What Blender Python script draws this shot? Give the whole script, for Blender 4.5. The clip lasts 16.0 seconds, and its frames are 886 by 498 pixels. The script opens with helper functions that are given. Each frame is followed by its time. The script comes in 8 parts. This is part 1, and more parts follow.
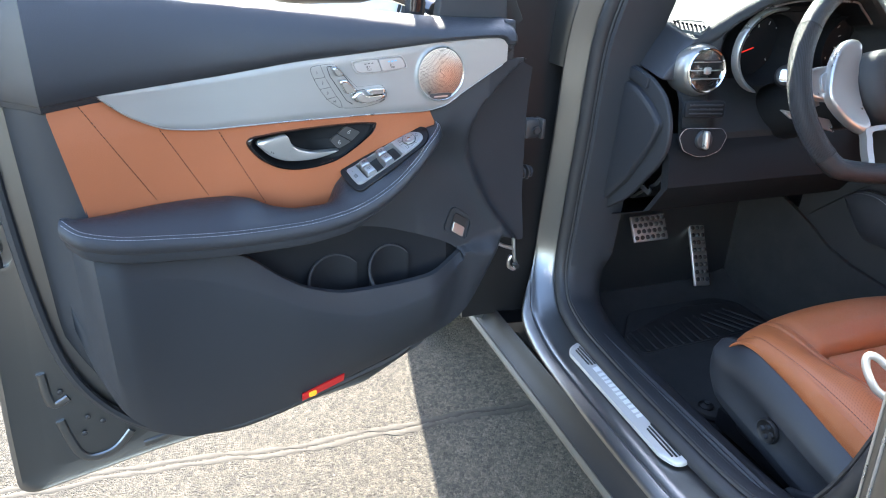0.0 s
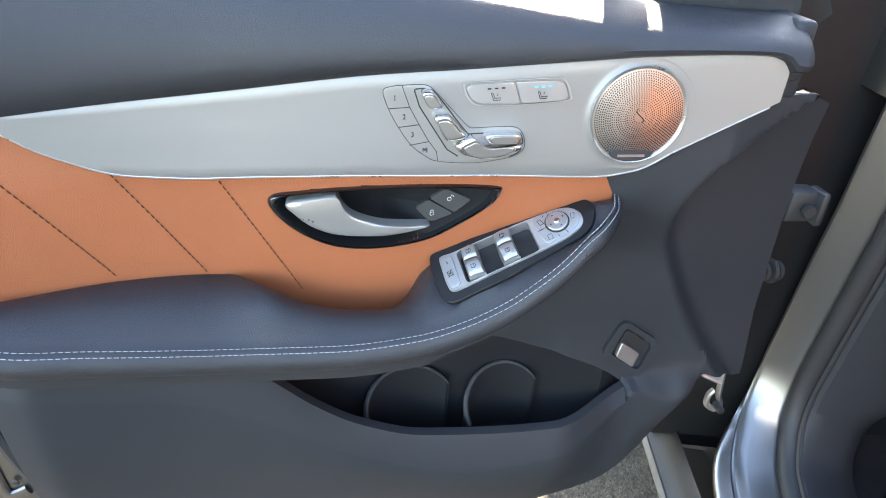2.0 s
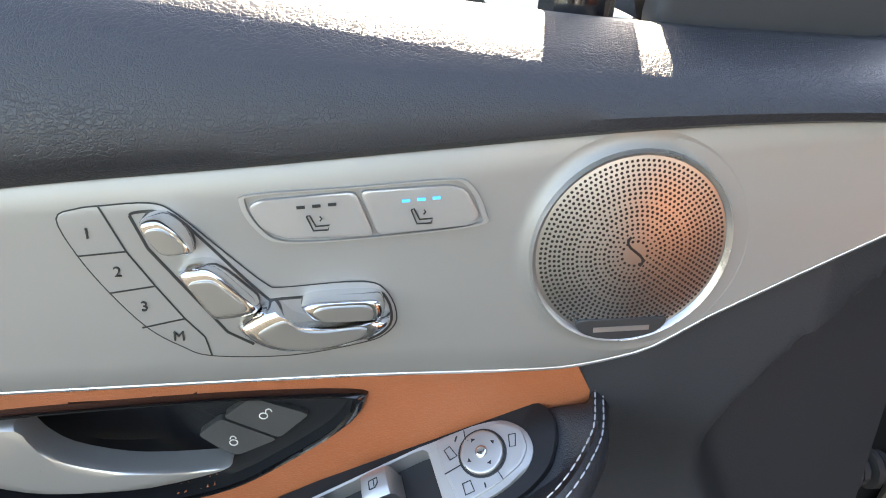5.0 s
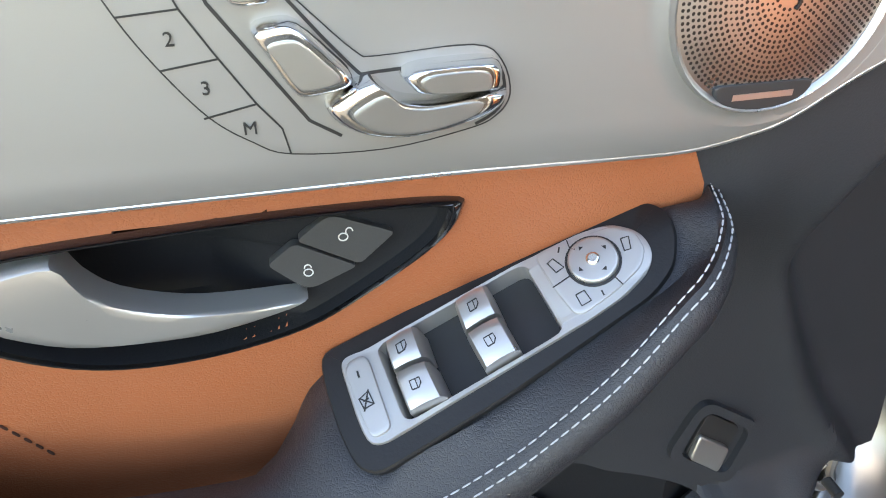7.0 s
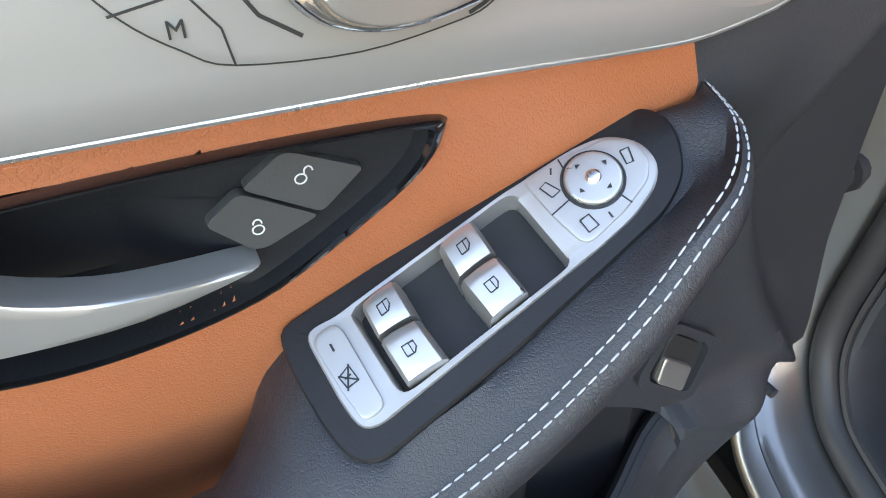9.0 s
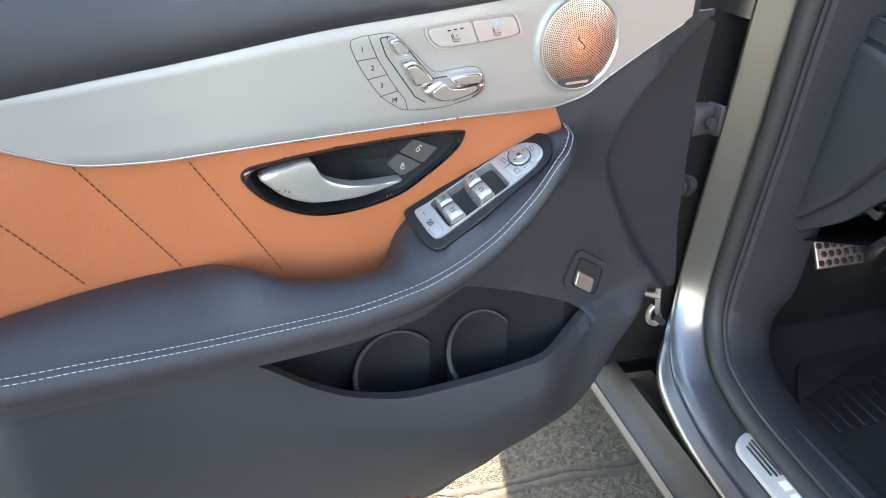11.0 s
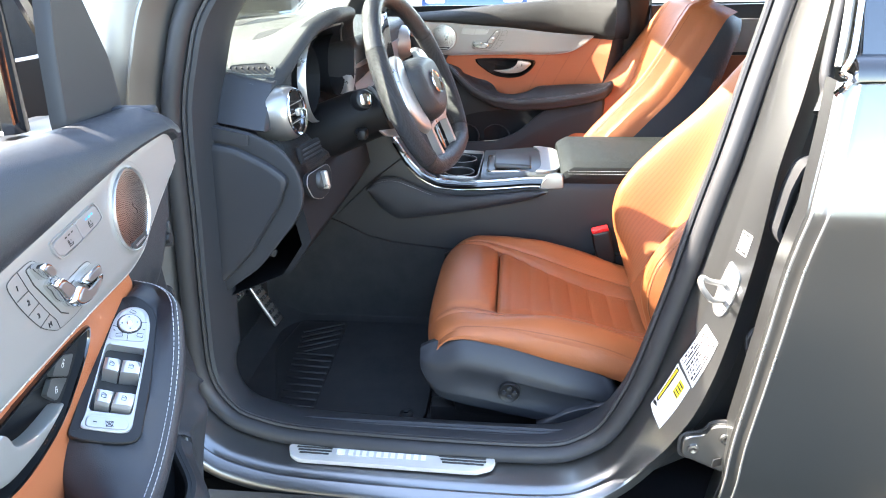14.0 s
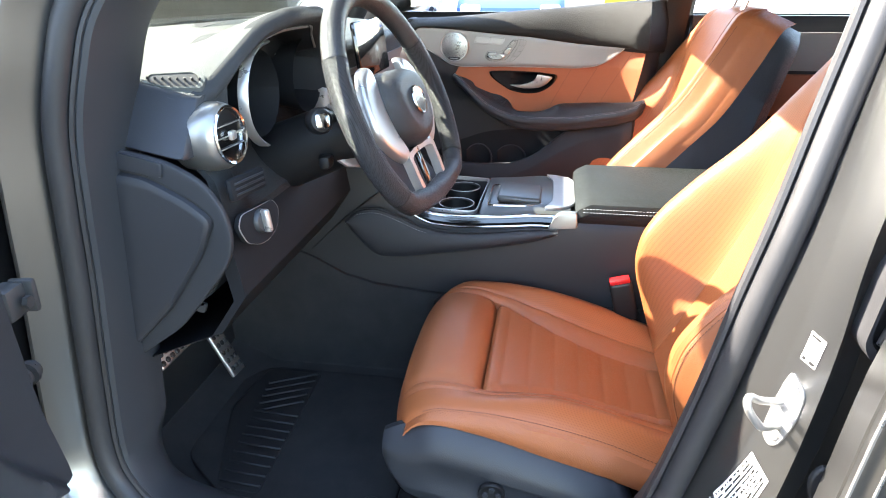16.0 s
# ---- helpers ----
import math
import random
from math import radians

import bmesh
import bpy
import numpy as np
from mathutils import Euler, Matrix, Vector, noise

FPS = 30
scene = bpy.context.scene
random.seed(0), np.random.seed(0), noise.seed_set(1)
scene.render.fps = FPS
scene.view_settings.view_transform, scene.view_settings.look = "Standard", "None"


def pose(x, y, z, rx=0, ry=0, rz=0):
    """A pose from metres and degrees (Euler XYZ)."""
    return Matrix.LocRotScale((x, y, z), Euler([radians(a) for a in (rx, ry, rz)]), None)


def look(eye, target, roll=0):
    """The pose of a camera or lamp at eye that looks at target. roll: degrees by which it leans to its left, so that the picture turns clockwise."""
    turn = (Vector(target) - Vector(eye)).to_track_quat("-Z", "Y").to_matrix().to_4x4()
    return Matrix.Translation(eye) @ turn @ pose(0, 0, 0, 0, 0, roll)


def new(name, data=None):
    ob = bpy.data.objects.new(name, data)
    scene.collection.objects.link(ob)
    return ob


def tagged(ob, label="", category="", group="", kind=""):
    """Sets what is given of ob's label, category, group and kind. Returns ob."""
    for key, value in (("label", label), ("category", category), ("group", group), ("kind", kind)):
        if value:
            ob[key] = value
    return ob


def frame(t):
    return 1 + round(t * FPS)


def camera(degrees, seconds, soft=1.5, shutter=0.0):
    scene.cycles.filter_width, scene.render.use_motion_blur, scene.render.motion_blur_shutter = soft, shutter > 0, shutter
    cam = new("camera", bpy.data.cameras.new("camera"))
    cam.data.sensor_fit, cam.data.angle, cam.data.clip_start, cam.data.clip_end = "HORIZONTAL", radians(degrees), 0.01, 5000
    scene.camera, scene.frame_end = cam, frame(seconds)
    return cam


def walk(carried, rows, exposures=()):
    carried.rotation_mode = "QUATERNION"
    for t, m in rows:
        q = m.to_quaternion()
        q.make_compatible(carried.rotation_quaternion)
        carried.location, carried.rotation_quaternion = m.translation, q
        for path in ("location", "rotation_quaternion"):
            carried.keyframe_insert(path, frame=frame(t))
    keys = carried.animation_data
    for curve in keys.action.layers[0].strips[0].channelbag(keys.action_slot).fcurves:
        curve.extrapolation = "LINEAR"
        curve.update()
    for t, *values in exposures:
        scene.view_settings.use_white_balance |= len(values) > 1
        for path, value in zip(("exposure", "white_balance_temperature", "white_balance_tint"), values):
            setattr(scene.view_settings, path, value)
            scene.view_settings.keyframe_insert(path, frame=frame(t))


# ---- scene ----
cam = camera(67.9, 16.0, 1.0)
PATH = [
    (0, (-0.038, 0.052, 1.226), (0.277, 0.905, 0.811), 2.04),
    (0.5, (-0.016, 0.274, 1.237), (0.253, 1.134, 0.804), 2.73),
    (1, (0.042, 0.412, 1.235), (0.229, 1.278, 0.771), 3.19),
    (1.5, (0.121, 0.507, 1.227), (0.192, 1.368, 0.724), 4.04),
    (2, (0.172, 0.553, 1.224), (0.178, 1.410, 0.708), 3.72),
    (2.5, (0.194, 0.591, 1.219), (0.190, 1.443, 0.695), 3.14),
    (3, (0.170, 0.685, 1.208), (0.211, 1.533, 0.679), 2.85),
    (3.5, (0.172, 0.764, 1.183), (0.255, 1.620, 0.673), 3.28),
    (3.7, (0.183, 0.796, 1.183), (0.287, 1.656, 0.683), 3.56),
    (5.8, (0.281, 0.870, 1.123), (0.217, 1.787, 0.729), 1.47),
    (6, (0.274, 0.872, 1.119), (0.227, 1.787, 0.717), 1.39),
    (6.5, (0.250, 0.874, 1.106), (0.246, 1.755, 0.633), -0.26),
    (7, (0.203, 0.884, 1.086), (0.262, 1.716, 0.535), -0.15),
    (7.5, (0.179, 0.910, 1.066), (0.310, 1.685, 0.447), 0.48),
    (8, (0.172, 0.945, 1.065), (0.386, 1.604, 0.344), 3.60),
    (8.2, (0.177, 0.942, 1.050), (0.398, 1.640, 0.369), 1.78),
    (10.3, (0.122, 0.785, 1.112), (0.346, 1.566, 0.528), 1.81),
    (10.5, (0.108, 0.726, 1.140), (0.327, 1.510, 0.559), 2.27),
    (11, (0.054, 0.523, 1.172), (0.269, 1.367, 0.681), -0.06),
    (11.5, (-0.019, 0.427, 1.216), (0.273, 1.253, 0.733), -0.72),
    (12, (-0.142, 0.424, 1.229), (0.376, 1.130, 0.746), -0.67),
    (12.5, (-0.137, 0.499, 1.226), (0.555, 1.037, 0.744), 0.10),
    (13, (-0.117, 0.592, 1.236), (0.687, 0.957, 0.767), -1.34),
    (13.5, (-0.189, 0.664, 1.251), (0.696, 0.844, 0.822), -1.52),
    (14, (-0.283, 0.714, 1.265), (0.631, 0.817, 0.871), -1.16),
    (14.5, (-0.315, 0.741, 1.263), (0.606, 0.800, 0.878), 0.18),
    (15, (-0.306, 0.740, 1.261), (0.616, 0.794, 0.877), 0.54),
    (15.5, (-0.225, 0.725, 1.246), (0.695, 0.797, 0.862), 0.20),
    (15.8, (-0.087, 0.686, 1.236), (0.830, 0.795, 0.852), -0.4),
    (16, (0.005, 0.653, 1.237), (0.918, 0.804, 0.855), -0.16),
]
walk(cam, [(t, look(eye, target, roll)) for t, eye, target, roll in PATH],
     [(0.0, 3.35, 6600, 10), (1.5, 3.6, 7300, 10), (2.0, 3.65, 7500, 11), (3.5, 3.45, 7900, 12), (5.8, 3.1, 8200, 12), (6.5, 3.3, 8300, 12), (7.0, 3.4, 8500, 12), (8.2, 3.5, 8400, 12), (11.0, 3.75, 8000, 12), (11.5, 3.6, 7800, 12), (12.0, 3.5, 7500, 11), (12.5, 4.0, 7300, 11), (13.2, 4.15, 7000, 10), (13.7, 4.0, 7000, 10), (14.5, 3.85, 6950, 10), (16.0, 3.8, 7000, 10)])

# ---- world, sun, exposure ----
world = bpy.data.worlds.new("world")
scene.world = world
world.use_nodes = True
wn = world.node_tree.nodes
sky = wn.new("ShaderNodeTexSky")
sky.sky_type = "NISHITA"
sky.sun_disc = False
SUN_ELEVATION, SUN_AZIMUTH = 38.0, 7.0
sky.sun_elevation = radians(SUN_ELEVATION)
sky.sun_rotation = radians(SUN_AZIMUTH)
world.node_tree.links.new(sky.outputs[0], wn["Background"].inputs[0])
wn["Background"].inputs[1].default_value = 0.15
sun = new("sun", bpy.data.lights.new("sun", "SUN"))
sun.data.energy = 4.2
sun.data.angle = radians(0.55)
sun.data.color = (1.0, 0.95, 0.88)
sun_way = Vector((math.sin(radians(SUN_AZIMUTH)) * math.cos(radians(SUN_ELEVATION)), math.cos(radians(SUN_AZIMUTH)) * math.cos(radians(SUN_ELEVATION)), math.sin(radians(SUN_ELEVATION))))
sun.matrix_basis = look(sun_way * 20, (0, 0, 0))


# ---- materials ----
def mat(name, color, rough=0.5, metal=0.0, coat=0.0, spec=0.5, vary=0.0, vary_scale=6.0, grain=0.0, grain_scale=400.0, grain_kind="NOISE",
        rough_vary=0.0, wear=0.0, stretch=None, second=None, sheen=0.0):
    """A surface with variation at two scales: broad (vary, rough_vary) and fine relief (grain)."""
    m = bpy.data.materials.new(name)
    m.use_nodes = True
    nt = m.node_tree
    b = nt.nodes["Principled BSDF"]
    b.inputs["Base Color"].default_value = (*color, 1)
    b.inputs["Roughness"].default_value = rough
    b.inputs["Metallic"].default_value = metal
    b.inputs["Coat Weight"].default_value = coat
    b.inputs["Coat Roughness"].default_value = 0.08
    b.inputs["Specular IOR Level"].default_value = spec
    b.inputs["Sheen Weight"].default_value = sheen
    co = nt.nodes.new("ShaderNodeTexCoord")
    src = co.outputs["Object"]
    if stretch:
        mp = nt.nodes.new("ShaderNodeMapping")
        mp.inputs["Scale"].default_value = stretch
        nt.links.new(src, mp.inputs[0])
        src = mp.outputs[0]
    if vary or rough_vary:
        n = nt.nodes.new("ShaderNodeTexNoise")
        n.inputs["Scale"].default_value = vary_scale
        n.inputs["Detail"].default_value = 6
        n.inputs["Roughness"].default_value = 0.65
        nt.links.new(src, n.inputs["Vector"])
        if vary:
            mix = nt.nodes.new("ShaderNodeMix")
            mix.data_type = "RGBA"
            low = second or tuple(c * (1 - vary) for c in color)
            mix.inputs[6].default_value = (*low, 1)
            mix.inputs[7].default_value = (*(min(1, c * (1 + vary)) for c in color), 1)
            nt.links.new(n.outputs[0], mix.inputs[0])
            nt.links.new(mix.outputs[2], b.inputs["Base Color"])
        if rough_vary:
            mr = nt.nodes.new("ShaderNodeMapRange")
            mr.inputs["To Min"].default_value = max(0.02, rough - rough_vary)
            mr.inputs["To Max"].default_value = min(1, rough + rough_vary)
            mr.inputs["From Min"].default_value, mr.inputs["From Max"].default_value = 0.3, 0.7
            nt.links.new(n.outputs[0], mr.inputs[0])
            nt.links.new(mr.outputs[0], b.inputs["Roughness"])
    if grain:
        bump = nt.nodes.new("ShaderNodeBump")
        bump.inputs["Strength"].default_value = grain
        bump.inputs["Distance"].default_value = 0.001
        if grain_kind == "VORONOI":
            g = nt.nodes.new("ShaderNodeTexVoronoi")
            g.feature = "DISTANCE_TO_EDGE"
            g.inputs["Scale"].default_value = grain_scale
            wob = nt.nodes.new("ShaderNodeTexNoise")
            wob.inputs["Scale"].default_value = grain_scale * 0.6
            add = nt.nodes.new("ShaderNodeMix")
            add.data_type = "VECTOR"
            add.inputs[0].default_value = 0.004
            nt.links.new(src, add.inputs[4])
            nt.links.new(wob.outputs["Color"], add.inputs[5])
            nt.links.new(src, wob.inputs["Vector"])
            nt.links.new(add.outputs[1], g.inputs["Vector"])
            crease = nt.nodes.new("ShaderNodeMapRange")
            crease.inputs["From Max"].default_value = 0.16
            nt.links.new(g.outputs["Distance"], crease.inputs[0])
            nt.links.new(crease.outputs[0], bump.inputs["Height"])
        else:
            g = nt.nodes.new("ShaderNodeTexNoise")
            g.inputs["Scale"].default_value = grain_scale
            g.inputs["Detail"].default_value = 3
            nt.links.new(src, g.inputs["Vector"])
            nt.links.new(g.outputs[0], bump.inputs["Height"])
        nt.links.new(bump.outputs[0], b.inputs["Normal"])
    return m


DARK_LEATHER = mat("dark_leather", (0.021, 0.0225, 0.027), 0.43, vary=0.12, vary_scale=9, grain=0.32, grain_scale=560, grain_kind="VORONOI", rough_vary=0.06)
DARK_PLASTIC = mat("dark_plastic", (0.029, 0.031, 0.035), 0.5, spec=0.28, vary=0.15, vary_scale=5, grain=0.25, grain_scale=900, rough_vary=0.06)
VALANCE = mat("blue_black_plastic", (0.025, 0.027, 0.032), 0.45, spec=0.4, vary=0.12, vary_scale=7, grain=0.25, grain_scale=800, rough_vary=0.06)
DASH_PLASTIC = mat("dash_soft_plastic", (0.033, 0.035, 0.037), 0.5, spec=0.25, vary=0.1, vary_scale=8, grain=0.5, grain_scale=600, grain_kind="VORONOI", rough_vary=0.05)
LOCK_GREY = mat("dark_grey_key", (0.050, 0.051, 0.050), 0.45, vary=0.08, vary_scale=30, grain=0.1, grain_scale=900)
BLACK_PLASTIC = mat("black_plastic", (0.012, 0.012, 0.013), 0.45, spec=0.3, vary=0.2, vary_scale=12, grain=0.1, grain_scale=700)
PAD_GREY = mat("grey_pad", (0.085, 0.087, 0.086), 0.35, metal=0.3, vary=0.06, vary_scale=20)
CONSOLE = mat("console_plastic", (0.030, 0.0305, 0.032), 0.45, spec=0.32, vary=0.12, vary_scale=6, grain=0.2, grain_scale=800, rough_vary=0.05)
# black plastic; in pockets and cups its darkness also paints the shade
POCKET = mat("shade_black_plastic", (0.014, 0.015, 0.017), 0.6, spec=0.14, vary=0.15, vary_scale=9, grain=0.2, grain_scale=800)
# paler, greener copy of the dash plastic: sun glare put into the colour
SUNLIT_DASH = mat("sunlit_dash_plastic", (0.072, 0.077, 0.070), 0.45, vary=0.06, vary_scale=8, grain=0.6, grain_scale=520, grain_kind="VORONOI", rough_vary=0.05)
KNOB_FACE = mat("switch_face_metal", (0.34, 0.335, 0.32), 0.36, metal=0.8, vary=0.06, vary_scale=40, rough_vary=0.05)
DARK_STEEL = mat("dark_painted_steel", (0.055, 0.057, 0.06), 0.5, metal=0.5, vary=0.12, vary_scale=20, rough_vary=0.06)
LEVER = mat("satin_lever_paint", (0.50, 0.49, 0.465), 0.30, metal=0.7, vary=0.04, vary_scale=18, rough_vary=0.05)
GLOSS_BLACK = mat("gloss_black", (0.006, 0.006, 0.007), 0.08, coat=1.0, rough_vary=0.04, vary_scale=20)
# duller copy of the dark leather, darkened to stand for shade
SHADED_PAD = mat("shaded_pad_leather", (0.015, 0.0165, 0.0165), 0.62, spec=0.25, vary=0.1, vary_scale=9, grain=0.35, grain_scale=560, grain_kind="VORONOI", rough_vary=0.05)
TAN_LEATHER = mat("tan_leather", (0.365, 0.114, 0.047), 0.45, vary=0.08, vary_scale=7, grain=0.3, grain_scale=480, grain_kind="VORONOI", rough_vary=0.06)
TAN_SEAT = mat("tan_seat_leather", (0.355, 0.108, 0.038), 0.40, vary=0.13, vary_scale=5, grain=0.4, grain_scale=420, grain_kind="VORONOI", rough_vary=0.08)
ALUMINIUM = mat("brushed_aluminium", (0.285, 0.277, 0.264), 0.43, metal=0.40, vary=0.05, vary_scale=3, grain=0.06, grain_scale=500, rough_vary=0.05, stretch=(1, 1, 12))
SATIN = mat("satin_metal", (0.50, 0.49, 0.475), 0.32, metal=0.8, vary=0.06, vary_scale=20, rough_vary=0.08)
BUTTON_SILVER = mat("silver_painted_plastic", (0.40, 0.393, 0.385), 0.38, metal=0.6, vary=0.06, vary_scale=30, rough_vary=0.05)
CHROME = mat("chrome", (0.80, 0.80, 0.80), 0.10, metal=1.0, rough_vary=0.05, vary_scale=25)
GRILLE = mat("speaker_grille_metal", (0.62, 0.62, 0.61), 0.30, metal=1.0, vary=0.08, vary_scale=30, rough_vary=0.05)
PAINT = mat("graphite_metallic_paint", (0.205, 0.207, 0.207), 0.30, metal=0.94, coat=0.0, vary=0.04, vary_scale=2.5, grain=0.05, grain_scale=1400, rough_vary=0.02)
RUBBER = mat("black_rubber_seal", (0.022, 0.022, 0.024), 0.55, vary=0.25, vary_scale=14, grain=0.15, grain_scale=500, rough_vary=0.08)
CARPET = mat("black_carpet", (0.033, 0.033, 0.034), 0.95, vary=0.4, vary_scale=18, grain=1.0, grain_scale=900, spec=0.1)
MAT_RUBBER = mat("mat_rubber", (0.016, 0.016, 0.017), 0.6, vary=0.3, vary_scale=20, grain=0.3, grain_scale=400)
THREAD = mat("light_grey_thread", (0.45, 0.45, 0.46), 0.7, vary=0.15, vary_scale=60)
TAN_THREAD = mat("dark_seam_thread", (0.05, 0.02, 0.012), 0.8, vary=0.2, vary_scale=60)
WHITE = mat("white_label", (0.78, 0.78, 0.76), 0.45, vary=0.05, vary_scale=30)
# black for print and joints, and for painted shade in wells
INK_AND_SHADE = mat("ink_and_well_shade", (0.015, 0.015, 0.015), 0.5, vary=0.2, vary_scale=40)
YELLOW = mat("yellow_label", (0.75, 0.55, 0.03), 0.5, vary=0.08, vary_scale=30)
RED = mat("red_plastic", (0.55, 0.012, 0.015), 0.35, vary=0.1, vary_scale=30)
ICON = mat("pale_symbol_print", (0.60, 0.60, 0.58), 0.5, vary=0.05, vary_scale=50)
STEEL = mat("pedal_steel", (0.50, 0.49, 0.47), 0.42, metal=0.95, vary=0.12, vary_scale=25, rough_vary=0.1)
GLASS_DARK = mat("tinted_window_glass", (0.010, 0.013, 0.018), 0.03, coat=1.0, spec=0.8, rough_vary=0.01)
SAIL = mat("perforated_sail_cover", (0.030, 0.031, 0.034), 0.55, vary=0.1, vary_scale=8, spec=0.3)
TYRE = mat("tyre_rubber", (0.02, 0.02, 0.02), 0.8, vary=0.2, vary_scale=20, grain=0.3, grain_scale=200)


def emitter(name, color, strength):
    m = bpy.data.materials.new(name)
    m.use_nodes = True
    b = m.node_tree.nodes["Principled BSDF"]
    b.inputs["Base Color"].default_value = (*color, 1)
    b.inputs["Emission Color"].default_value = (*color, 1)
    b.inputs["Emission Strength"].default_value = strength
    return m


BLUE_LED = emitter("blue_indicator_light", (0.03, 0.42, 0.9), 0.11)
RED_NEEDLE = emitter("red_gauge_light", (0.8, 0.03, 0.02), 0.08)
# weak emission that imitates light thrown back by a reflector
AMBER = emitter("amber_glint_glow", (0.9, 0.35, 0.02), 0.06)


def asphalt():
    """Weathered asphalt: packed pale and dark stones of two sizes in a brown-grey binder."""
    m = mat("asphalt", (0.066, 0.057, 0.042), 0.9, vary=0.22, vary_scale=1.6, rough_vary=0.05)
    nt = m.node_tree
    b = nt.nodes["Principled BSDF"]
    co = nt.nodes.new("ShaderNodeTexCoord")
    last = b.inputs["Base Color"].links[0].from_socket
    heights = []
    for scale, low, high in ((120, 0.45, 1.6), (300, 0.5, 1.5), (30, 0.84, 1.15)):
        cells = nt.nodes.new("ShaderNodeTexVoronoi")
        cells.inputs["Scale"].default_value = scale
        nt.links.new(co.outputs["Object"], cells.inputs["Vector"])
        tone = nt.nodes.new("ShaderNodeMapRange")
        tone.inputs["To Min"].default_value, tone.inputs["To Max"].default_value = low, high
        nt.links.new(cells.outputs["Color"], tone.inputs[0])
        mul = nt.nodes.new("ShaderNodeMix")
        mul.data_type, mul.blend_type = "RGBA", "MULTIPLY"
        mul.inputs[0].default_value = 1
        nt.links.new(last, mul.inputs[6])
        nt.links.new(tone.outputs[0], mul.inputs[7])
        last = mul.outputs[2]
        heights.append(cells.outputs["Distance"])
    nt.links.new(last, b.inputs["Base Color"])
    add = nt.nodes.new("ShaderNodeMath")
    add.operation = "ADD"
    nt.links.new(heights[0], add.inputs[0])
    nt.links.new(heights[1], add.inputs[1])
    bump = nt.nodes.new("ShaderNodeBump")
    bump.invert = True
    bump.inputs["Strength"].default_value, bump.inputs["Distance"].default_value = 1.0, 0.005
    nt.links.new(add.outputs[0], bump.inputs["Height"])
    nt.links.new(bump.outputs[0], b.inputs["Normal"])
    return m


ASPHALT = asphalt()


def perforate(m, scale, color):
    """Rows of pinholes laid over the surface, seen along the seat's slope."""
    nt = m.node_tree
    b = nt.nodes["Principled BSDF"]
    co = nt.nodes.new("ShaderNodeTexCoord")
    sep, comb, flat = nt.nodes.new("ShaderNodeSeparateXYZ"), nt.nodes.new("ShaderNodeCombineXYZ"), nt.nodes.new("ShaderNodeMath")
    flat.operation = "SUBTRACT"
    nt.links.new(co.outputs["Object"], sep.inputs[0])
    nt.links.new(sep.outputs[1], flat.inputs[0])
    nt.links.new(sep.outputs[2], flat.inputs[1])
    nt.links.new(sep.outputs[0], comb.inputs[0])
    nt.links.new(flat.outputs[0], comb.inputs[1])
    holes = nt.nodes.new("ShaderNodeTexVoronoi")
    holes.voronoi_dimensions = "2D"
    holes.inputs["Scale"].default_value = scale
    holes.inputs["Randomness"].default_value = 0.06
    nt.links.new(comb.outputs[0], holes.inputs["Vector"])
    dot = nt.nodes.new("ShaderNodeMapRange")
    dot.inputs["From Min"].default_value, dot.inputs["From Max"].default_value = 0.20, 0.34
    nt.links.new(holes.outputs["Distance"], dot.inputs[0])
    dm = nt.nodes.new("ShaderNodeMix")
    dm.data_type = "RGBA"
    dm.inputs[6].default_value = (*color, 1)
    nt.links.new(dot.outputs[0], dm.inputs[0])
    nt.links.new(b.inputs["Base Color"].links[0].from_socket, dm.inputs[7])
    nt.links.new(dm.outputs[2], b.inputs["Base Color"])
    return m


# ---- mesh helpers ----
def part(name, bm, material, parent=None, label="", smooth=True, at=None):
    """Link a bmesh as one mesh object, under a thing or a part."""
    bmesh.ops.recalc_face_normals(bm, faces=bm.faces)
    me = bpy.data.meshes.new(name)
    bm.to_mesh(me)
    bm.free()
    me.materials.append(material)
    if smooth:
        me.shade_smooth()
        me.set_sharp_from_angle(angle=radians(38))
    ob = new(name, me)
    if at:
        ob.matrix_basis = at
    if parent:
        ob.parent = parent
    if label:
        ob["label"] = label
    return ob


def thing(name, label, category, m=None, kind="", group=""):
    ob = new(name)
    ob.empty_display_size = 0.1
    if m:
        ob.matrix_basis = m
    return tagged(ob, label, category, group, kind)


def curve_through(pts):
    """A smooth function y(x) through points with rising or falling x."""
    p = sorted((float(a), float(b)) for a, b in pts)
    xs, ys = [a for a, _ in p], [b for _, b in p]
    n = len(xs)
    sl = [(ys[i + 1] - ys[i]) / (xs[i + 1] - xs[i]) for i in range(n - 1)]
    ms = [sl[0]] + [0 if sl[i - 1] * sl[i] <= 0 else 2 * sl[i - 1] * sl[i] / (sl[i - 1] + sl[i]) for i in range(1, n - 1)] + [sl[-1]]

    def f(x):
        x = min(max(x, xs[0]), xs[-1])
        i = 0
        while i < n - 2 and x > xs[i + 1]:
            i += 1
        h = xs[i + 1] - xs[i]
        t = (x - xs[i]) / h
        return (2 * t**3 - 3 * t * t + 1) * ys[i] + (t**3 - 2 * t * t + t) * h * ms[i] + (3 * t * t - 2 * t**3) * ys[i + 1] + (t**3 - t * t) * h * ms[i + 1]

    return f


def smoothstep(a, b, x):
    t = max(0.0, min(1.0, (x - a) / (b - a)))
    return t * t * (3 - 2 * t)


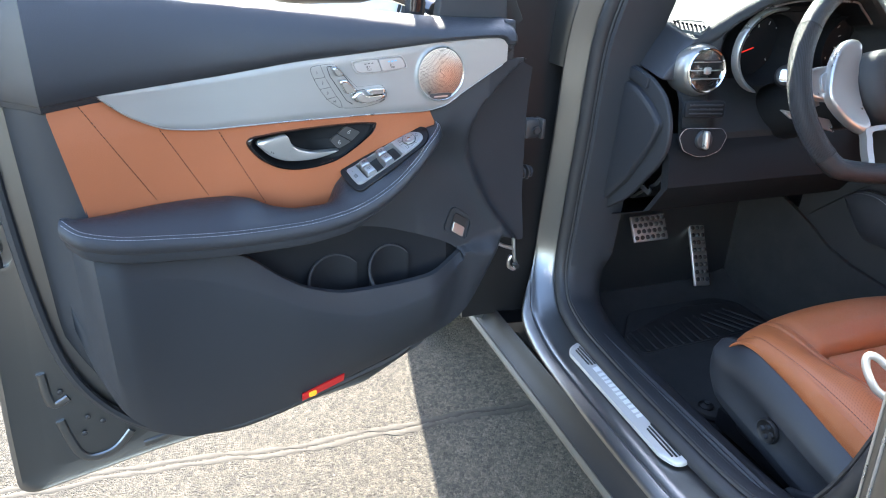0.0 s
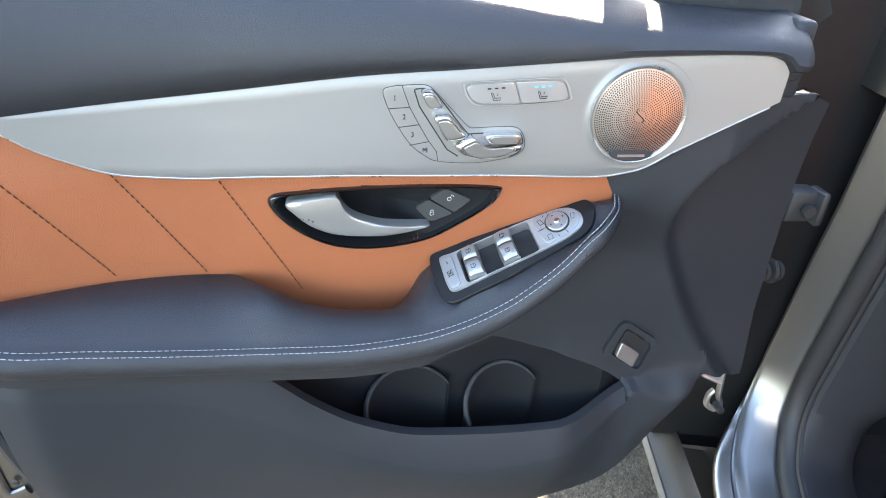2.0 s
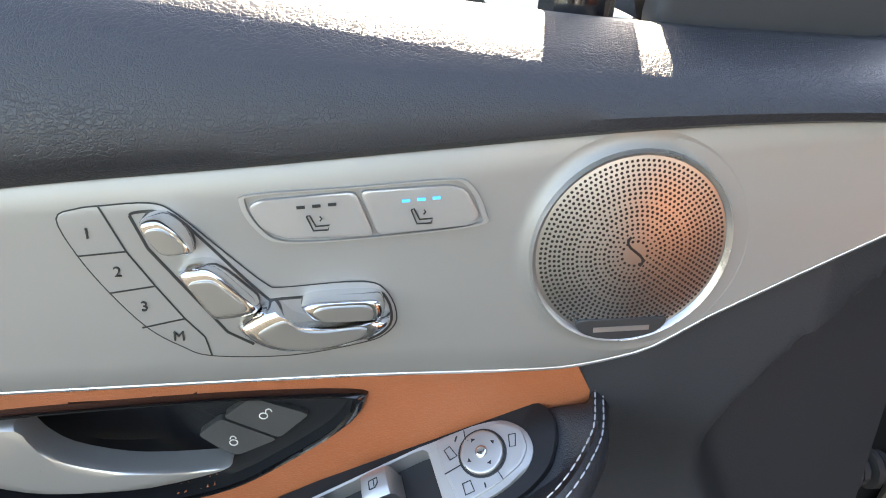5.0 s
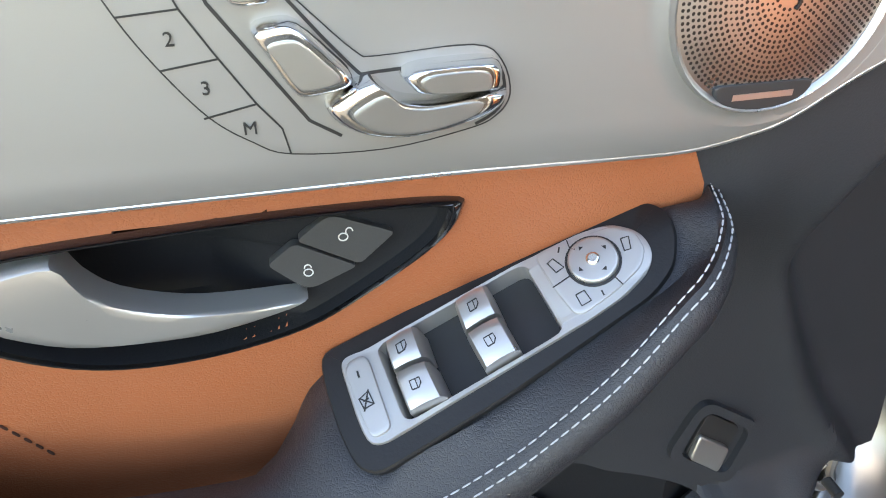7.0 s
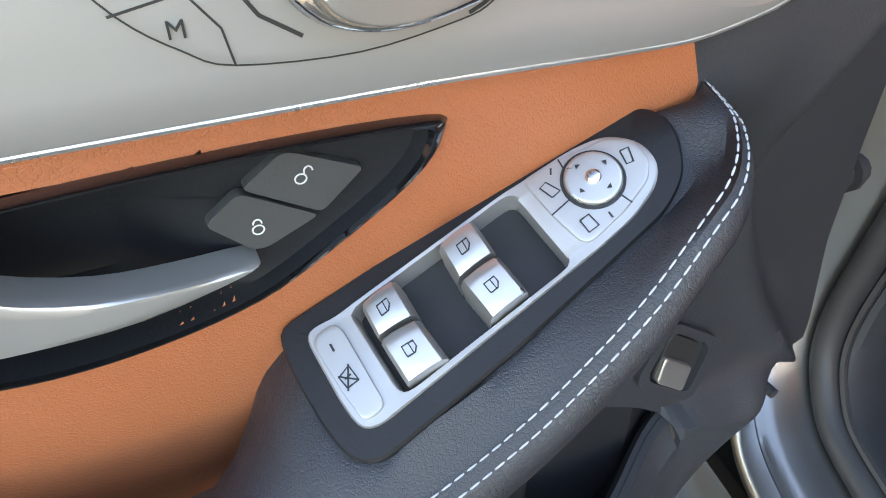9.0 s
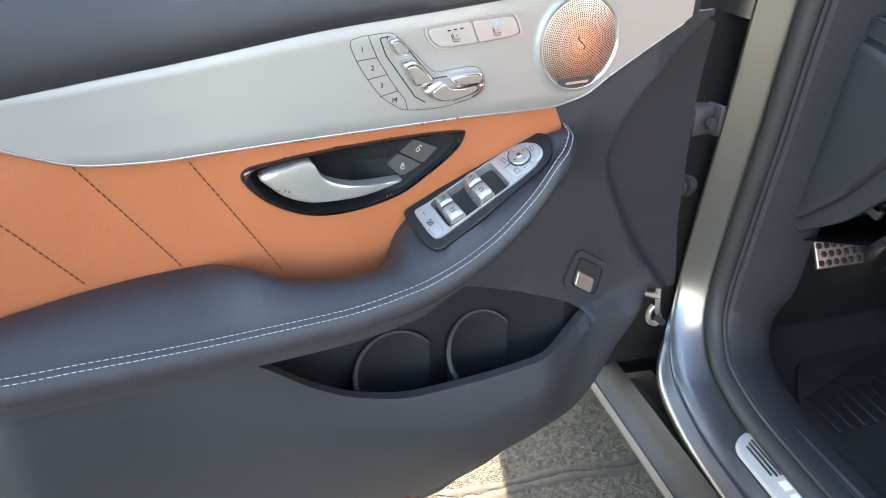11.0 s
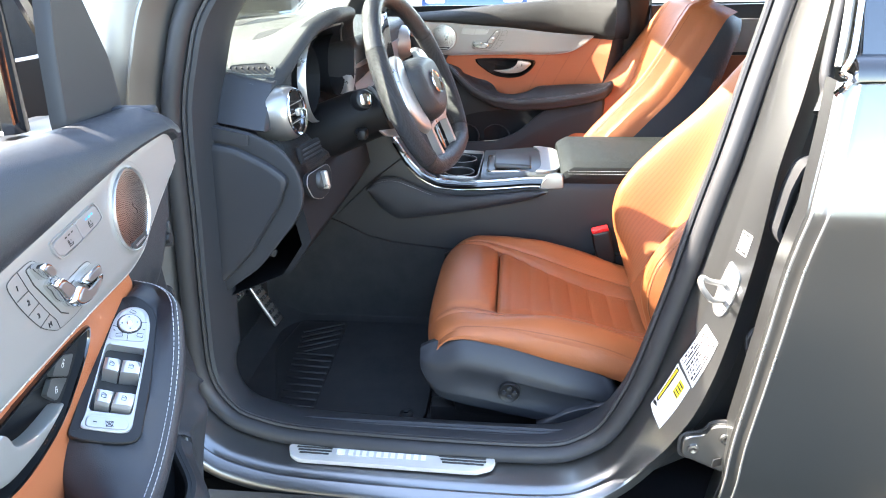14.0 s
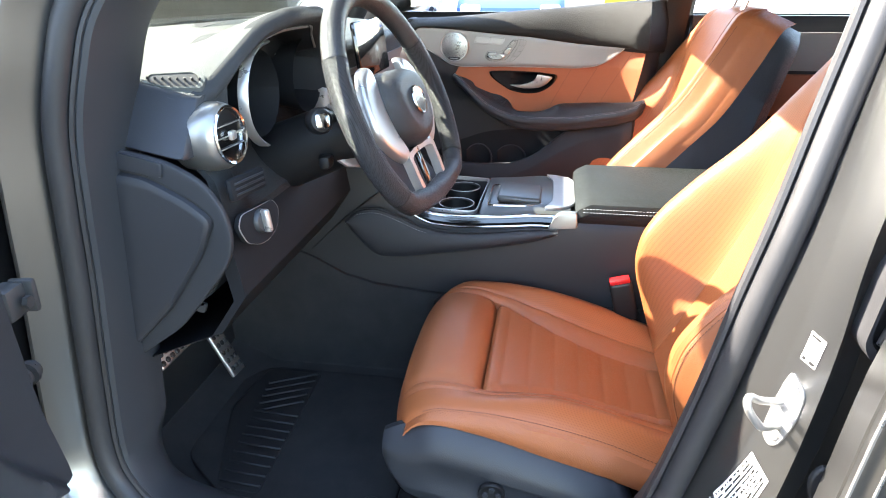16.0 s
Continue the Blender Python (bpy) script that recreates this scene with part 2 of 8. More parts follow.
def smooth_line(pts, per=6, closed=False):
    """Catmull-Rom samples through points of any dimension."""
    ps = [Vector(p) for p in pts]
    n = len(ps)
    out = []
    for i in range(n if closed else n - 1):
        a, b, c, d = (ps[(i - 1) % n], ps[i], ps[(i + 1) % n], ps[(i + 2) % n]) if closed else (ps[max(i - 1, 0)], ps[i], ps[i + 1], ps[min(i + 2, n - 1)])
        for k in range(per):
            t = k / per
            out.append(0.5 * (2 * b + (c - a) * t + (2 * a - 5 * b + 4 * c - d) * t * t + (3 * b - a - 3 * c + d) * t**3))
    if not closed:
        out.append(ps[-1])
    return out


def sheet(bm, rows, closed=False, cap=False):
    """Join rows of equally many points into a quad sheet."""
    vs = [[bm.verts.new(p) for p in r] for r in rows]
    n = len(vs[0])
    for a, b in zip(vs, vs[1:]):
        for j in range(n if closed else n - 1):
            k = (j + 1) % n
            bm.faces.new((a[j], a[k], b[k], b[j]))
    if cap:
        bm.faces.new(vs[0])
        bm.faces.new(list(reversed(vs[-1])))
    return vs


def shell(rows, back):
    """A closed shell: a front sheet of rows, and a back sheet moved by the vector back."""
    bm = bmesh.new()
    f = sheet(bm, rows)
    b = [[bm.verts.new(Vector(v.co) + Vector(back)) for v in r] for r in f]
    for r0, r1 in zip(b, b[1:]):
        for j in range(len(r0) - 1):
            bm.faces.new((r0[j], r1[j], r1[j + 1], r0[j + 1]))
    m, n = len(f), len(f[0])
    rim = [(i, 0) for i in range(m)] + [(m - 1, j) for j in range(1, n)] + [(i, n - 1) for i in range(m - 2, -1, -1)] + [(0, j) for j in range(n - 2, 0, -1)]
    for (i, j), (k, l) in zip(rim, rim[1:] + rim[:1]):
        bm.faces.new((f[i][j], f[k][l], b[k][l], b[i][j]))
    return bm


def tube(pts, r, sides=8, bm=None, flat=1.0, up=None):
    """A round bar along points; r may be a number or a function of 0..1."""
    bm = bm or bmesh.new()
    ps = [Vector(p) for p in pts]
    rings = []
    side = None
    for i, p in enumerate(ps):
        d = (ps[min(i + 1, len(ps) - 1)] - ps[max(i - 1, 0)]).normalized()
        if side is None:
            ref = Vector(up) if up else (Vector((0, 0, 1)) if abs(d.z) < 0.9 else Vector((1, 0, 0)))
            side = d.cross(ref).normalized()
        side = (side - d * side.dot(d)).normalized()
        o = d.cross(side)
        rr = r(i / max(1, len(ps) - 1)) if callable(r) else r
        rings.append([p + rr * (math.cos(2 * math.pi * k / sides) * side + flat * math.sin(2 * math.pi * k / sides) * o) for k in range(sides)])
    sheet(bm, rings, closed=True, cap=True)
    return bm


def box(bm, cx, cy, cz, sx, sy, sz, m=None):
    mm = Matrix.Translation((cx, cy, cz)) @ Matrix.Diagonal((sx, sy, sz, 1))
    bmesh.ops.create_cube(bm, size=1, matrix=(m or Matrix()) @ mm)
    return bm


def soft_box(cx, cy, cz, sx, sy, sz, r=0.01, seg=3, m=None):
    bm = bmesh.new()
    box(bm, cx, cy, cz, sx, sy, sz)
    bmesh.ops.bevel(bm, geom=bm.edges[:], offset=r, segments=seg, affect="EDGES", profile=0.5)
    if m:
        bmesh.ops.transform(bm, matrix=m, verts=bm.verts)
    return bm


def puck(outline, place, height, top=0.88, rim=0.3, base=0.0, steps=3):
    """A raised, rounded button over a flat outline. place(a, b, h) gives the point at height h."""
    n = len(outline)
    ca, cb = sum(p[0] for p in outline) / n, sum(p[1] for p in outline) / n
    rows = [[place(a, b, base) for a, b in outline]]
    for k in range(steps + 1):
        q = k / steps * math.pi / 2
        s = 1 - (1 - top) * (1 - math.cos(q))
        h = base + height * ((1 - rim) + rim * math.sin(q))
        rows.append([place(ca + (a - ca) * s, cb + (b - cb) * s, h) for a, b in outline])
    rows.append([place(ca + (a - ca) * top * 0.93, cb + (b - cb) * top * 0.93, base + height) for a, b in outline])
    bm = bmesh.new()
    vs = sheet(bm, rows, closed=True)
    bm.faces.new(list(reversed(vs[-1])))
    bm.faces.new(vs[0])
    return bm


def lathe(profile, sides=32, m=None, bm=None):
    """Turn (radius, height) points round the local z axis."""
    bm = bm or bmesh.new()
    m = m or Matrix()
    rows = [[m @ Vector((r * math.cos(2 * math.pi * k / sides), r * math.sin(2 * math.pi * k / sides), h)) for k in range(sides)] for r, h in profile]
    sheet(bm, rows, closed=True, cap=True)
    return bm


def ring_outline(outline, place, width, h0, h1):
    """A flat ring that follows an outline, from its edge inwards by width (as a share)."""
    n = len(outline)
    ca, cb = sum(p[0] for p in outline) / n, sum(p[1] for p in outline) / n
    s = 1 - width
    rows = [[place(ca + (a - ca) * k, cb + (b - cb) * k, h) for a, b in outline] for k, h in ((1, h0), (0.995, h1), (s + 0.005, h1), (s, h0))]
    bm = bmesh.new()
    sheet(bm, rows, closed=True)
    return bm


def round_poly(pts, per=4):
    return [(v.x, v.y) for v in smooth_line([(a, b, 0) for a, b in pts], per, closed=True)]


def corner_poly(pts, r, seg=4):
    """A polygon with its corners rounded by radius r."""
    out = []
    n = len(pts)
    for i in range(n):
        p, a, b = Vector(pts[i]), Vector(pts[i - 1]), Vector(pts[(i + 1) % n])
        d1, d2 = (a - p), (b - p)
        k1, k2 = min(r, d1.length * 0.45), min(r, d2.length * 0.45)
        s, e = p + d1.normalized() * k1, p + d2.normalized() * k2
        for q in range(seg + 1):
            t = q / seg
            v = (1 - t) ** 2 * s + 2 * t * (1 - t) * p + t * t * e
            out.append((v.x, v.y))
    return out


def stroke(bm, pts, place, width, h, thick=0.0003):
    """A thin printed or inlaid line: a flat ribbon along 2D points."""
    ps = [Vector(p) for p in pts]
    l, r = [], []
    for i, p in enumerate(ps):
        d = (ps[min(i + 1, len(ps) - 1)] - ps[max(i - 1, 0)]).normalized()
        nrm = Vector((-d.y, d.x)) * width / 2
        l.append(p + nrm)
        r.append(p - nrm)
    top = [[place(a.x, a.y, h) for a in l], [place(a.x, a.y, h) for a in r]]
    low = [[place(a.x, a.y, h - thick) for a in l], [place(a.x, a.y, h - thick) for a in r]]
    sheet(bm, [low[0], top[0], top[1], low[1]])
    return bm


def dashes(bm, pts, length, gap, r, flat=0.6):
    """Stitches: short rounded bars along a line."""
    ps = [Vector(p) for p in pts]
    cum = [0.0]
    for a, b in zip(ps, ps[1:]):
        cum.append(cum[-1] + (b - a).length)

    def at(s):
        for i in range(len(ps) - 1):
            if s <= cum[i + 1]:
                return ps[i].lerp(ps[i + 1], (s - cum[i]) / max(1e-9, cum[i + 1] - cum[i]))
        return ps[-1]

    s = 0.0
    while s + length < cum[-1]:
        a, b = at(s), at(s + length)
        d = b - a
        tube([a, a + d * 0.2, a + d * 0.8, b], lambda t: r if 0.1 < t < 0.9 else r * 0.45, 5, bm, flat)
        s += length + gap
    return bm


def letters(text, size, thick=0.0003):
    """Mesh of a short text in the built-in font, centred."""
    cu = bpy.data.curves.new("lettering", "FONT")
    cu.body, cu.size, cu.extrude = text, size, thick
    cu.align_x, cu.align_y = "CENTER", "CENTER"
    ob = bpy.data.objects.new("lettering", cu)
    me = bpy.data.meshes.new_from_object(ob)
    bm = bmesh.new()
    bm.from_mesh(me)
    bpy.data.objects.remove(ob)
    bpy.data.curves.remove(cu)
    bpy.data.meshes.remove(me)
    return bm


# ---- front doors ----
# Door places are (u, w, z): u runs from the hinge to the latch edge, w out of the panel into the cabin.
def bow(u):
    return 0.004 + 1.2 * max(0.0, u - 0.6) ** 2 + 0.5 * max(0.0, 0.3 - u) ** 2


trim_low = curve_through([(0.139, 1.050), (0.166, 1.033), (0.22, 1.0), (0.253, 0.980), (0.294, 0.973), (0.396, 0.975), (0.514, 0.975), (0.634, 0.974), (0.698, 0.981), (0.749, 1.005), (0.787, 1.038)])
trim_high = curve_through([(0.139, 1.078), (0.146, 1.087), (0.160, 1.091), (0.182, 1.0905), (0.258, 1.086), (0.341, 1.079), (0.421, 1.072), (0.498, 1.066), (0.647, 1.048), (0.738, 1.042), (0.787, 1.040)])
ridge_z = curve_through([(0.09, 1.112), (0.211, 1.115), (0.443, 1.134), (0.639, 1.150), (0.747, 1.162), (0.92, 1.176)])
# where the tan leather meets the armrest
tan_foot = curve_through([(0.26, 0.938), (0.273, 0.941), (0.36, 0.905), (0.44, 0.868), (0.452, 0.850), (0.462, 0.828), (0.485, 0.817), (0.53, 0.819), (0.567, 0.830), (0.60, 0.850), (0.637, 0.863), (0.73, 0.871), (0.825, 0.877), (0.86, 0.885)])
lip_z = curve_through([(0.262, 0.950), (0.285, 0.945), (0.301, 0.935), (0.325, 0.909), (0.347, 0.889), (0.374, 0.868), (0.42, 0.845), (0.457, 0.834), (0.53, 0.826), (0.608, 0.828), (0.739, 0.848), (0.829, 0.874), (0.856, 0.893)])
lip_w = curve_through([(0.262, -0.012), (0.275, 0.022), (0.30, 0.046), (0.347, 0.054), (0.45, 0.058), (0.6, 0.060), (0.739, 0.080), (0.80, 0.095), (0.835, 0.098), (0.856, 0.082)])
low_edge = curve_through([(0.03, 0.662), (0.06, 0.680), (0.088, 0.688), (0.098, 0.668), (0.108, 0.644), (0.13, 0.604), (0.18, 0.546), (0.25, 0.512), (0.33, 0.489), (0.45, 0.459), (0.62, 0.426), (0.72, 0.436), (0.775, 0.470), (0.82, 0.525), (0.85, 0.60), (0.872, 0.70)])
crease_z = curve_through([(0.03, 0.700), (0.098, 0.694), (0.15, 0.676), (0.214, 0.650), (0.30, 0.624), (0.39, 0.612), (0.499, 0.642), (0.596, 0.700), (0.682, 0.746), (0.794, 0.790), (0.872, 0.83)])
rim_z = curve_through([(0.03, 0.708), (0.098, 0.704), (0.15, 0.692), (0.19, 0.678), (0.21, 0.671), (0.246, 0.666), (0.346, 0.660), (0.441, 0.664), (0.511, 0.686), (0.56, 0.718), (0.604, 0.758), (0.64, 0.781), (0.70, 0.797), (0.80, 0.832), (0.872, 0.86)])
pocket_back = curve_through([(0.19, 0.682), (0.21, 0.697), (0.24, 0.713), (0.291, 0.733), (0.361, 0.757), (0.412, 0.766), (0.5, 0.772), (0.62, 0.775)])


def panel_w(u):
    """How far the lower panel stands out; it tucks in towards the hinges."""
    return bow(min(u, 0.80)) + 0.034 - 0.055 * smoothstep(0.29, 0.175, u) - 0.10 * max(0, u - 0.83) / 0.04


def tan_w(u, z):
    return bow(u) - 0.006 - 0.12 * max(0.0, 0.98 - z)


SW_O, SW_1, SW_2, SW_N = Vector((0.424, 0.036, 0.864)), Vector((-0.875, -0.153, 0.459)), Vector((0.308, -0.908, 0.285)), Vector((0.373, 0.39, 0.842))


def sunk(D, u, w, z):
    """A point of the armrest, kept under the seat of the switch bank."""
    v = Vector((u, w, z))
    q = v - SW_O
    a, b, h = q.dot(SW_1), q.dot(SW_2), q.dot(SW_N)
    if -0.03 < a < 0.18 and -0.03 < b < 0.075:
        ease = min(1, (a + 0.03) / 0.02) * min(1, (0.18 - a) / 0.02) * min(1, (b + 0.03) / 0.015)
        clamp = lambda x: max(0.0, min(1.0, x))
        deep = 0.012 * clamp((a + 0.005) / 0.012) * clamp((0.122 - a) / 0.012) * clamp((b + 0.010) / 0.008) * clamp((0.046 - b) / 0.008)
        v -= SW_N * max(0.0, h + 0.0035 + deep) * ease
    return D(v.x, v.y, v.z)


BEZEL = [(0.588, 0.942), (0.5819, 0.9505), (0.5607, 0.9535), (0.5224, 0.957), (0.4457, 0.9595), (0.3884, 0.9575), (0.3811, 0.9511), (0.3902, 0.9363), (0.4192, 0.9148), (0.4454, 0.900), (0.4791, 0.892), (0.512, 0.8906), (0.5396, 0.8962), (0.5645, 0.9104), (0.5808, 0.9274)]


def inside(x, y, poly):
    """Whether a point lies in a polygon."""
    hit = False
    for (a, b), (c, d) in zip(poly, poly[1:] + poly[:1]):
        if (b > y) != (d > y) and x < (c - a) * (y - b) / (d - b) + a:
            hit = not hit
    return hit


def pull(u):
    """Where the armrest stands off the tan field as a pull cup."""
    e = lambda a, b: max(0.0, min(1.0, (u - a) / (b - a)))
    return e(0.452, 0.474) * (1 - e(0.595, 0.64))


def spread(a, b, n):
    return [a + (b - a) * i / n for i in range(n + 1)]


def stations(a, b, n):
    """Steps that are closer at both ends."""
    return [a + (b - a) * (0.5 - 0.5 * math.cos(math.pi * i / n)) for i in range(n + 1)]


def front_door(door, D, driver):
    back = D(0, -0.012, 0) - D(0, 0, 0)

    def on_trim(a, b, h):
        return D(a, bow(a) + 0.004 + h, b)

    def on_tan(a, b, h):
        return D(a, tan_w(a, b) + h, b)

    # soft upper pad, rolled over at the belt line
    rows = []
    for u in stations(0.112, 0.915, 60):
        z0 = trim_high(u) if u < 0.787 else 1.040 - 0.05 * (u - 0.787)
        z1, w = ridge_z(u), bow(u) if u < 0.85 else bow(0.85) - 1.6 * (u - 0.85)
        end = max(0.0, 1 - (u - 0.112) / 0.02)
        w -= 0.03 * end**2
        prof = [(w - 0.006, z0 - 0.004), (w + 0.006, z0), (w + 0.0115, z0 + 0.08 * (z1 - z0)), (w + 0.013, z0 + 0.22 * (z1 - z0)), (w + 0.010, z0 + 0.42 * (z1 - z0)), (w + 0.003, z0 + 0.64 * (z1 - z0)),
                (w - 0.007, z0 + 0.83 * (z1 - z0)), (w - 0.019, z1 - 0.001), (w - 0.032, z1 + 0.004), (w - 0.050, z1 + 0.004), (w - 0.075, z1 - 0.006), (w - 0.09, z1 - 0.02)]
        rows.append([D(u, a, b) for a, b in prof])
    # the passenger pad takes the leather copy with shade in its colour
    part("upper_pad", shell(rows, D(0, -0.01, -0.01) - D(0, 0, 0)), DARK_LEATHER if driver else SHADED_PAD, door, "dark blue-grey grained leather belt pad")

    # aluminium trim with a fine bright lower bead
    rows = []
    for u in stations(0.1392, 0.7868, 90):
        lo, hi = trim_low(u), trim_high(u)
        lip_ = min(0.0016, 0.2 * (hi - lo))
        heights = [lo, lo + 0.3 * lip_, lo + lip_] + [lo + lip_ + (hi - lo - 2 * lip_) * k / 8 for k in range(1, 8)] + [hi - lip_, hi - 0.3 * lip_, hi]
        rows.append([D(u, bow(u) + 0.004 - (0.0025 if k in (0, 12) else 0.0008 if k in (1, 11) else 0.0), z) for k, z in enumerate(heights)])
    trim = part("trim_panel", shell(rows, back * 0.6), ALUMINIUM, door, "matt brushed aluminium trim panel")
    part("bead", tube([D(u, bow(u) + 0.0018, trim_low(u) - 0.0002) for u in stations(0.146, 0.785, 90)], 0.0016, 8), SATIN, trim, "thin bright bead")

    # tan leather field with slanted seams
    rows = []
    for u in stations(0.262, 0.846, 240):
        lo = tan_foot(u) - 0.012 - (0.055 if driver else 0.0) * pull(u)
        hi = trim_low(u) + 0.004 if u < 0.785 else 1.041 - 0.05 * (u - 0.787)
        if u > 0.825:
            lo = 0.877 + (u - 0.825) / 0.022 * 0.15
        if u < 0.28:
            hi = min(hi, 0.942 + (u - 0.262) / 0.018 * 0.034)
            lo = min(lo, hi - 0.004)
        lo = min(lo, hi - 0.002)
        rows.append([D(u, tan_w(u, lo + (hi - lo) * k / 60), lo + (hi - lo) * k / 60) for k in range(61)])
    field = shell(rows, back * 0.5)
    hole = [(0.485 + (a - 0.485) * 1.012, 0.926 + (b - 0.926) * 1.012) for a, b in round_poly(BEZEL, 4)]
    bmesh.ops.delete(field, geom=[f for f in field.faces if inside(abs(f.calc_center_median().x), f.calc_center_median().z, hole)], context="FACES")
    tan = part("leather_insert", field, TAN_LEATHER, door, "tan leather insert with slanted stitched seams")
    seams = [((0.813, 1.034), (0.73, 0.872)), ((0.715, 0.981), (0.655, 0.864)), ((0.635, 0.972), (0.565, 0.833))]
    for (a, b), (c, d) in seams:
        line = [on_tan(a + (c - a) * k / 20, b + (d - b) * k / 20, 0.0006) for k in range(21)]
        part("seam", dashes(bmesh.new(), line, 0.0042, 0.0022, 0.0010), TAN_THREAD, tan)
    # dark strip behind the tan leather, at the latch side
    rows = []
    for k in range(25):
        z = 0.50 + (1.036 - 0.50) * k / 24
        a = 0.843 - 0.02 * max(0, min(1, (1.035 - z) / 0.16)) if z > 0.87 else 0.822
        a -= 0.16 * max(0, 0.70 - z) ** 1.0
        e = 0.897 - 0.02 * max(0, 0.9 - z) - 0.55 * max(0, 0.66 - z) ** 1.2
        rows.append([D(a + (e - a) * j / 8, tan_w(a, max(z, 0.9)) - 0.001 - 0.075 * (j / 8) ** 2 - 0.01 * (j / 8), z) for j in range(9)])
    part("rear_edge_panel", shell(rows, back * 0.5), DARK_PLASTIC, door, "dark plastic panel edge by the latch")

    # armrest: leather top, stitched lip, plastic underside
    rows, under, st1, st2 = [], [], [], []
    for u in stations(0.2625, 0.8555, 90):
        zb, zf, wf = tan_foot(u) if u < 0.845 else 0.885, lip_z(u), lip_w(u)
        wb = tan_w(u, zb) - 0.004 + 0.034 * pull(u)
        zb += -0.004 + 0.016 * pull(u)
        top = [(wb - 0.002 - 0.01 * pull(u), zb - 0.045 * pull(u) - 0.004), (wb - 0.002, zb - 0.008 * pull(u) - 0.001)]
        for k in range(11):
            s = k / 10
            hump = 0.010 * math.sin(math.pi * min(1, s * 1.0)) * min(1, abs(wf - wb) / 0.05)
            top.append((wb + (wf - wb) * s, zb + (zf - zb) * s**1.4 + hump))
        d_ = (lip_w(u + 0.003) - lip_w(u - 0.003)) / 0.006
        nu, nw = -d_ / math.sqrt(1 + d_ * d_), 1 / math.sqrt(1 + d_ * d_)
        off = lambda r, dz: (u + nu * r, wf + nw * r, zf + dz)
        rows.append([sunk(D, u, a, b) for a, b in top] + [D(*off(r, dz)) for r, dz in ((0.003, -0.0012), (0.0062, -0.0042), (0.0090, -0.0090), (0.0100, -0.0145), (0.0094, -0.0195), (0.0070, -0.0240))])
        st1.append(D(*off(0.0012, 0.0004)))
        st2.append(D(*off(0.0056, -0.0030)))
        drop = 0.038 if u > 0.45 else 0.038 * max(0.25, (u - 0.24) / 0.21)
        inner = wf - 0.03 if u > 0.62 else max(-0.05, wf - 0.06 - 0.12 * (0.62 - u))
        under.append([D(u, a, b) for a, b in ((wf + 0.006, zf - 0.0230), (wf + 0.0062, zf - 0.027), (wf + 0.002, zf - max(drop, 0.030)), (wf - 0.01, zf - max(drop, 0.028) - 0.006), (inner, zf - drop - 0.004), (wb - 0.02, zf - drop + 0.0))])
    bm = bmesh.new()
    sheet(bm, rows)
    arm = part("armrest", bm, DARK_LEATHER, door, "dark leather armrest pad with white double stitching")
    bm = bmesh.new()
    sheet(bm, under, cap=True)
    part("armrest_underside", bm, DARK_PLASTIC, door, "dark grey plastic underside of the armrest")
    for line in (st1, st2):
        part("stitching", dashes(bmesh.new(), line[2:-1], 0.0042, 0.0012, 0.00045), THREAD, arm, "white thread stitching")

    # lower panel with its chamfered crease, up to the pocket rim
    rows = []
    foot_w = lambda u: -0.006 - 0.022 * smoothstep(0.22, 0.10, u) + 0.4 * max(0, u - 0.6) ** 1.5 - 0.03 * max(0, (u - 0.83) / 0.04)
    for u in stations(0.19, 0.871, 80):
        lo, cr, rm = low_edge(u), crease_z(u), rim_z(u)
        wo, wl = panel_w(u), foot_w(u)
        line = [(wl - 0.012, lo - 0.004), (wl, lo)]
        for k in range(1, 9):
            s = k / 8
            line.append((wl + (wo - wl) * (1 - (1 - s) ** 1.8), lo + (cr - lo) * s))
        line += [(wo - 0.001, cr + 0.004), (wo - 0.010, rm - 0.008), (wo - 0.014, rm - 0.001), (wo - 0.020, rm), (wo - 0.024, rm - 0.006)]
        rows.append([D(u, a, b) for a, b in line])
    part("lower_panel", shell(rows, back * 0.4), DARK_PLASTIC, door, "dark grey moulded plastic lower panel")

    # map pocket: floor, back wall and cup rings, with the recess shade in their darker colour
    rows = []
    for u in stations(0.185, 0.64, 40):
        rm = rim_z(u)
        floor_z = 0.60 + 0.06 * abs((u - 0.40) / 0.24) ** 3
        floor_z = min(floor_z, rm - 0.01)
        wo = panel_w(u) - 0.022
        pb = max(pocket_back(u), rm + 0.004)
        wbk = min(-0.040 + 0.03 * abs((u - 0.40) / 0.24) ** 4, wo - 0.012)
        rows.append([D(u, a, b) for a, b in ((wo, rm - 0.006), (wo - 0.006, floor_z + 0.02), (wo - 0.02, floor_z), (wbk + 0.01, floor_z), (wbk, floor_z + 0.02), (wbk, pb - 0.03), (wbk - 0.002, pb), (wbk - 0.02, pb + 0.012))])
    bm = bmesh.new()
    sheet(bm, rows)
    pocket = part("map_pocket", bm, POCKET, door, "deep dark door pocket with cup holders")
    for cu, r, zr in ((0.452, 0.052, 0.712), (0.342, 0.046, 0.706)):
        # each cup is a round wall with a rolled rim that rises towards the back
        arc = spread(-0.45, 2.55, 26)
        wall = lambda q, k, z: D(cu + k * r * math.cos(q), -0.012 - k * 0.026 * math.sin(q), z)
        rim_h = lambda q: 0.668 + 0.044 * math.sin(q)
        bm = bmesh.new()
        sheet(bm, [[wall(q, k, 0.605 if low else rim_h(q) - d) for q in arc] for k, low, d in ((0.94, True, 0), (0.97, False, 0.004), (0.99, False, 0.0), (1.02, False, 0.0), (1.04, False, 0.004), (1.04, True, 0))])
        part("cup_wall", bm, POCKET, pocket)
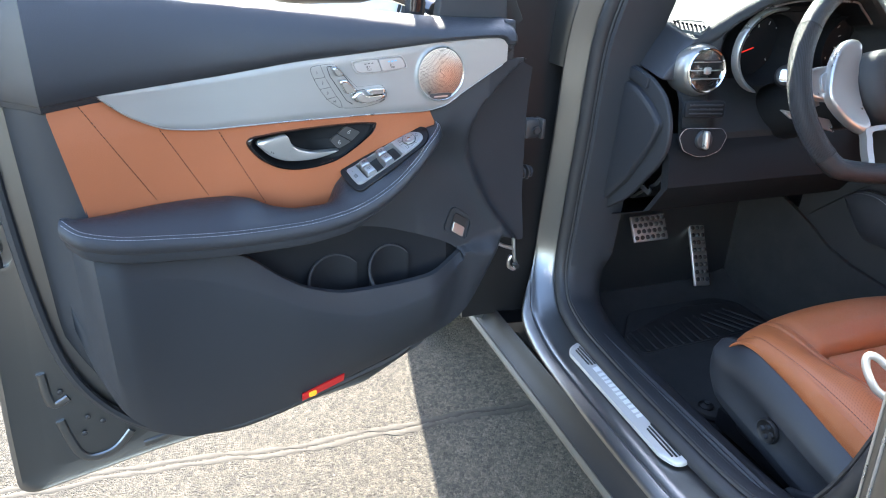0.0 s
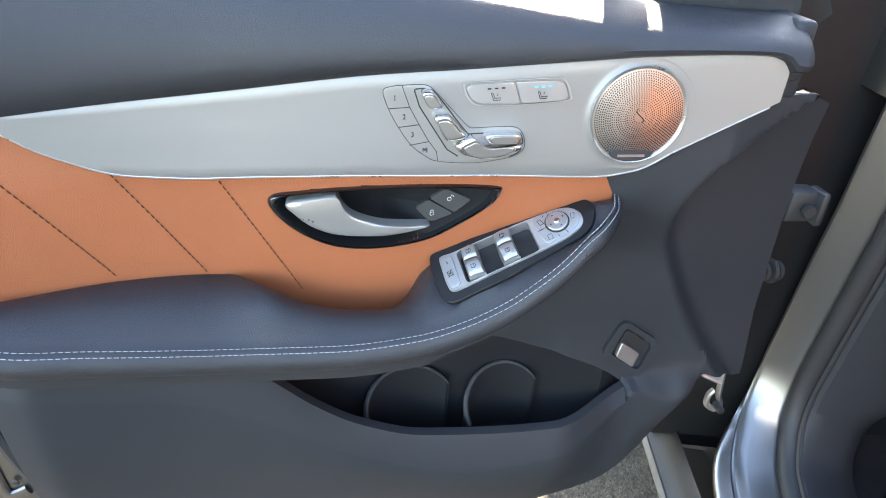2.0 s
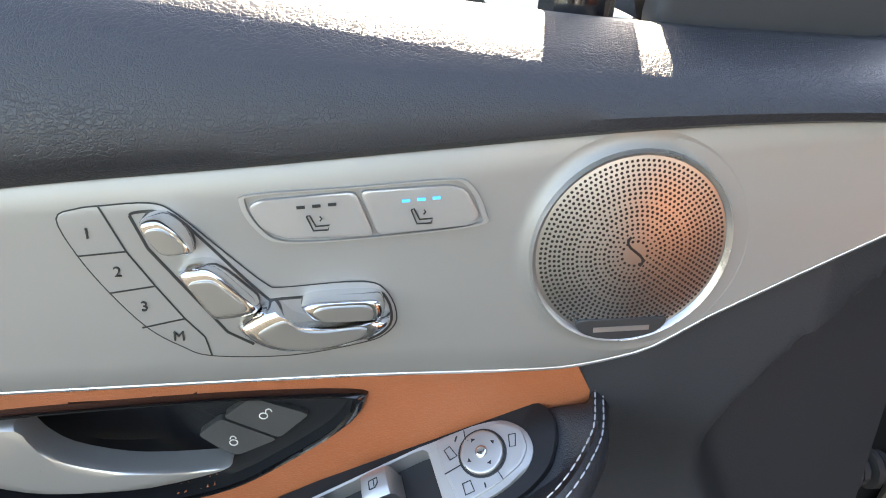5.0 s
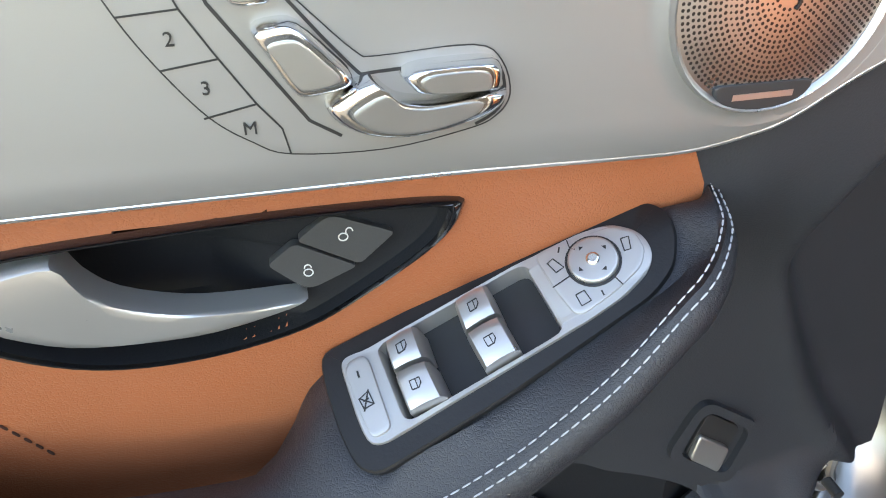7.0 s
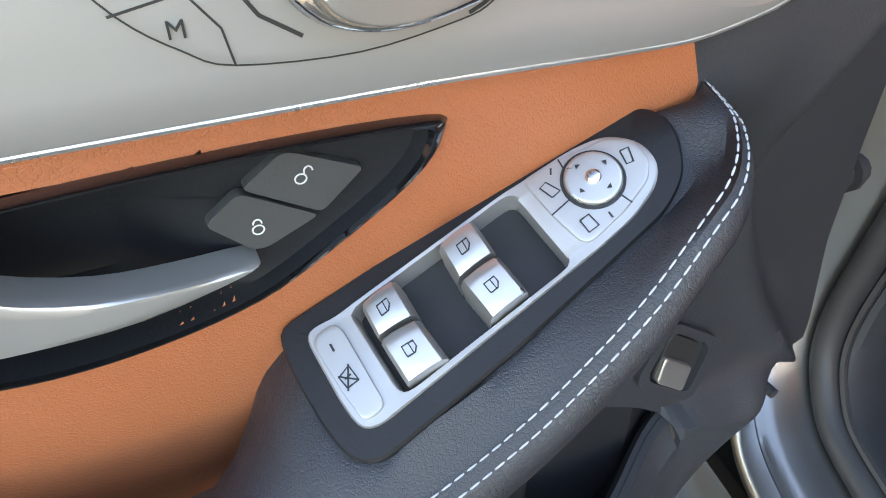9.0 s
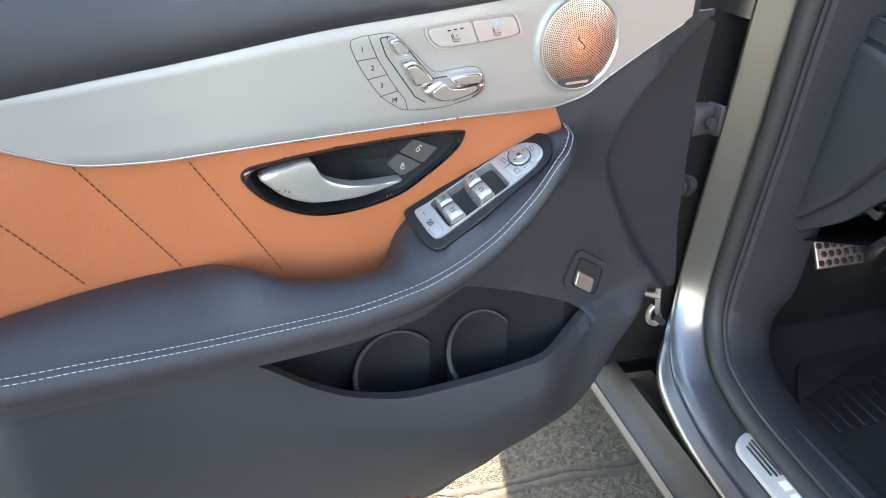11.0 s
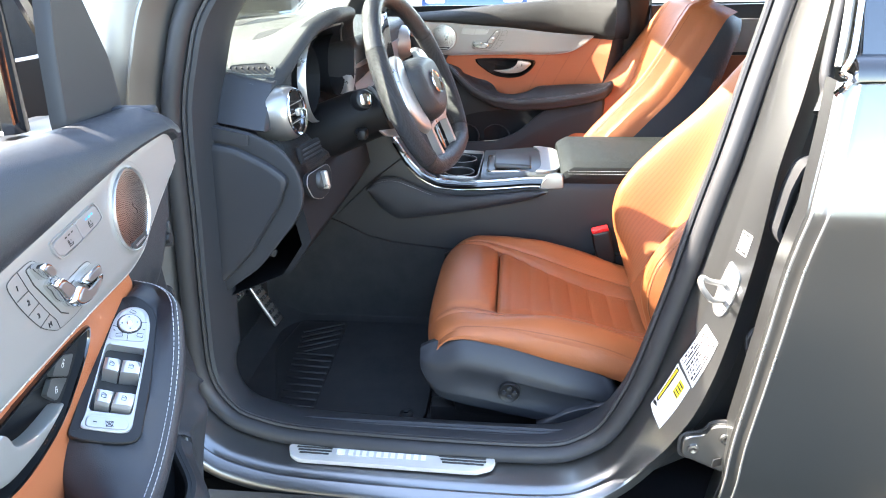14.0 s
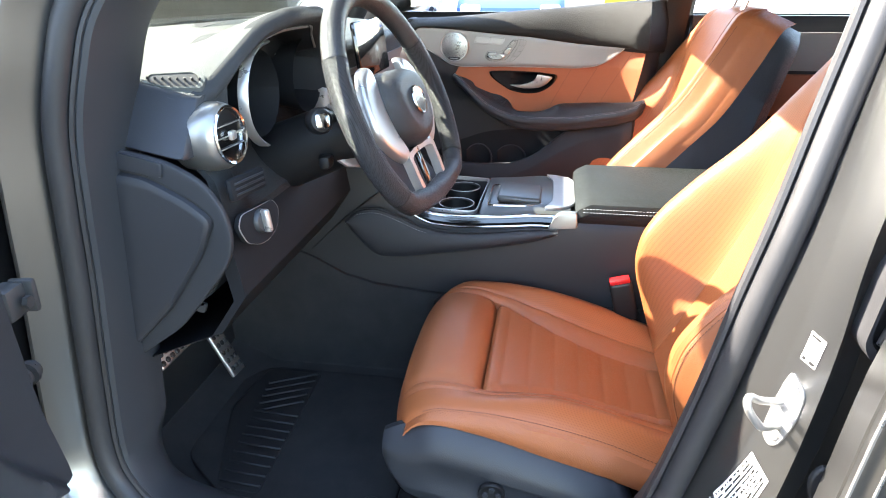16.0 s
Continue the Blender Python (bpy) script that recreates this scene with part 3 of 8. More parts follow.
        part("cup_rim", tube([wall(q, 1.01, rim_h(q)) for q in arc], lambda t: 0.0008 + 0.0026 * (1 - t) ** 0.5, 8), DARK_PLASTIC, pocket, "rolled cup rim")
        part("cup_floor", lathe([(0.002, 0), (0.034, 0), (0.036, 0.003), (0.034, 0.006), (0.002, 0.006)], 24, Matrix.Translation(D(cu, -0.010, 0.603)) @ Matrix.Diagonal((1, 0.7, 1, 1))), BLACK_PLASTIC, pocket)

    # front moulding between the trim, the armrest and the hinge edge, folded towards the hinges
    fold_u = curve_through([(0.66, 0.055), (0.692, 0.078), (0.751, 0.122), (0.798, 0.150), (0.848, 0.175), (0.887, 0.191), (0.928, 0.198), (0.971, 0.184), (1.004, 0.152), (1.039, 0.106), (1.06, 0.07)])

    def moulding_w(u, z):
        d = fold_u(z) - u
        rise = 0.055 * smoothstep(0.85, 1.0, z) * (1 - smoothstep(0.0, 0.045, d))
        w = -0.036 + rise + 0.10 * max(0, 0.754 - max(z, 0.68))
        w += 0.007 * math.exp(-((d / 0.016) ** 2)) - 0.020 * smoothstep(0.0, 0.028, d) - 0.12 * max(0, d - 0.02)
        k = smoothstep(0.235, 0.285, u)
        top = (bow(u) - 0.35 * max(0, 0.165 - u)) * (1 - k) + tan_w(u, z) * k - 0.003
        h = max(0.012 - abs(w - top), 0.0) / 0.012
        return min(w, top) - h * h * 0.003

    def nose_w(u, z):
        """The moulding runs over into the lower panel in front of the pocket."""
        s = max(0.0, min(1.0, (z - low_edge(u)) / max(0.006, crease_z(u) - low_edge(u))))
        low = foot_w(u) + (panel_w(u) - foot_w(u)) * (1 - (1 - s) ** 1.8)
        k = smoothstep(rim_z(u) + 0.005, rim_z(u) - 0.034 + 0.030 * smoothstep(0.13, 0.186, u), z) * smoothstep(0.075, 0.125, u)
        return moulding_w(u, z) * (1 - k) + low * k

    def top_z(u):
        return 1.051 - 0.45 * max(0, 0.085 - u) if u <= 0.139 else (trim_low(u) - 0.001 if u < 0.285 else 0.946 - 0.55 * (u - 0.262))

    seam_z = pocket_back(0.19) - 0.004
    bm = bmesh.new()
    rows = []
    for u in stations(0.018, 0.19, 60):
        lo, mid_z = low_edge(u), max(seam_z, low_edge(u) + 0.012)
        heights = [lo + (mid_z - lo) * k / 24 for k in range(24)] + [mid_z + (top_z(u) - mid_z) * k / 48 for k in range(49)]
        rows.append([D(u, nose_w(u, lo) - 0.012, lo - 0.003)] + [D(u, nose_w(u, z), z) for z in heights])
    sheet(bm, rows)
    rows = []
    for u in spread(0.19, 0.47, 80):
        lo = pocket_back(u) - 0.004
        heights = [lo + (top_z(u) - lo) * k / 48 for k in range(49)]
        rows.append([D(u, nose_w(u, z) * (1 - smoothstep(0.19, 0.215, u)) + moulding_w(u, z) * smoothstep(0.19, 0.215, u), z) for z in heights])
    sheet(bm, rows)
    bmesh.ops.remove_doubles(bm, verts=bm.verts, dist=0.00005)
    rim_edges = [e for e in bm.edges if e.is_boundary]
    twin = {v: bm.verts.new(v.co + back * 0.4) for v in {v for e in rim_edges for v in e.verts}}
    for e in rim_edges:
        a, b = e.verts
        bm.faces.new((a, b, twin[b], twin[a]))
    part("front_moulding", bm, DARK_PLASTIC, door, "dark grey plastic moulding near the hinges")
    # end cap of the belt pad above the hinge side
    part("pad_end_cap", soft_box(0, 0, 0, 0.022, 0.07, 0.07, 0.006, 3, Matrix.Translation(D(0.122, -0.032, 1.082))), DARK_PLASTIC, door)

    # inner handle: gloss bezel, deep cup, silver lever, lock buttons
    outer = round_poly(BEZEL, 4)
    n = len(outer)
    ca, cb = 0.485, 0.926
    rows = []
    for s, h in ((1.055, -0.006), (1.045, 0.0012), (1.025, 0.0038), (1.005, 0.0050), (0.985, 0.0050), (0.972, 0.0030), (0.955, -0.004), (0.89, -0.022), (0.70, -0.036), (0.4, -0.042), (0.05, -0.043)):
        row = []
        for a, b in outer:
            x, y = ca + (a - ca) * s, cb + (b - cb) * s
            deep = max(0.0, min(1.0, (x - 0.440) / 0.05))
            row.append(on_tan(x, y, h if h > -0.005 else -0.005 + (h + 0.005) * deep * deep * (3 - 2 * deep)))
        rows.append(row)
    bm = bmesh.new()
    sheet(bm, rows[:6], closed=True)
    bezel = part("handle_bezel", bm, GLOSS_BLACK, door, "gloss black handle surround")
    # the cup's depth is helped by a colour darkened for shade
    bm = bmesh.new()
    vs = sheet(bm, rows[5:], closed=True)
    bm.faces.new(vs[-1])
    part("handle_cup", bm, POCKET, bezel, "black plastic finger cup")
    lever = [(0.577, 0.940), (0.5715, 0.9455), (0.552, 0.9488), (0.5315, 0.9515), (0.5256, 0.940), (0.5154, 0.9285), (0.4925, 0.9195), (0.47, 0.9172), (0.4467, 0.9169), (0.4455, 0.9145), (0.4792, 0.9064), (0.5105, 0.9060), (0.5372, 0.9094), (0.5585, 0.920), (0.5703, 0.932)]
    lever = round_poly(lever, 3)
    rows = [[on_tan(a, b, -0.008) for a, b in lever], [on_tan(a, b, 0.0025) for a, b in lever]]
    lc, ld = 0.515, 0.918
    for s, h in ((0.985, 0.0045), (0.95, 0.0062), (0.86, 0.0070), (0.6, 0.0072)):
        rows.append([on_tan(lc + (a - lc) * s, ld + (b - ld) * s - (1 - s) * 0.004, h) for a, b in lever])
    bm = bmesh.new()
    sheet(bm, rows, closed=True, cap=True)
    part("door_lever", bm, LEVER, door, "satin silver release lever")
    if driver:
        for pts, name in (([(0.457, 0.9335), (0.4452, 0.9432), (0.4202, 0.9272), (0.4388, 0.9185), (0.4436, 0.9188)], "lock_button"), ([(0.4442, 0.9442), (0.4316, 0.9543), (0.4281, 0.9546), (0.4039, 0.9427), (0.4192, 0.928)], "unlock_button")):
            o = corner_poly(pts, 0.0028)
            btn = part(name, puck(o, lambda a, b, h: on_tan(a, b, h - 0.006), 0.0048, 0.985), LOCK_GREY, bezel, "dark grey lock button with a white padlock symbol")
            mx, mz = sum(p[0] for p in pts) / len(pts), sum(p[1] for p in pts) / len(pts)
            bm = bmesh.new()
            circ = [(mx + 0.0019 * math.cos(q), mz - 0.001 + 0.0019 * math.sin(q)) for q in spread(0, 2 * math.pi, 12)]
            off = 0.0 if name == "lock_button" else -0.0026
            bail = [(mx + off + 0.0014 * math.cos(q), mz + 0.0014 + 0.0019 * math.sin(q)) for q in spread(-0.3 if off else 0, math.pi, 9)]
            stroke(bm, circ, lambda a, b, h: on_tan(a, b, h), 0.0005, -0.0008)
            stroke(bm, bail, lambda a, b, h: on_tan(a, b, h), 0.0005, -0.0008)
            part("padlock_symbol", bm, ICON, btn)

    # loudspeaker: ring, dished grille with rows of holes, badge shape
    sc, sz, sr = 0.264, 1.034, 0.0432

    def on_spk(a, b, h):
        return D(sc - a, bow(sc) + 0.0055 + h, sz + b)

    ring = [on_spk(sr * math.cos(q), sr * math.sin(q), 0) for q in spread(0, 2 * math.pi, 48)[:-1]]
    rows = []
    for s, k, h in ((1.20, 0.0, 0.0001), (1.16, 0.12, -0.0001), (1.12, 0.40, -0.0004), (1.08, 0.75, -0.0004), (1.05, 1.0, 0.0), (1.03, 1.0, 0.0005)):
        row = []
        for q in spread(0, 2 * math.pi, 48)[:-1]:
            u, z = sc - s * sr * math.cos(q), sz + s * sr * math.sin(q)
            z = max(min(z, trim_high(u) - 0.0006), trim_low(u) + 0.0016)
            row.append(D(u, (1 - k) * (bow(u) + 0.004) + k * (bow(sc) + 0.0055) + h, z))
        rows.append(row)
    bm = bmesh.new()
    sheet(bm, rows, closed=True)
    speaker = part("speaker_surround", bm, ALUMINIUM, door, "dished aluminium surround of the loudspeaker")
    rows = []
    for s, h in ((1.03, -0.002), (1.032, 0.002), (1.015, 0.0034), (0.99, 0.0028), (0.97, 0.0012)):
        rows.append([on_spk(s * sr * math.cos(q), s * sr * math.sin(q), h) for q in spread(0, 2 * math.pi, 48)[:-1]])
    bm = bmesh.new()
    sheet(bm, rows, closed=True)
    part("speaker_ring", bm, SATIN, speaker)
    rows = []
    dish = lambda r: 0.0008 + 0.0034 * (1 - r * r)
    for s in (0.975, 0.9, 0.8, 0.68, 0.55, 0.42, 0.3, 0.18, 0.05):
        rows.append([on_spk(s * sr * math.cos(q), s * sr * math.sin(q), dish(s)) for q in spread(0, 2 * math.pi, 48)[:-1]])
    bm = bmesh.new()
    sheet(bm, rows, closed=True, cap=True)
    part("speaker_grille", bm, GRILLE, speaker, "perforated polished metal grille")
    bm = bmesh.new()
    for ringno in range(3, 23):
        rr = 0.0019 * ringno
        if rr > sr * 0.955:
            break
        count = int(2 * math.pi * rr / 0.00225)
        hole = 0.00072 if ringno not in (4, 5, 8, 12) else 0.00056
        for k in range(count):
            q = 2 * math.pi * (k + 0.5 * (ringno % 2)) / count
            a, b = rr * math.cos(q), rr * math.sin(q)
            if b < -0.0335 and abs(a) < 0.021:
                continue
            h = dish(rr / sr) + 0.00018
            bm.faces.new([bm.verts.new(on_spk(a + hole * math.cos(p), b + hole * math.sin(p), h)) for p in spread(0, 2 * math.pi, 6)[:-1]])
    tagged(part("perforation", bm, INK_AND_SHADE, speaker, smooth=False), kind="stuff")
    badge = [(0.021, -0.0335), (0.012, -0.0325), (-0.012, -0.0325), (-0.021, -0.0335), (-0.016, -0.0405), (0, -0.0432), (0.016, -0.0405)]
    b1 = part("badge_plate", puck(round_poly(badge, 3), lambda a, b, h: on_spk(a, b, h + 0.0010), 0.002, 0.95), DARK_STEEL, speaker)
    bm = bmesh.new()
    stroke(bm, [(-0.013, -0.0375), (0.013, -0.0372)], on_spk, 0.0024, 0.0034)
    part("badge_bar", bm, SATIN, b1)
    bm = bmesh.new()
    stroke(bm, [(0.004 * math.sin(math.pi * (1.5 * t - 0.75)) , 0.0068 * (1 - 2 * t) + 0.001) for t in spread(0, 1, 8)], on_spk, 0.0011, dish(0.0) + 0.0006)
    part("centre_mark", bm, INK_AND_SHADE, speaker)

    # seat adjuster: memory keys, seat-shaped chrome switches
    plate = round_poly([(0.4895, 1.0525), (0.482, 1.0562), (0.4735, 1.0572), (0.456, 1.0580), (0.447, 1.0535), (0.431, 1.037), (0.4165, 1.0225), (0.409, 1.0205), (0.377, 1.0220), (0.367, 1.0160), (0.3635, 1.004), (0.3685, 0.9965), (0.379, 0.9925), (0.408, 0.9880), (0.4405, 0.9895), (0.4525, 0.9950), (0.4645, 1.0045), (0.4762, 1.0210), (0.485, 1.0375)], 4)
    unit = part("seat_control_plate", puck(plate, lambda a, b, h: on_trim(a, b, h - 0.0004), 0.0012, 0.985, steps=2), ALUMINIUM, door, "flush aluminium seat control plate")
    bm = bmesh.new()
    stroke(bm, plate + plate[:1], on_trim, 0.0008, 0.0006)
    recess = [(0.4636, 1.0535), (0.4614, 1.0547), (0.4517, 1.0547), (0.4437, 1.0492), (0.4185, 1.0187), (0.4103, 1.0157), (0.3753, 1.0179), (0.3677, 1.0141), (0.3656, 1.0041), (0.3691, 0.9979), (0.376, 0.9942)]
    stroke(bm, [(v.x, v.y) for v in smooth_line([(a, b, 0) for a, b in recess], 3)], on_trim, 0.0011, 0.0012)
    stroke(bm, [(0.4636, 1.0535), (0.459, 1.0397), (0.4333, 1.0009), (0.4232, 0.9945)], on_trim, 0.0011, 0.0012)
    stroke(bm, [(0.474, 1.0572), (0.4671, 1.0387), (0.4586, 1.0234), (0.4494, 1.0081), (0.4425, 0.999), (0.4408, 0.9897)], on_trim, 0.0006, 0.0012)
    for a, b in (((0.4847, 1.0373), (0.4671, 1.0387)), ((0.4763, 1.0209), (0.4586, 1.0234)), ((0.4664, 1.0046), (0.4494, 1.0081))):
        stroke(bm, [a, b], on_trim, 0.0006, 0.0012)
    part("joint", bm, INK_AND_SHADE, unit)
    if driver:
        for ch, (a, b) in zip("123M", ((0.4798, 1.0465), (0.4716, 1.0301), (0.464, 1.0144), (0.4527, 0.9999))):
            bm = letters(ch, 0.0062)
            o = on_trim(a, b, 0.0013)
            ex = (on_trim(a - 0.002, b, 0.0013) - o).normalized()
            ey = Vector((0, 0, 1))
            m = Matrix.Translation(o) @ Matrix((ex, ey, ex.cross(ey))).transposed().to_4x4()
            bmesh.ops.transform(bm, matrix=m, verts=bm.verts)
            part("key_marking", bm, INK_AND_SHADE, unit, smooth=False)
    knobs = {
        "headrest_switch": [(0.4585, 1.0535), (0.4537, 1.0555), (0.4493, 1.0545), (0.4435, 1.0490), (0.4400, 1.0415), (0.4445, 1.0402), (0.4511, 1.0405), (0.4555, 1.0463)],
        "backrest_switch": [(0.4475, 1.0330), (0.4406, 1.0352), (0.4339, 1.0340), (0.4242, 1.0240), (0.4185, 1.0170), (0.4205, 1.0135), (0.4325, 1.0115), (0.4373, 1.0135), (0.4438, 1.0254)],
        "cushion_switch": [(0.4275, 1.0055), (0.4257, 1.0095), (0.4132, 1.0155), (0.405, 1.0090), (0.3925, 1.0068), (0.369, 1.0085), (0.3672, 1.0047), (0.3746, 1.0000), (0.3931, 0.9955), (0.4081, 0.9953), (0.4204, 0.9988)],
        "depth_switch": [(0.4025, 1.0159), (0.396, 1.0187), (0.3751, 1.0192), (0.3695, 1.0170), (0.3690, 1.0110), (0.3730, 1.0092), (0.3955, 1.0097), (0.4000, 1.0119)],
    }
    for name, o in knobs.items():
        o = round_poly(o, 3)
        k = part(name, puck(o, on_trim, 0.0115, 0.80, 0.55, steps=4), CHROME, unit, "chrome seat-shaped switch")
        mx, mz = sum(p[0] for p in o) / len(o), sum(p[1] for p in o) / len(o)
        part("switch_face", puck([(mx + (a - mx) * 0.70, mz + (b - mz) * 0.66 - 0.0006) for a, b in o], lambda a, b, h: on_trim(a, b, h + 0.0112), 0.0012, 0.96, steps=2), KNOB_FACE, k)

    # seat heating and ventilation keys
    o = round_poly([(0.4235, 1.0575), (0.4185, 1.0612), (0.382, 1.0635), (0.345, 1.0662), (0.3345, 1.0645), (0.3275, 1.0520), (0.331, 1.0462), (0.375, 1.0418), (0.408, 1.0408), (0.4185, 1.0470)], 4)
    part("heater_frame", ring_outline(o, on_trim, 0.055, -0.001, 0.0018), BUTTON_SILVER, door, "bright frame round the seat heating keys")
    half_a = corner_poly([(0.4205, 1.0560), (0.4165, 1.0588), (0.3795, 1.0618), (0.3722, 1.0432), (0.407, 1.0429), (0.4159, 1.0469)], 0.003)
    half_b = corner_poly([(0.3782, 1.0619), (0.3431, 1.0640), (0.3362, 1.0622), (0.3302, 1.0507), (0.3329, 1.0468), (0.3709, 1.0433)], 0.003)
    for name, hp, cx, cz, lit in (("seat_heating_key", half_a, 0.3945, 1.0492, INK_AND_SHADE), ("seat_ventilation_key", half_b, 0.354, 1.0512, BLUE_LED)):
        key = part(name, puck(hp, on_trim, 0.0020, 0.97, steps=2), BUTTON_SILVER, door, "silver seat climate key")
        if driver:
            bm = bmesh.new()
            for k in (-1, 0, 1):
                stroke(bm, [(cx + 0.0016 + k * 0.006, cz + 0.0072 + (-k) * 0.0005), (cx - 0.0016 + k * 0.006, cz + 0.0074 + (-k) * 0.0005)], on_trim, 0.0012, 0.0027)
            part("indicator", bm, lit, key)
            bm = bmesh.new()
            stroke(bm, [(cx + 0.004, cz + 0.003), (cx + 0.0016, cz - 0.003), (cx - 0.004, cz - 0.0028), (cx - 0.0046, cz - 0.0008), (cx + 0.0006, cz - 0.0012), (cx + 0.0028, cz + 0.0034), (cx + 0.004, cz + 0.003)], on_trim, 0.0006, 0.0027)
            stroke(bm, [(cx - 0.001, cz + 0.001), (cx - 0.0018, cz + 0.002), (cx - 0.001, cz + 0.003)], on_trim, 0.0005, 0.0027)
            part("seat_symbol", bm, INK_AND_SHADE, key)

    if driver:
        window_switches(door, D)
        # tailgate switch
        o = corner_poly([(0.206, 0.773), (0.155, 0.738), (0.171, 0.686), (0.227, 0.725)], 0.013, 5)

        def on_front(a, b, h):
            return D(a, moulding_w(a, b) + h, b)

        sw = part("tailgate_switch", ring_outline(o, on_front, 0.26, -0.004, 0.0048), DARK_PLASTIC, door, "tailgate switch with a silver rocker")
        # the well is a flat black plate that paints a recess's shade
        well_ = corner_poly([(0.1985, 0.757), (0.171, 0.738), (0.184, 0.703), (0.211, 0.722)], 0.006, 4)
        part("switch_well", puck(well_, lambda a, b, h: on_front(a, b, h - 0.001), 0.0034, 0.98, steps=2), INK_AND_SHADE, sw)
        part("rocker", puck(corner_poly([(0.2030, 0.740), (0.1790, 0.724), (0.1855, 0.706), (0.2090, 0.722)], 0.003), lambda a, b, h: on_front(a, b, h + 0.0015 + 0.10 * (0.736 - b)), 0.0040, 0.88), KNOB_FACE, sw)
        # red courtesy reflector at the lower edge
        rows = [[D(u, 0.0005 + 0.3 * max(0, z - low_edge(u)), z) for z in (low_edge(u) + 0.003, low_edge(u) + 0.0215)] for u in spread(0.452, 0.535, 10)]
        refl = part("reflector", shell(rows, D(0, -0.004, 0) - D(0, 0, 0)), RED, door, "red reflector on the lower edge")
        # this spot is no lamp; its glow paints a glint on the reflector
        part("reflector_spot", puck(corner_poly([(0.523, 0.449), (0.508, 0.451), (0.508, 0.462), (0.523, 0.460)], 0.004), lambda a, b, h: D(a, 0.006 + h, b), 0.002, 0.9), AMBER, refl)


def window_switches(door, D):
    """The switch bank set into the sloping front of the armrest."""

    def P(a, b, h):
        v = SW_O + SW_1 * a + SW_2 * b + SW_N * h
        return D(v.x, v.y, v.z)

    black = corner_poly([(-0.001, 0.0535), (0.0567, 0.0445), (0.1292, 0.0310), (0.158, 0.0225), (0.1625, 0.012), (0.1590, 0.0014), (0.148, -0.0105), (0.1327, -0.0155), (0.0579, -0.0142), (-0.0027, -0.0097), (-0.0095, -0.0017), (-0.0095, 0.0134), (-0.0065, 0.0367)], 0.006, 3)
    frame_o = corner_poly([(0.0, 0.003), (0.0005, 0.0142), (0.0052, 0.041), (0.0081, 0.0437), (0.0174, 0.0410), (0.0956, 0.0318), (0.127, 0.0262), (0.1395, 0.0215), (0.1465, 0.0107), (0.145, 0.0), (0.1376, -0.0065), (0.1231, -0.0092), (0.1051, -0.0088), (0.006, -0.0008)], 0.005, 3)
    well = corner_poly([(0.0240, 0.0385), (0.096, 0.0303), (0.0985, 0.0275), (0.0940, -0.0050), (0.0908, -0.0060), (0.0209, 0.0008), (0.0188, 0.0035)], 0.004, 3)
    # surround and frame are plates with the well cut through
    bw, ow, iw = ([Vector(p) for p in q] for q in (black, frame_o, well))

    def nearest(p, loop_):
        best, arg = 1e9, None
        for i in range(len(loop_)):
            a, b = loop_[i], loop_[(i + 1) % len(loop_)]
            t = max(0, min(1, (p - a).dot(b - a) / max(1e-12, (b - a).length_squared)))
            q = a + (b - a) * t
            if (q - p).length < best:
                best, arg = (q - p).length, q
        return arg

    def fine(loop_):
        pts = []
        for a, b in zip(loop_, loop_[1:] + loop_[:1]):
            k = max(1, int((b - a).length / 0.004))
            pts += [a + (b - a) * j / k for j in range(k)]
        return pts

    dense = fine(bw)
    inner = [q + (q - p) * 0.15 for p, q in zip(dense, [nearest(p, ow) for p in dense])]
    bm = bmesh.new()
    sheet(bm, [[P(p.x, p.y, -0.006) for p in dense], [P(p.x, p.y, -0.0005) for p in dense], [P(*p.lerp(q, 0.08), 0.0005) for p, q in zip(dense, inner)], [P(q.x, q.y, 0.0005) for q in inner]], closed=True)
    base = part("switch_surround", bm, BLACK_PLASTIC, door, "black textured surround of the window switches")
    bm = bmesh.new()
    dense = fine(ow)
    inner = [nearest(p, iw) for p in dense]
    rows = [[P(p.x, p.y, -0.001) for p in dense], [P(p.x, p.y, 0.0016) for p in dense], [P(*(p.lerp(q, 0.12 if (p - q).length < 0.01 else 0.04)), 0.0024) for p, q in zip(dense, inner)],
            [P(*(q + (p - q) * 0.04), 0.0022) for p, q in zip(dense, inner)], [P(q.x, q.y, 0.0012) for q in inner], [P(q.x, q.y, -0.012) for q in inner]]
    sheet(bm, rows, closed=True)
    part("switch_frame", bm, BUTTON_SILVER, base, "silver frame of the window switches")
    # well floor painted black to stand for the shade in it
    bm = bmesh.new()
    bm.faces.new([bm.verts.new(P(a, b, -0.0105)) for a, b in well])
    part("switch_well", bm, INK_AND_SHADE, base)
    # four rockers in two pairs, each pair split lengthwise
    for quad in (((0.0277, 0.0345), (0.0440, 0.0335), (0.0407, 0.0178), (0.0247, 0.0210)), ((0.0245, 0.0200), (0.0405, 0.0165), (0.0385, -0.0015), (0.0215, 0.0015)),
                 ((0.0625, 0.0312), (0.0795, 0.0298), (0.0767, 0.0148), (0.0589, 0.0165)), ((0.0587, 0.0155), (0.0765, 0.0137), (0.0745, -0.0040), (0.0570, -0.0025))):
        bm = bmesh.new()
        a, b, c, d = (Vector(q) for q in quad)
        rows = []
        for i in range(9):
            s = i / 8
            l, r = a.lerp(d, s * 0.94 + 0.03), b.lerp(c, s * 0.94 + 0.03)
            edge = 0.0012 * (abs(2 * s - 1) ** 6)
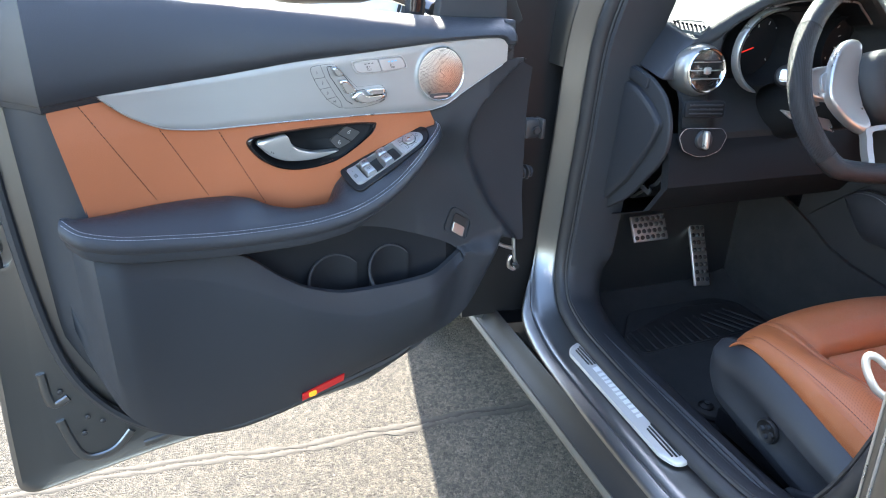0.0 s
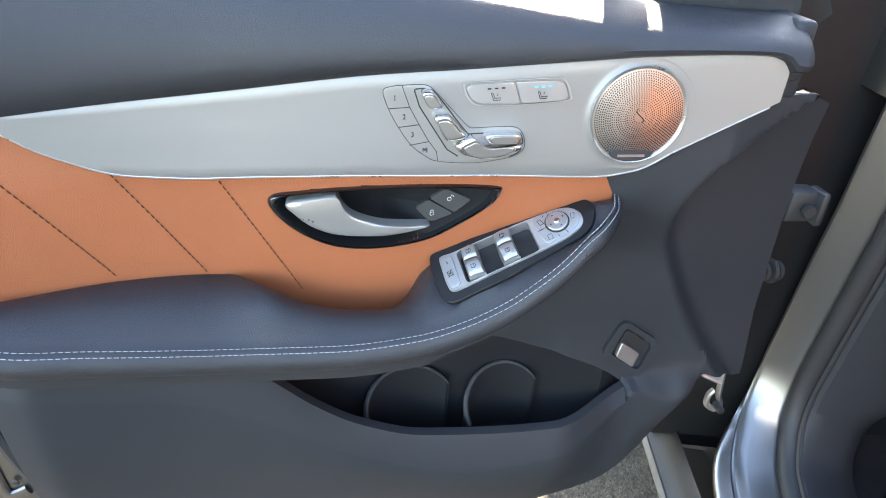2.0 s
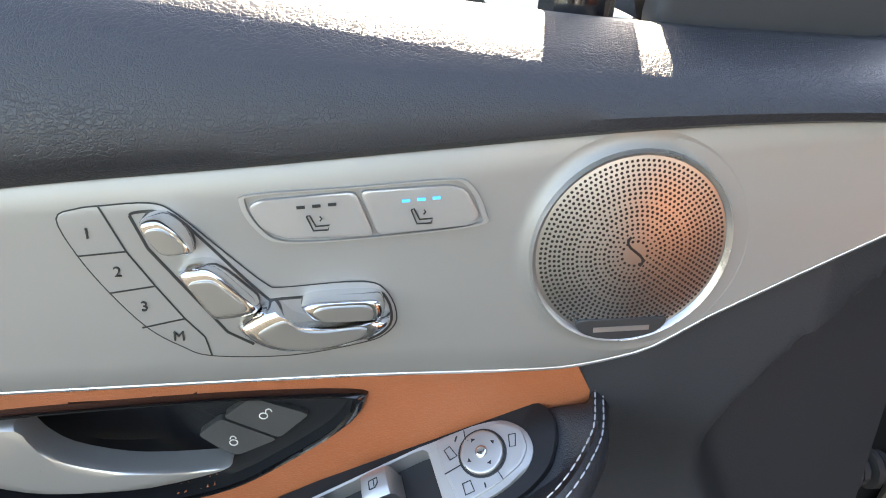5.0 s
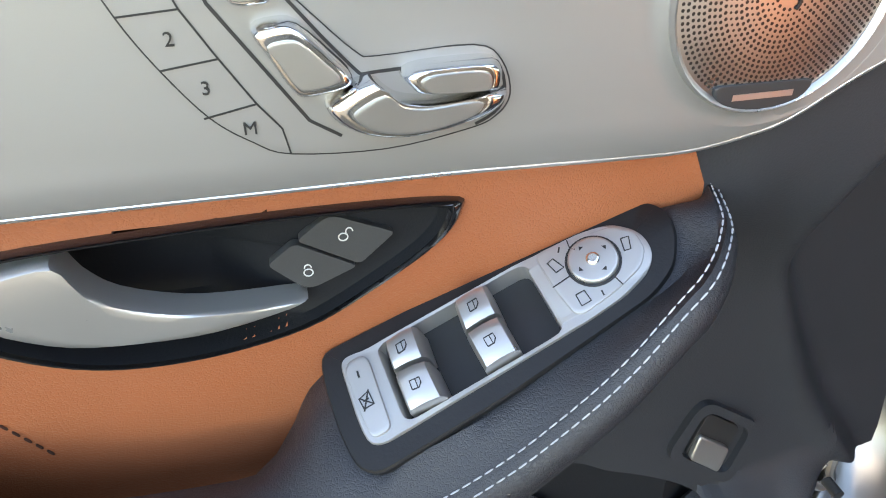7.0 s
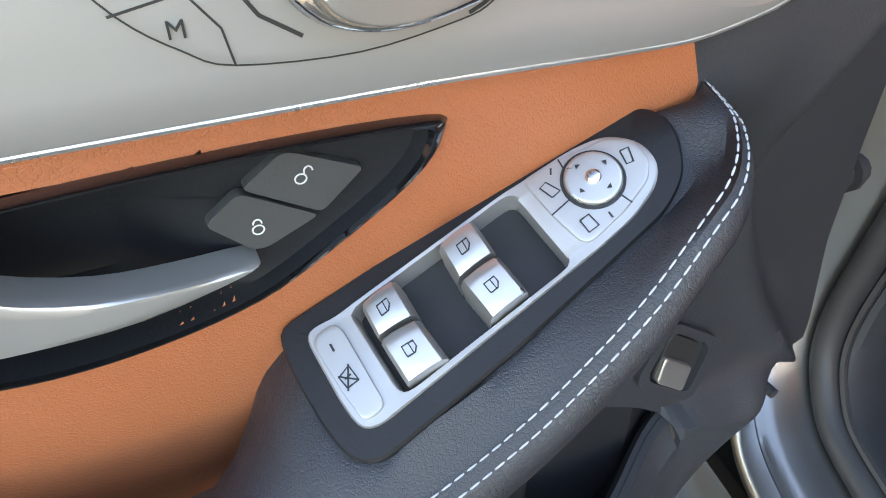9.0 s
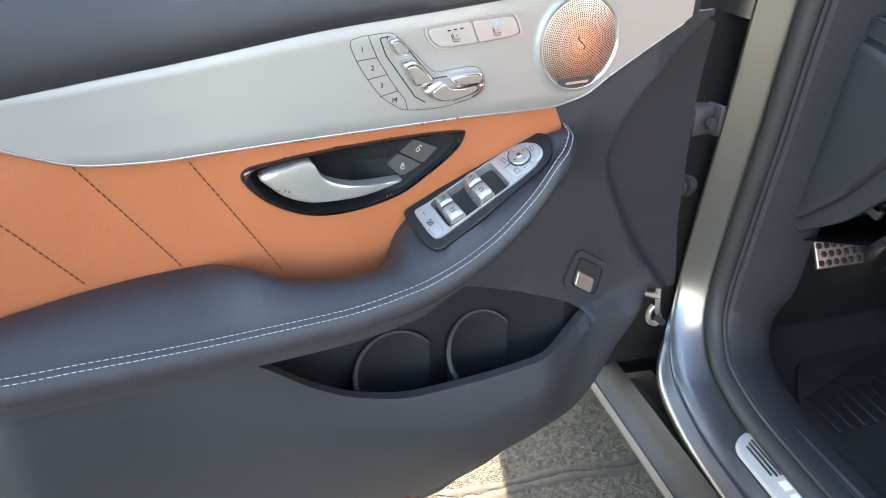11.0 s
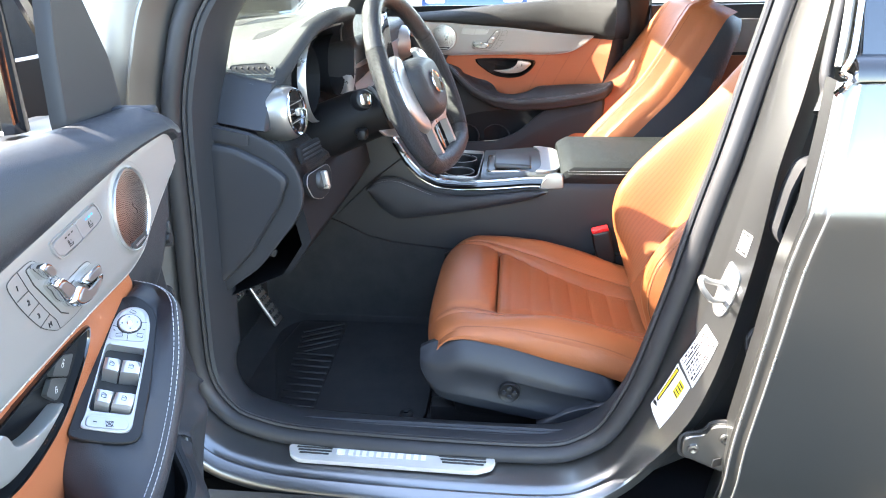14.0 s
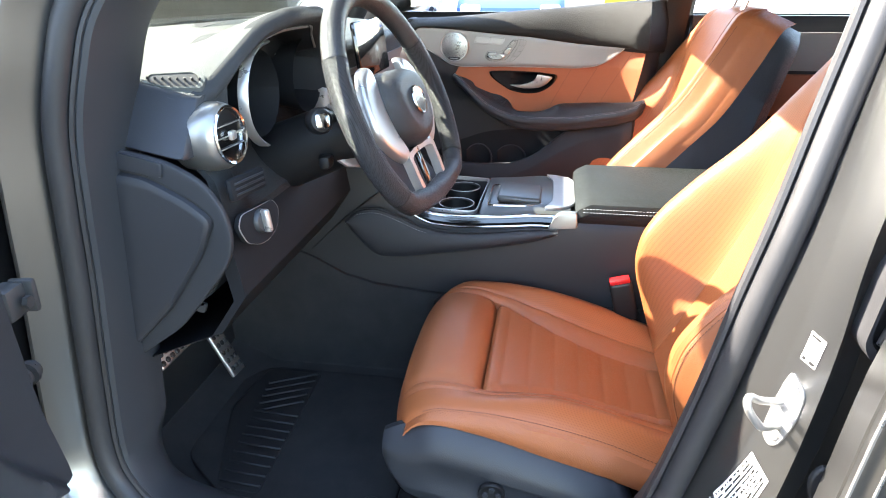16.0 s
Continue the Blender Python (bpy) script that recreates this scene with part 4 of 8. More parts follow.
            rows.append([P(*l, -0.010), P(*l.lerp(r, 0.02), 0.0062 - edge)] + [P(*l.lerp(r, t), 0.0085 + 0.0030 * math.sin(math.pi * (0.15 + 0.75 * t)) - edge) for t in (0.12, 0.3, 0.5, 0.7, 0.88)] + [P(*l.lerp(r, 0.985), 0.0068 - edge), P(*r, -0.010)])
        sheet(bm, rows, cap=True)
        rocker = part("window_rocker", bm, SATIN, base, "silver window rocker with a window symbol")
        bm = bmesh.new()
        m = (a + b + c + d) / 4
        e1, e2 = (b - a).normalized(), (a - d).normalized()
        sym = [(-0.0026, -0.0028), (-0.0026, 0.0010), (-0.0004, 0.0028), (0.0026, 0.0028), (0.0026, -0.0028), (-0.0026, -0.0028)]
        stroke(bm, [m + e1 * y * 0.8 + e2 * x * 0.8 for x, y in sym], P, 0.0005, 0.0118)
        stroke(bm, [m + e1 * y * 0.8 + e2 * x * 0.8 for x, y in ((-0.0026, 0.0004), (0.0026, 0.0004))], P, 0.0004, 0.0118)
        part("window_symbol", bm, INK_AND_SHADE, rocker)
    lock = corner_poly([(0.003, 0.0035), (0.0033, 0.0143), (0.0063, 0.0372), (0.0095, 0.0400), (0.0163, 0.0390), (0.0180, 0.0352), (0.0125, 0.0042), (0.0098, 0.0024)], 0.003, 3)
    key = part("child_lock_key", puck(lock, lambda a, b, h: P(a, b, h + 0.0016), 0.0022, 0.95, steps=2), BUTTON_SILVER, base, "silver child lock key")
    bm = bmesh.new()
    stroke(bm, [(0.0106, 0.0300), (0.0112, 0.0332)], P, 0.0008, 0.0042)
    for q in (((0.0060, 0.0165), (0.0060, 0.0215), (0.0112, 0.0225), (0.0108, 0.0160), (0.0060, 0.0165)), ((0.0055, 0.0155), (0.0115, 0.0230)), ((0.0060, 0.0220), (0.0108, 0.0160)), ((0.0072, 0.0195), (0.0100, 0.0195))):
        stroke(bm, q, P, 0.0006, 0.0042)
    part("lock_symbol", bm, INK_AND_SHADE, key)
    # mirror keys round a four-way dial
    mp = corner_poly([(0.1040, 0.0285), (0.1075, 0.0292), (0.1225, 0.0250), (0.1388, 0.0192), (0.1445, 0.0115), (0.1425, 0.002), (0.1362, -0.0032), (0.1219, -0.0056), (0.1045, -0.0056), (0.1015, -0.0030), (0.1018, 0.0117)], 0.003, 3)
    keys = part("mirror_keys", puck(mp, lambda a, b, h: P(a, b, h + 0.0016), 0.0020, 0.98, steps=2), BUTTON_SILVER, base, "silver mirror selector keys")
    cx, cy, r = 0.1222, 0.0110, 0.0108
    bm = bmesh.new()
    for q in (((0.1015, 0.0117), (0.111, 0.0115)), ((0.1180, 0.0215), (0.1195, 0.0262)), ((0.1245, 0.0005), (0.1250, -0.0055))):
        stroke(bm, q, P, 0.0005, 0.0040)
    for q in (((0.1068, 0.0165), (0.1063, 0.0225), (0.1095, 0.0228), (0.1108, 0.0165), (0.1068, 0.0165)), ((0.1070, 0.0030), (0.1060, -0.0025), (0.1105, -0.0030), (0.1110, 0.0025), (0.1070, 0.0030)), ((0.1375, 0.0120), (0.1352, 0.0065), (0.1378, 0.0055), (0.1408, 0.0108), (0.1375, 0.0120))):
        stroke(bm, q, P, 0.0005, 0.0040)
    for q in (((0.1130, 0.0235), (0.1150, 0.0255)), ((0.1165, -0.0020), (0.1160, -0.0045))):
        stroke(bm, q, P, 0.0007, 0.0040)
    part("mirror_symbols", bm, INK_AND_SHADE, keys)
    disc = lambda k: [(cx + k * r * math.cos(q), cy + k * r * math.sin(q)) for q in spread(0, 2 * math.pi, 32)[:-1]]
    part("dial_ring", ring_outline(disc(1.12), lambda a, b, h: P(a, b, h + 0.0030), 0.10, 0.0, 0.0012), INK_AND_SHADE, keys)
    dial = part("mirror_dial", puck(disc(1.0), lambda a, b, h: P(a, b, h + 0.002), 0.0042, 0.93, steps=3), SATIN, keys, "round four-way mirror dial")
    part("dial_centre", puck([(cx + 0.0032 * math.cos(q), cy + 0.0032 * math.sin(q)) for q in spread(0, 2 * math.pi, 20)[:-1]], lambda a, b, h: P(a, b, h + 0.0058), 0.0015, 0.6, 0.8), CHROME, dial)
    bm = bmesh.new()
    for k in range(4):
        q = k * math.pi / 2 + 0.15
        c, s = math.cos(q), math.sin(q)
        tri = [(0.0082, 0), (0.0066, 0.0013), (0.0066, -0.0013)]
        bm.faces.new([bm.verts.new(P(cx + x * c - y * s, cy + x * s + y * c, 0.0066)) for x, y in tri])
    part("dial_arrows", bm, INK_AND_SHADE, dial, smooth=False)


def door_metal(door, D):
    """Painted inner sheet, outer skin, seals, latch, hinges, window frame and mirror sail."""
    edge = [(0.080, 0.66), (0.07, 1.10), (0.30, 1.118), (0.60, 1.135), (0.955, 1.165), (0.972, 0.95), (0.985, 0.70), (1.000, 0.50), (1.006, 0.39), (0.985, 0.374), (0.80, 0.392), (0.60, 0.399), (0.40, 0.412), (0.24, 0.462), (0.15, 0.525), (0.10, 0.600)]
    o = corner_poly(edge, 0.015, 3)
    n = len(o)
    bm = bmesh.new()
    rows = [[D(a, w - (0.055 * smoothstep(0.30, 0.18, a) if w > -0.1 else 0), b) for a, b in o] for w in (-0.16, -0.055, -0.040)]
    sheet(bm, rows, closed=True)
    cu, cz = 0.5, 0.78
    rows = [[D(cu + (a - cu) * s, w - 0.055 * smoothstep(0.30, 0.18, cu + (a - cu) * s), cz + (b - cz) * s) for a, b in o] for s, w in ((1, -0.040), (0.985, -0.036), (0.97, -0.038), (0.90, -0.040), (0.1, -0.09))]
    sheet(bm, rows, closed=True, cap=True)
    rows = [[D(cu + (a - cu) * s, w - 0.03 * (1 - (b - 0.75) ** 2 * 4) * (1 - s), cz + (b - cz) * s) for a, b in o] for s, w in ((1, -0.135), (1.004, -0.142), (0.97, -0.15), (0.6, -0.16), (0.1, -0.17))]
    sheet(bm, rows, closed=True, cap=True)
    part("door_shell", bm, PAINT, door, "graphite painted door shell and inner sheet")
    # pressed ribs in the lower rear corner
    for pts in ([(0.935, 0.60), (0.930, 0.54), (0.905, 0.545)], [(0.925, 0.505), (0.905, 0.425), (0.86, 0.418), (0.825, 0.45)], [(0.81, 0.414), (0.775, 0.418), (0.755, 0.424)]):
        part("pressed_rib", tube([D(a, -0.038, b) for a, b in [(v.x, v.y) for v in smooth_line([(p[0], p[1], 0) for p in pts], 5)]], 0.007, 8, flat=0.5, up=D(0, 1, 0) - D(0, 0, 0)), PAINT, door)
    for a, b in ((0.885, 0.50), (0.865, 0.485), (0.895, 0.47), (0.915, 0.56)):
        part("plug", lathe([(0.001, 0), (0.004, 0), (0.0045, 0.001), (0.003, 0.002), (0.001, 0.002)], 12, Matrix.Translation(D(a, -0.037, b)) @ pose(0, 0, 0, 90)), RUBBER, door)
    seal = [(0.30, 0.482), (0.36, 0.458), (0.60, 0.410), (0.70, 0.413), (0.78, 0.444), (0.85, 0.51), (0.895, 0.60), (0.915, 0.72), (0.925, 0.90), (0.925, 1.12)]
    line = smooth_line([D(a, -0.028, b) for a, b in seal], 8)
    part("door_seal", tube(line, 0.008, 8), RUBBER, door, "black rubber door seal")
    # latch on the rear edge
    latch = part("latch", soft_box(0, 0, 0, 0.022, 0.05, 0.075, 0.005, 2, Matrix.Translation(D(0.955, -0.055, 0.825))), BLACK_PLASTIC, door, "black latch in the rear edge")
    part("latch_claw", soft_box(0, 0, 0, 0.012, 0.02, 0.018, 0.003, 2, Matrix.Translation(D(0.945, -0.034, 0.822))), CHROME, latch)
    part("latch_rim", ring_outline(corner_poly([(0.972, 0.785), (0.935, 0.785), (0.928, 0.80), (0.928, 0.855), (0.972, 0.862)], 0.01), lambda a, b, h: D(a, -0.036 + h, b), 0.14, -0.004, 0.004), PAINT, latch)
    # window frame above the belt
    frame_line = smooth_line([D(a, -0.085, b) for a, b in ((0.065, 1.10), (0.10, 1.16), (0.19, 1.30), (0.31, 1.425), (0.46, 1.492), (0.66, 1.515), (0.84, 1.50), (0.905, 1.40), (0.935, 1.27), (0.95, 1.15))], 6)
    part("window_frame", tube(frame_line, 0.020, 8, flat=1.4), BLACK_PLASTIC, door, "black window frame")
    part("frame_trim", tube([p + (D(0, -0.022, 0) - D(0, 0, 0)) for p in frame_line], 0.010, 6), GLOSS_BLACK, door)
    # mirror sail with a fabric-textured cover
    sail = corner_poly([(0.095, 1.104), (0.245, 1.112), (0.232, 1.20), (0.205, 1.29), (0.19, 1.31), (0.16, 1.27), (0.105, 1.17)], 0.012, 3)
    part("sail_panel", puck(sail, lambda a, b, h: D(a, -0.062 + h, b), 0.016, 0.94, 0.6), SAIL, door, "dark perforated tweeter sail")
    part("window_post", tube([D(0.268, -0.085, 1.12), D(0.262, -0.085, 1.20), D(0.25, -0.085, 1.37)], 0.011, 8, flat=1.8), GLOSS_BLACK, door)
    part("belt_weatherstrip", tube([D(u, -0.092 + bow(min(u, 0.85)) * 0.6, ridge_z(u) - 0.012) for u in spread(0.26, 0.945, 20)], 0.008, 6), RUBBER, door)
    # hinges and check arm
    for z, u, w in ((0.895, 0.0, -0.085), (0.54, 0.125, -0.120)):
        h = part("hinge", soft_box(0, 0, 0, 0.036, 0.028, 0.040, 0.006, 2, Matrix.Translation(D(u, w, z))), DARK_STEEL, door, "dark painted door hinge")
        part("hinge_bolt", lathe([(0.001, 0), (0.008, 0), (0.008, 0.006), (0.001, 0.006)], 6, Matrix.Translation(D(u - 0.002, w + 0.020, z)) @ pose(0, 0, 0, 90)), DARK_STEEL, h)
        part("hinge_leaf", soft_box(0, 0, 0, 0.010, 0.030, 0.042, 0.004, 2, Matrix.Translation(D(u - 0.020, w + 0.008, z))), DARK_STEEL, h)
    arm = part("check_arm", tube([D(0.075, -0.080, 0.655), D(0.048, -0.076, 0.640), D(0.026, -0.070, 0.632)], 0.007, 8, flat=0.6), STEEL, door, "bright metal door check arm")
    part("check_fork", tube(smooth_line([D(0.028, -0.070, 0.660), D(0.026, -0.068, 0.632), D(0.022, -0.068, 0.606), D(0.016, -0.068, 0.592), D(0.022, -0.068, 0.582), D(0.034, -0.070, 0.590), D(0.036, -0.070, 0.606), D(0.030, -0.070, 0.616)], 5), 0.0042, 8), STEEL, arm)
    part("check_pin", lathe([(0.001, 0), (0.005, 0), (0.005, 0.016), (0.001, 0.016)], 12, Matrix.Translation(D(0.026, -0.064, 0.597)) @ pose(0, 0, 0, 90)), DARK_STEEL, arm)
    bellows = bmesh.new()
    for k in range(7):
        tube([D(0.048 - 0.009 * k, -0.085, 0.80), D(0.043 - 0.009 * k, -0.085, 0.80)], 0.016 if k % 2 else 0.0125, 12, bellows)
    part("cable_bellows", bellows, RUBBER, door, "ribbed rubber cable bellows")


door_l = thing("front_door", "open graphite car door with tan leather and aluminium trim", "car door", pose(0.60, 1.17, 0, 0, 0, 9.0))
drv = lambda u, w, z: Vector((-u, -w, z))
front_door(door_l, drv, True)
door_metal(door_l, drv)

# door mirror on the outside of the open door
mirror = thing("door_mirror", "graphite door mirror with a black foot", "car mirror", pose(0.60, 1.17, 0, 0, 0, 9.0))
part("mirror_foot", tube([drv(0.20, -0.12, 1.125), drv(0.215, -0.17, 1.135), drv(0.25, -0.22, 1.15)], 0.028, 10, flat=0.6), GLOSS_BLACK, mirror)
part("mirror_housing", soft_box(0, 0, 0, 0.24, 0.13, 0.15, 0.05, 5, Matrix.Translation(drv(0.37, -0.27, 1.20)) @ pose(0, 0, 0, 0, 0, 8)), PAINT, mirror)
MIRROR_GLASS = mat("mirror_glass", (0.85, 0.87, 0.88), 0.02, metal=1.0)
part("mirror_glass", soft_box(0, 0, 0, 0.20, 0.004, 0.115, 0.0015, 1, Matrix.Translation(drv(0.37, -0.204, 1.20)) @ pose(0, 0, 0, 0, 0, 8)), MIRROR_GLASS, mirror, "mirror glass")

door_r = thing("passenger_door", "closed passenger door with tan leather and aluminium trim", "car door", pose(2.17, 1.235, 0, 0, 0, -90.0))
psg = lambda u, w, z: Vector((u, -w, z))
front_door(door_r, psg, False)

# door mirror of the closed passenger door
mirror_r = thing("passenger_mirror", "graphite door mirror outside the passenger window", "car mirror", pose(2.36, 1.20, 1.20, 0, 0, -6))
part("mirror_housing", soft_box(0.11, 0.02, 0, 0.24, 0.13, 0.15, 0.05, 5), PAINT, mirror_r)
part("mirror_glass", soft_box(0.11, -0.046, 0, 0.20, 0.004, 0.115, 0.0015, 1), MIRROR_GLASS, mirror_r, "mirror glass")
part("mirror_foot", tube([(-0.13, 0.0, -0.09), (-0.05, 0.01, -0.075), (0.04, 0.02, -0.05)], 0.024, 10, flat=0.6), GLOSS_BLACK, mirror_r)


# ---- ground ----
bm = bmesh.new()
bmesh.ops.create_grid(bm, x_segments=60, y_segments=60, size=60)
for v in bm.verts:
    v.co.z = 0.004 * noise.noise(v.co * 0.7)
ground = part("ground", bm, ASPHALT, None, at=pose(0, 0, -0.012))
tagged(ground, "coarse sunlit grey asphalt of a parking lot", "ground", kind="structure")
# sealed crack in the asphalt beside the car
CRACK_LINE = [(-2.6, 1.60, -0.011), (-1.2, 1.545, -0.011), (-0.23, 1.518, -0.011), (0.0, 1.485, -0.011), (0.247, 1.478, -0.011), (0.486, 1.474, -0.011), (0.754, 1.470, -0.011), (1.3, 1.49, -0.011)]
line = smooth_line(CRACK_LINE, 40)
rows = []
for a, h in ((0.022, -0.001), (0.018, 0.0018), (0.010, 0.0022), (0.004, 0.0016), (0.0, -0.001), (-0.004, 0.0016), (-0.011, 0.0022), (-0.018, 0.0018), (-0.022, -0.001)):
    rows.append([p + Vector((0, a + 0.016 * noise.noise(p * 7) + 0.010 * noise.noise(p * 31 + Vector((a * 60, 0, 0))), h)) for p in line])
bm = bmesh.new()
sheet(bm, rows)
CRACK = mat("sealed_crack", (0.050, 0.044, 0.034), 0.9, vary=0.5, vary_scale=60, grain=1.0, grain_scale=160)
tagged(part("asphalt_patch", bm, CRACK), "pale filled crack across the asphalt", "road crack", kind="structure")

# ---- car body ----
body = thing("car_body", "graphite grey car body with an open doorway", "car")
# line where the rubber seal meets the paint, round the whole doorway
RING = [(0.790, 1.180, 1.300), (0.760, 1.238, 1.220), (0.746, 1.265, 1.140), (0.740, 1.284, 1.06), (0.738, 1.293, 0.96), (0.738, 1.300, 0.86), (0.736, 1.308, 0.76), (0.734, 1.315, 0.66), (0.731, 1.318, 0.58),
        (0.726, 1.308, 0.525), (0.720, 1.283, 0.485), (0.713, 1.245, 0.453), (0.707, 1.19, 0.436), (0.702, 1.12, 0.426), (0.697, 1.0, 0.423), (0.693, 0.85, 0.422), (0.693, 0.70, 0.421), (0.696, 0.62, 0.424),
        (0.699, 0.575, 0.438), (0.701, 0.530, 0.470), (0.702, 0.500, 0.520), (0.701, 0.470, 0.60), (0.698, 0.446, 0.70), (0.695, 0.425, 0.80), (0.697, 0.405, 0.90), (0.701, 0.382, 1.0), (0.717, 0.358, 1.1),
        (0.736, 0.332, 1.2), (0.767, 0.301, 1.32), (0.82, 0.285, 1.44), (0.90, 0.32, 1.535), (0.955, 0.45, 1.57), (0.965, 0.65, 1.575), (0.95, 0.83, 1.54), (0.90, 1.0, 1.455), (0.845, 1.10, 1.385)]
ring = smooth_line(RING, 5, closed=True)
mid = Vector((0.0, 0.82, 0.9))


def around(p, q, r):
    """Away from the doorway, square to its edge, in the side plane."""
    d = (r - q)
    n = Vector((0, d.z, -d.y)).normalized()
    return n if n.dot(Vector((0, p.y - mid.y, p.z - mid.z))) > 0 else -n


outs = [around(p, ring[i - 1], ring[(i + 1) % len(ring)]) for i, p in enumerate(ring)]
# share of the front post, the sill and the centre pillar in each place of the ring
share = [(smoothstep(0.44, 0.58, p.z) if p.y > 0.82 else 0.0, smoothstep(0.42, 0.55, p.z) if p.y <= 0.82 else 0.0) for p in ring]

# centre pillar: seal line, inner fold and outer edge at each height
fold_x = curve_through([(0.40, 0.672), (0.60, 0.660), (0.70, 0.648), (0.85, 0.635), (0.95, 0.641), (1.05, 0.655), (1.15, 0.675), (1.25, 0.70), (1.35, 0.73), (1.60, 0.84)])
fold_y = curve_through([(0.40, 0.56), (0.45, 0.525), (0.60, 0.456), (0.70, 0.432), (0.85, 0.403), (0.95, 0.386), (1.05, 0.368), (1.15, 0.354), (1.25, 0.330), (1.35, 0.306), (1.60, 0.27)])
edge_x = curve_through([(0.40, 0.628), (0.50, 0.62), (0.60, 0.612), (0.70, 0.607), (0.80, 0.602), (0.90, 0.600), (1.0, 0.603), (1.1, 0.620), (1.2, 0.641), (1.3, 0.673), (1.60, 0.79)])
edge_yy = curve_through([(0.40, 0.60), (0.44, 0.535), (0.466, 0.50), (0.511, 0.458), (0.55, 0.440), (0.60, 0.418), (0.66, 0.402), (0.70, 0.394), (0.80, 0.381), (0.90, 0.371), (1.0, 0.364), (1.1, 0.343), (1.2, 0.325), (1.3, 0.307), (1.60, 0.26)])
seal_x = curve_through([(0.40, 0.703), (0.52, 0.703), (0.60, 0.701), (0.70, 0.698), (0.80, 0.695), (0.90, 0.697), (1.0, 0.701), (1.1, 0.717), (1.2, 0.736), (1.32, 0.767), (1.60, 0.88)])
seal_y = curve_through([(0.40, 0.58), (0.45, 0.540), (0.52, 0.501), (0.60, 0.470), (0.70, 0.446), (0.80, 0.425), (0.90, 0.405), (1.0, 0.382), (1.1, 0.358), (1.2, 0.332), (1.32, 0.301), (1.60, 0.25)])


def pillar_face(z, s, h=0.0):
    """The pillar's face at a height: 0 at the seal, 0.4 at the fold, 1 at the outer edge; h stands proud."""
    a, b, c = Vector((seal_x(z), seal_y(z), z)), Vector((fold_x(z), fold_y(z), z)), Vector((edge_x(z), edge_yy(z), z))
    p = a.lerp(b, s / 0.4) if s < 0.4 else b.lerp(c, (s - 0.4) / 0.6)
    d = (c - b) if s >= 0.4 else (b - a)
    return p + Vector((d.y, -d.x, 0)).normalized() * -h * (1 if Vector((d.y, -d.x, 0)).x > 0 else -1)


POST = [(0, 0), (0.001, 0.004), (0.010, 0.018), (0.020, 0.032), (0.027, 0.043), (0.031, 0.0475), (0.035, 0.048), (0.039, 0.045), (0.042, 0.037), (0.044, 0.028), (0.048, 0.018), (0.055, 0.008)]
SILL = [(0, 0), (0.001, 0.006), (0.004, 0.030), (0.007, 0.052), (0.010, 0.066), (0.0145, 0.070), (0.0150, 0.074), (0.0115, 0.078), (0.018, 0.093), (0.022, 0.0975), (0.028, 0.099), (0.040, 0.096)]
FACE = [0.0, 0.04, 0.14, 0.28, 0.38, 0.43, 0.70, 0.93, 1.0]


def jamb(i, k):
    p, n = ring[i], outs[i]
    a, b = share[i]
    front, low = p + n * POST[k][0] - Vector((POST[k][1], 0, 0)), p + n * SILL[k][0] - Vector((SILL[k][1], 0, 0))
    if b > 0:
        e = pillar_face(p.z, 1.0)
        rear_ = pillar_face(p.z, FACE[k]) if k < 9 else e + (Vector((0.004, -0.005, 0)), Vector((0.014, -0.010, 0)), Vector((0.030, -0.040, 0)))[k - 9]
        return low.lerp(rear_, b)
    return low.lerp(front, a)


def loop(low, front, rear_):
    """A loop beside the ring, with its own offset along the sill, the front post and the centre pillar."""
    mix = lambda k, w: low[k] + (front[k] - low[k]) * w[0] + (rear_[k] - low[k]) * w[1]
    return [p + n * mix(0, w) - Vector((mix(1, w), 0, 0)) for p, n, w in zip(ring, outs, share)]


bm = bmesh.new()
sheet(bm, [[jamb(i, k) for i in range(len(ring))] for k in range(12)], closed=True)
part("doorway_jamb", bm, PAINT, body, "painted graphite door jamb, sill and centre pillar")
bm = bmesh.new()
sheet(bm, [loop(q, q, q) for q in ((0.003, -0.004), (0.0015, 0.006), (-0.004, 0.0125), (-0.011, 0.0150), (-0.018, 0.0135), (-0.0235, 0.009), (-0.027, 0.002), (-0.0275, -0.006), (-0.031, -0.002), (-0.035, -0.004), (-0.036, -0.012))], closed=True)
part("door_opening_seal", bm, RUBBER, body, "thick black rubber seal round the doorway")
bm = bmesh.new()
sheet(bm, [loop(a, b, c) for a, b, c in (((-0.033, -0.008), (-0.033, -0.008), (-0.033, -0.008)), ((-0.0365, -0.0085), (-0.038, -0.006), (-0.034, -0.012)), ((-0.037, -0.014), (-0.044, -0.010), (-0.033, -0.020)), ((-0.035, -0.03), (-0.049, -0.030), (-0.028, -0.035)), ((-0.030, -0.05), (-0.053, -0.060), (-0.020, -0.055)), ((-0.022, -0.075), (-0.056, -0.085), (-0.010, -0.080)), ((-0.005, -0.10), (-0.052, -0.115), (0.0, -0.10)), ((0.03, -0.12), (-0.03, -0.13), (0.02, -0.12)))], closed=True)
part("inner_trim_ring", bm, DARK_PLASTIC, body, "dark plastic trim inside the doorway")
# dark gap wall behind the rear door's front edge
rows = [[pillar_face(z, 1.0) + Vector(d) for d in ((0.026, -0.034, 0), (0.034, -0.060, 0), (0.05, -0.10, 0))] for z in spread(0.42, 1.45, 20)]
part("pillar_return", shell(rows, (0.01, 0, 0)), PAINT, body, "shaded return of the centre pillar")

# rocker below the sill
prof = [(0.598, 0.397), (0.594, 0.392), (0.588, 0.378), (0.576, 0.358), (0.566, 0.350)]
bm = bmesh.new()
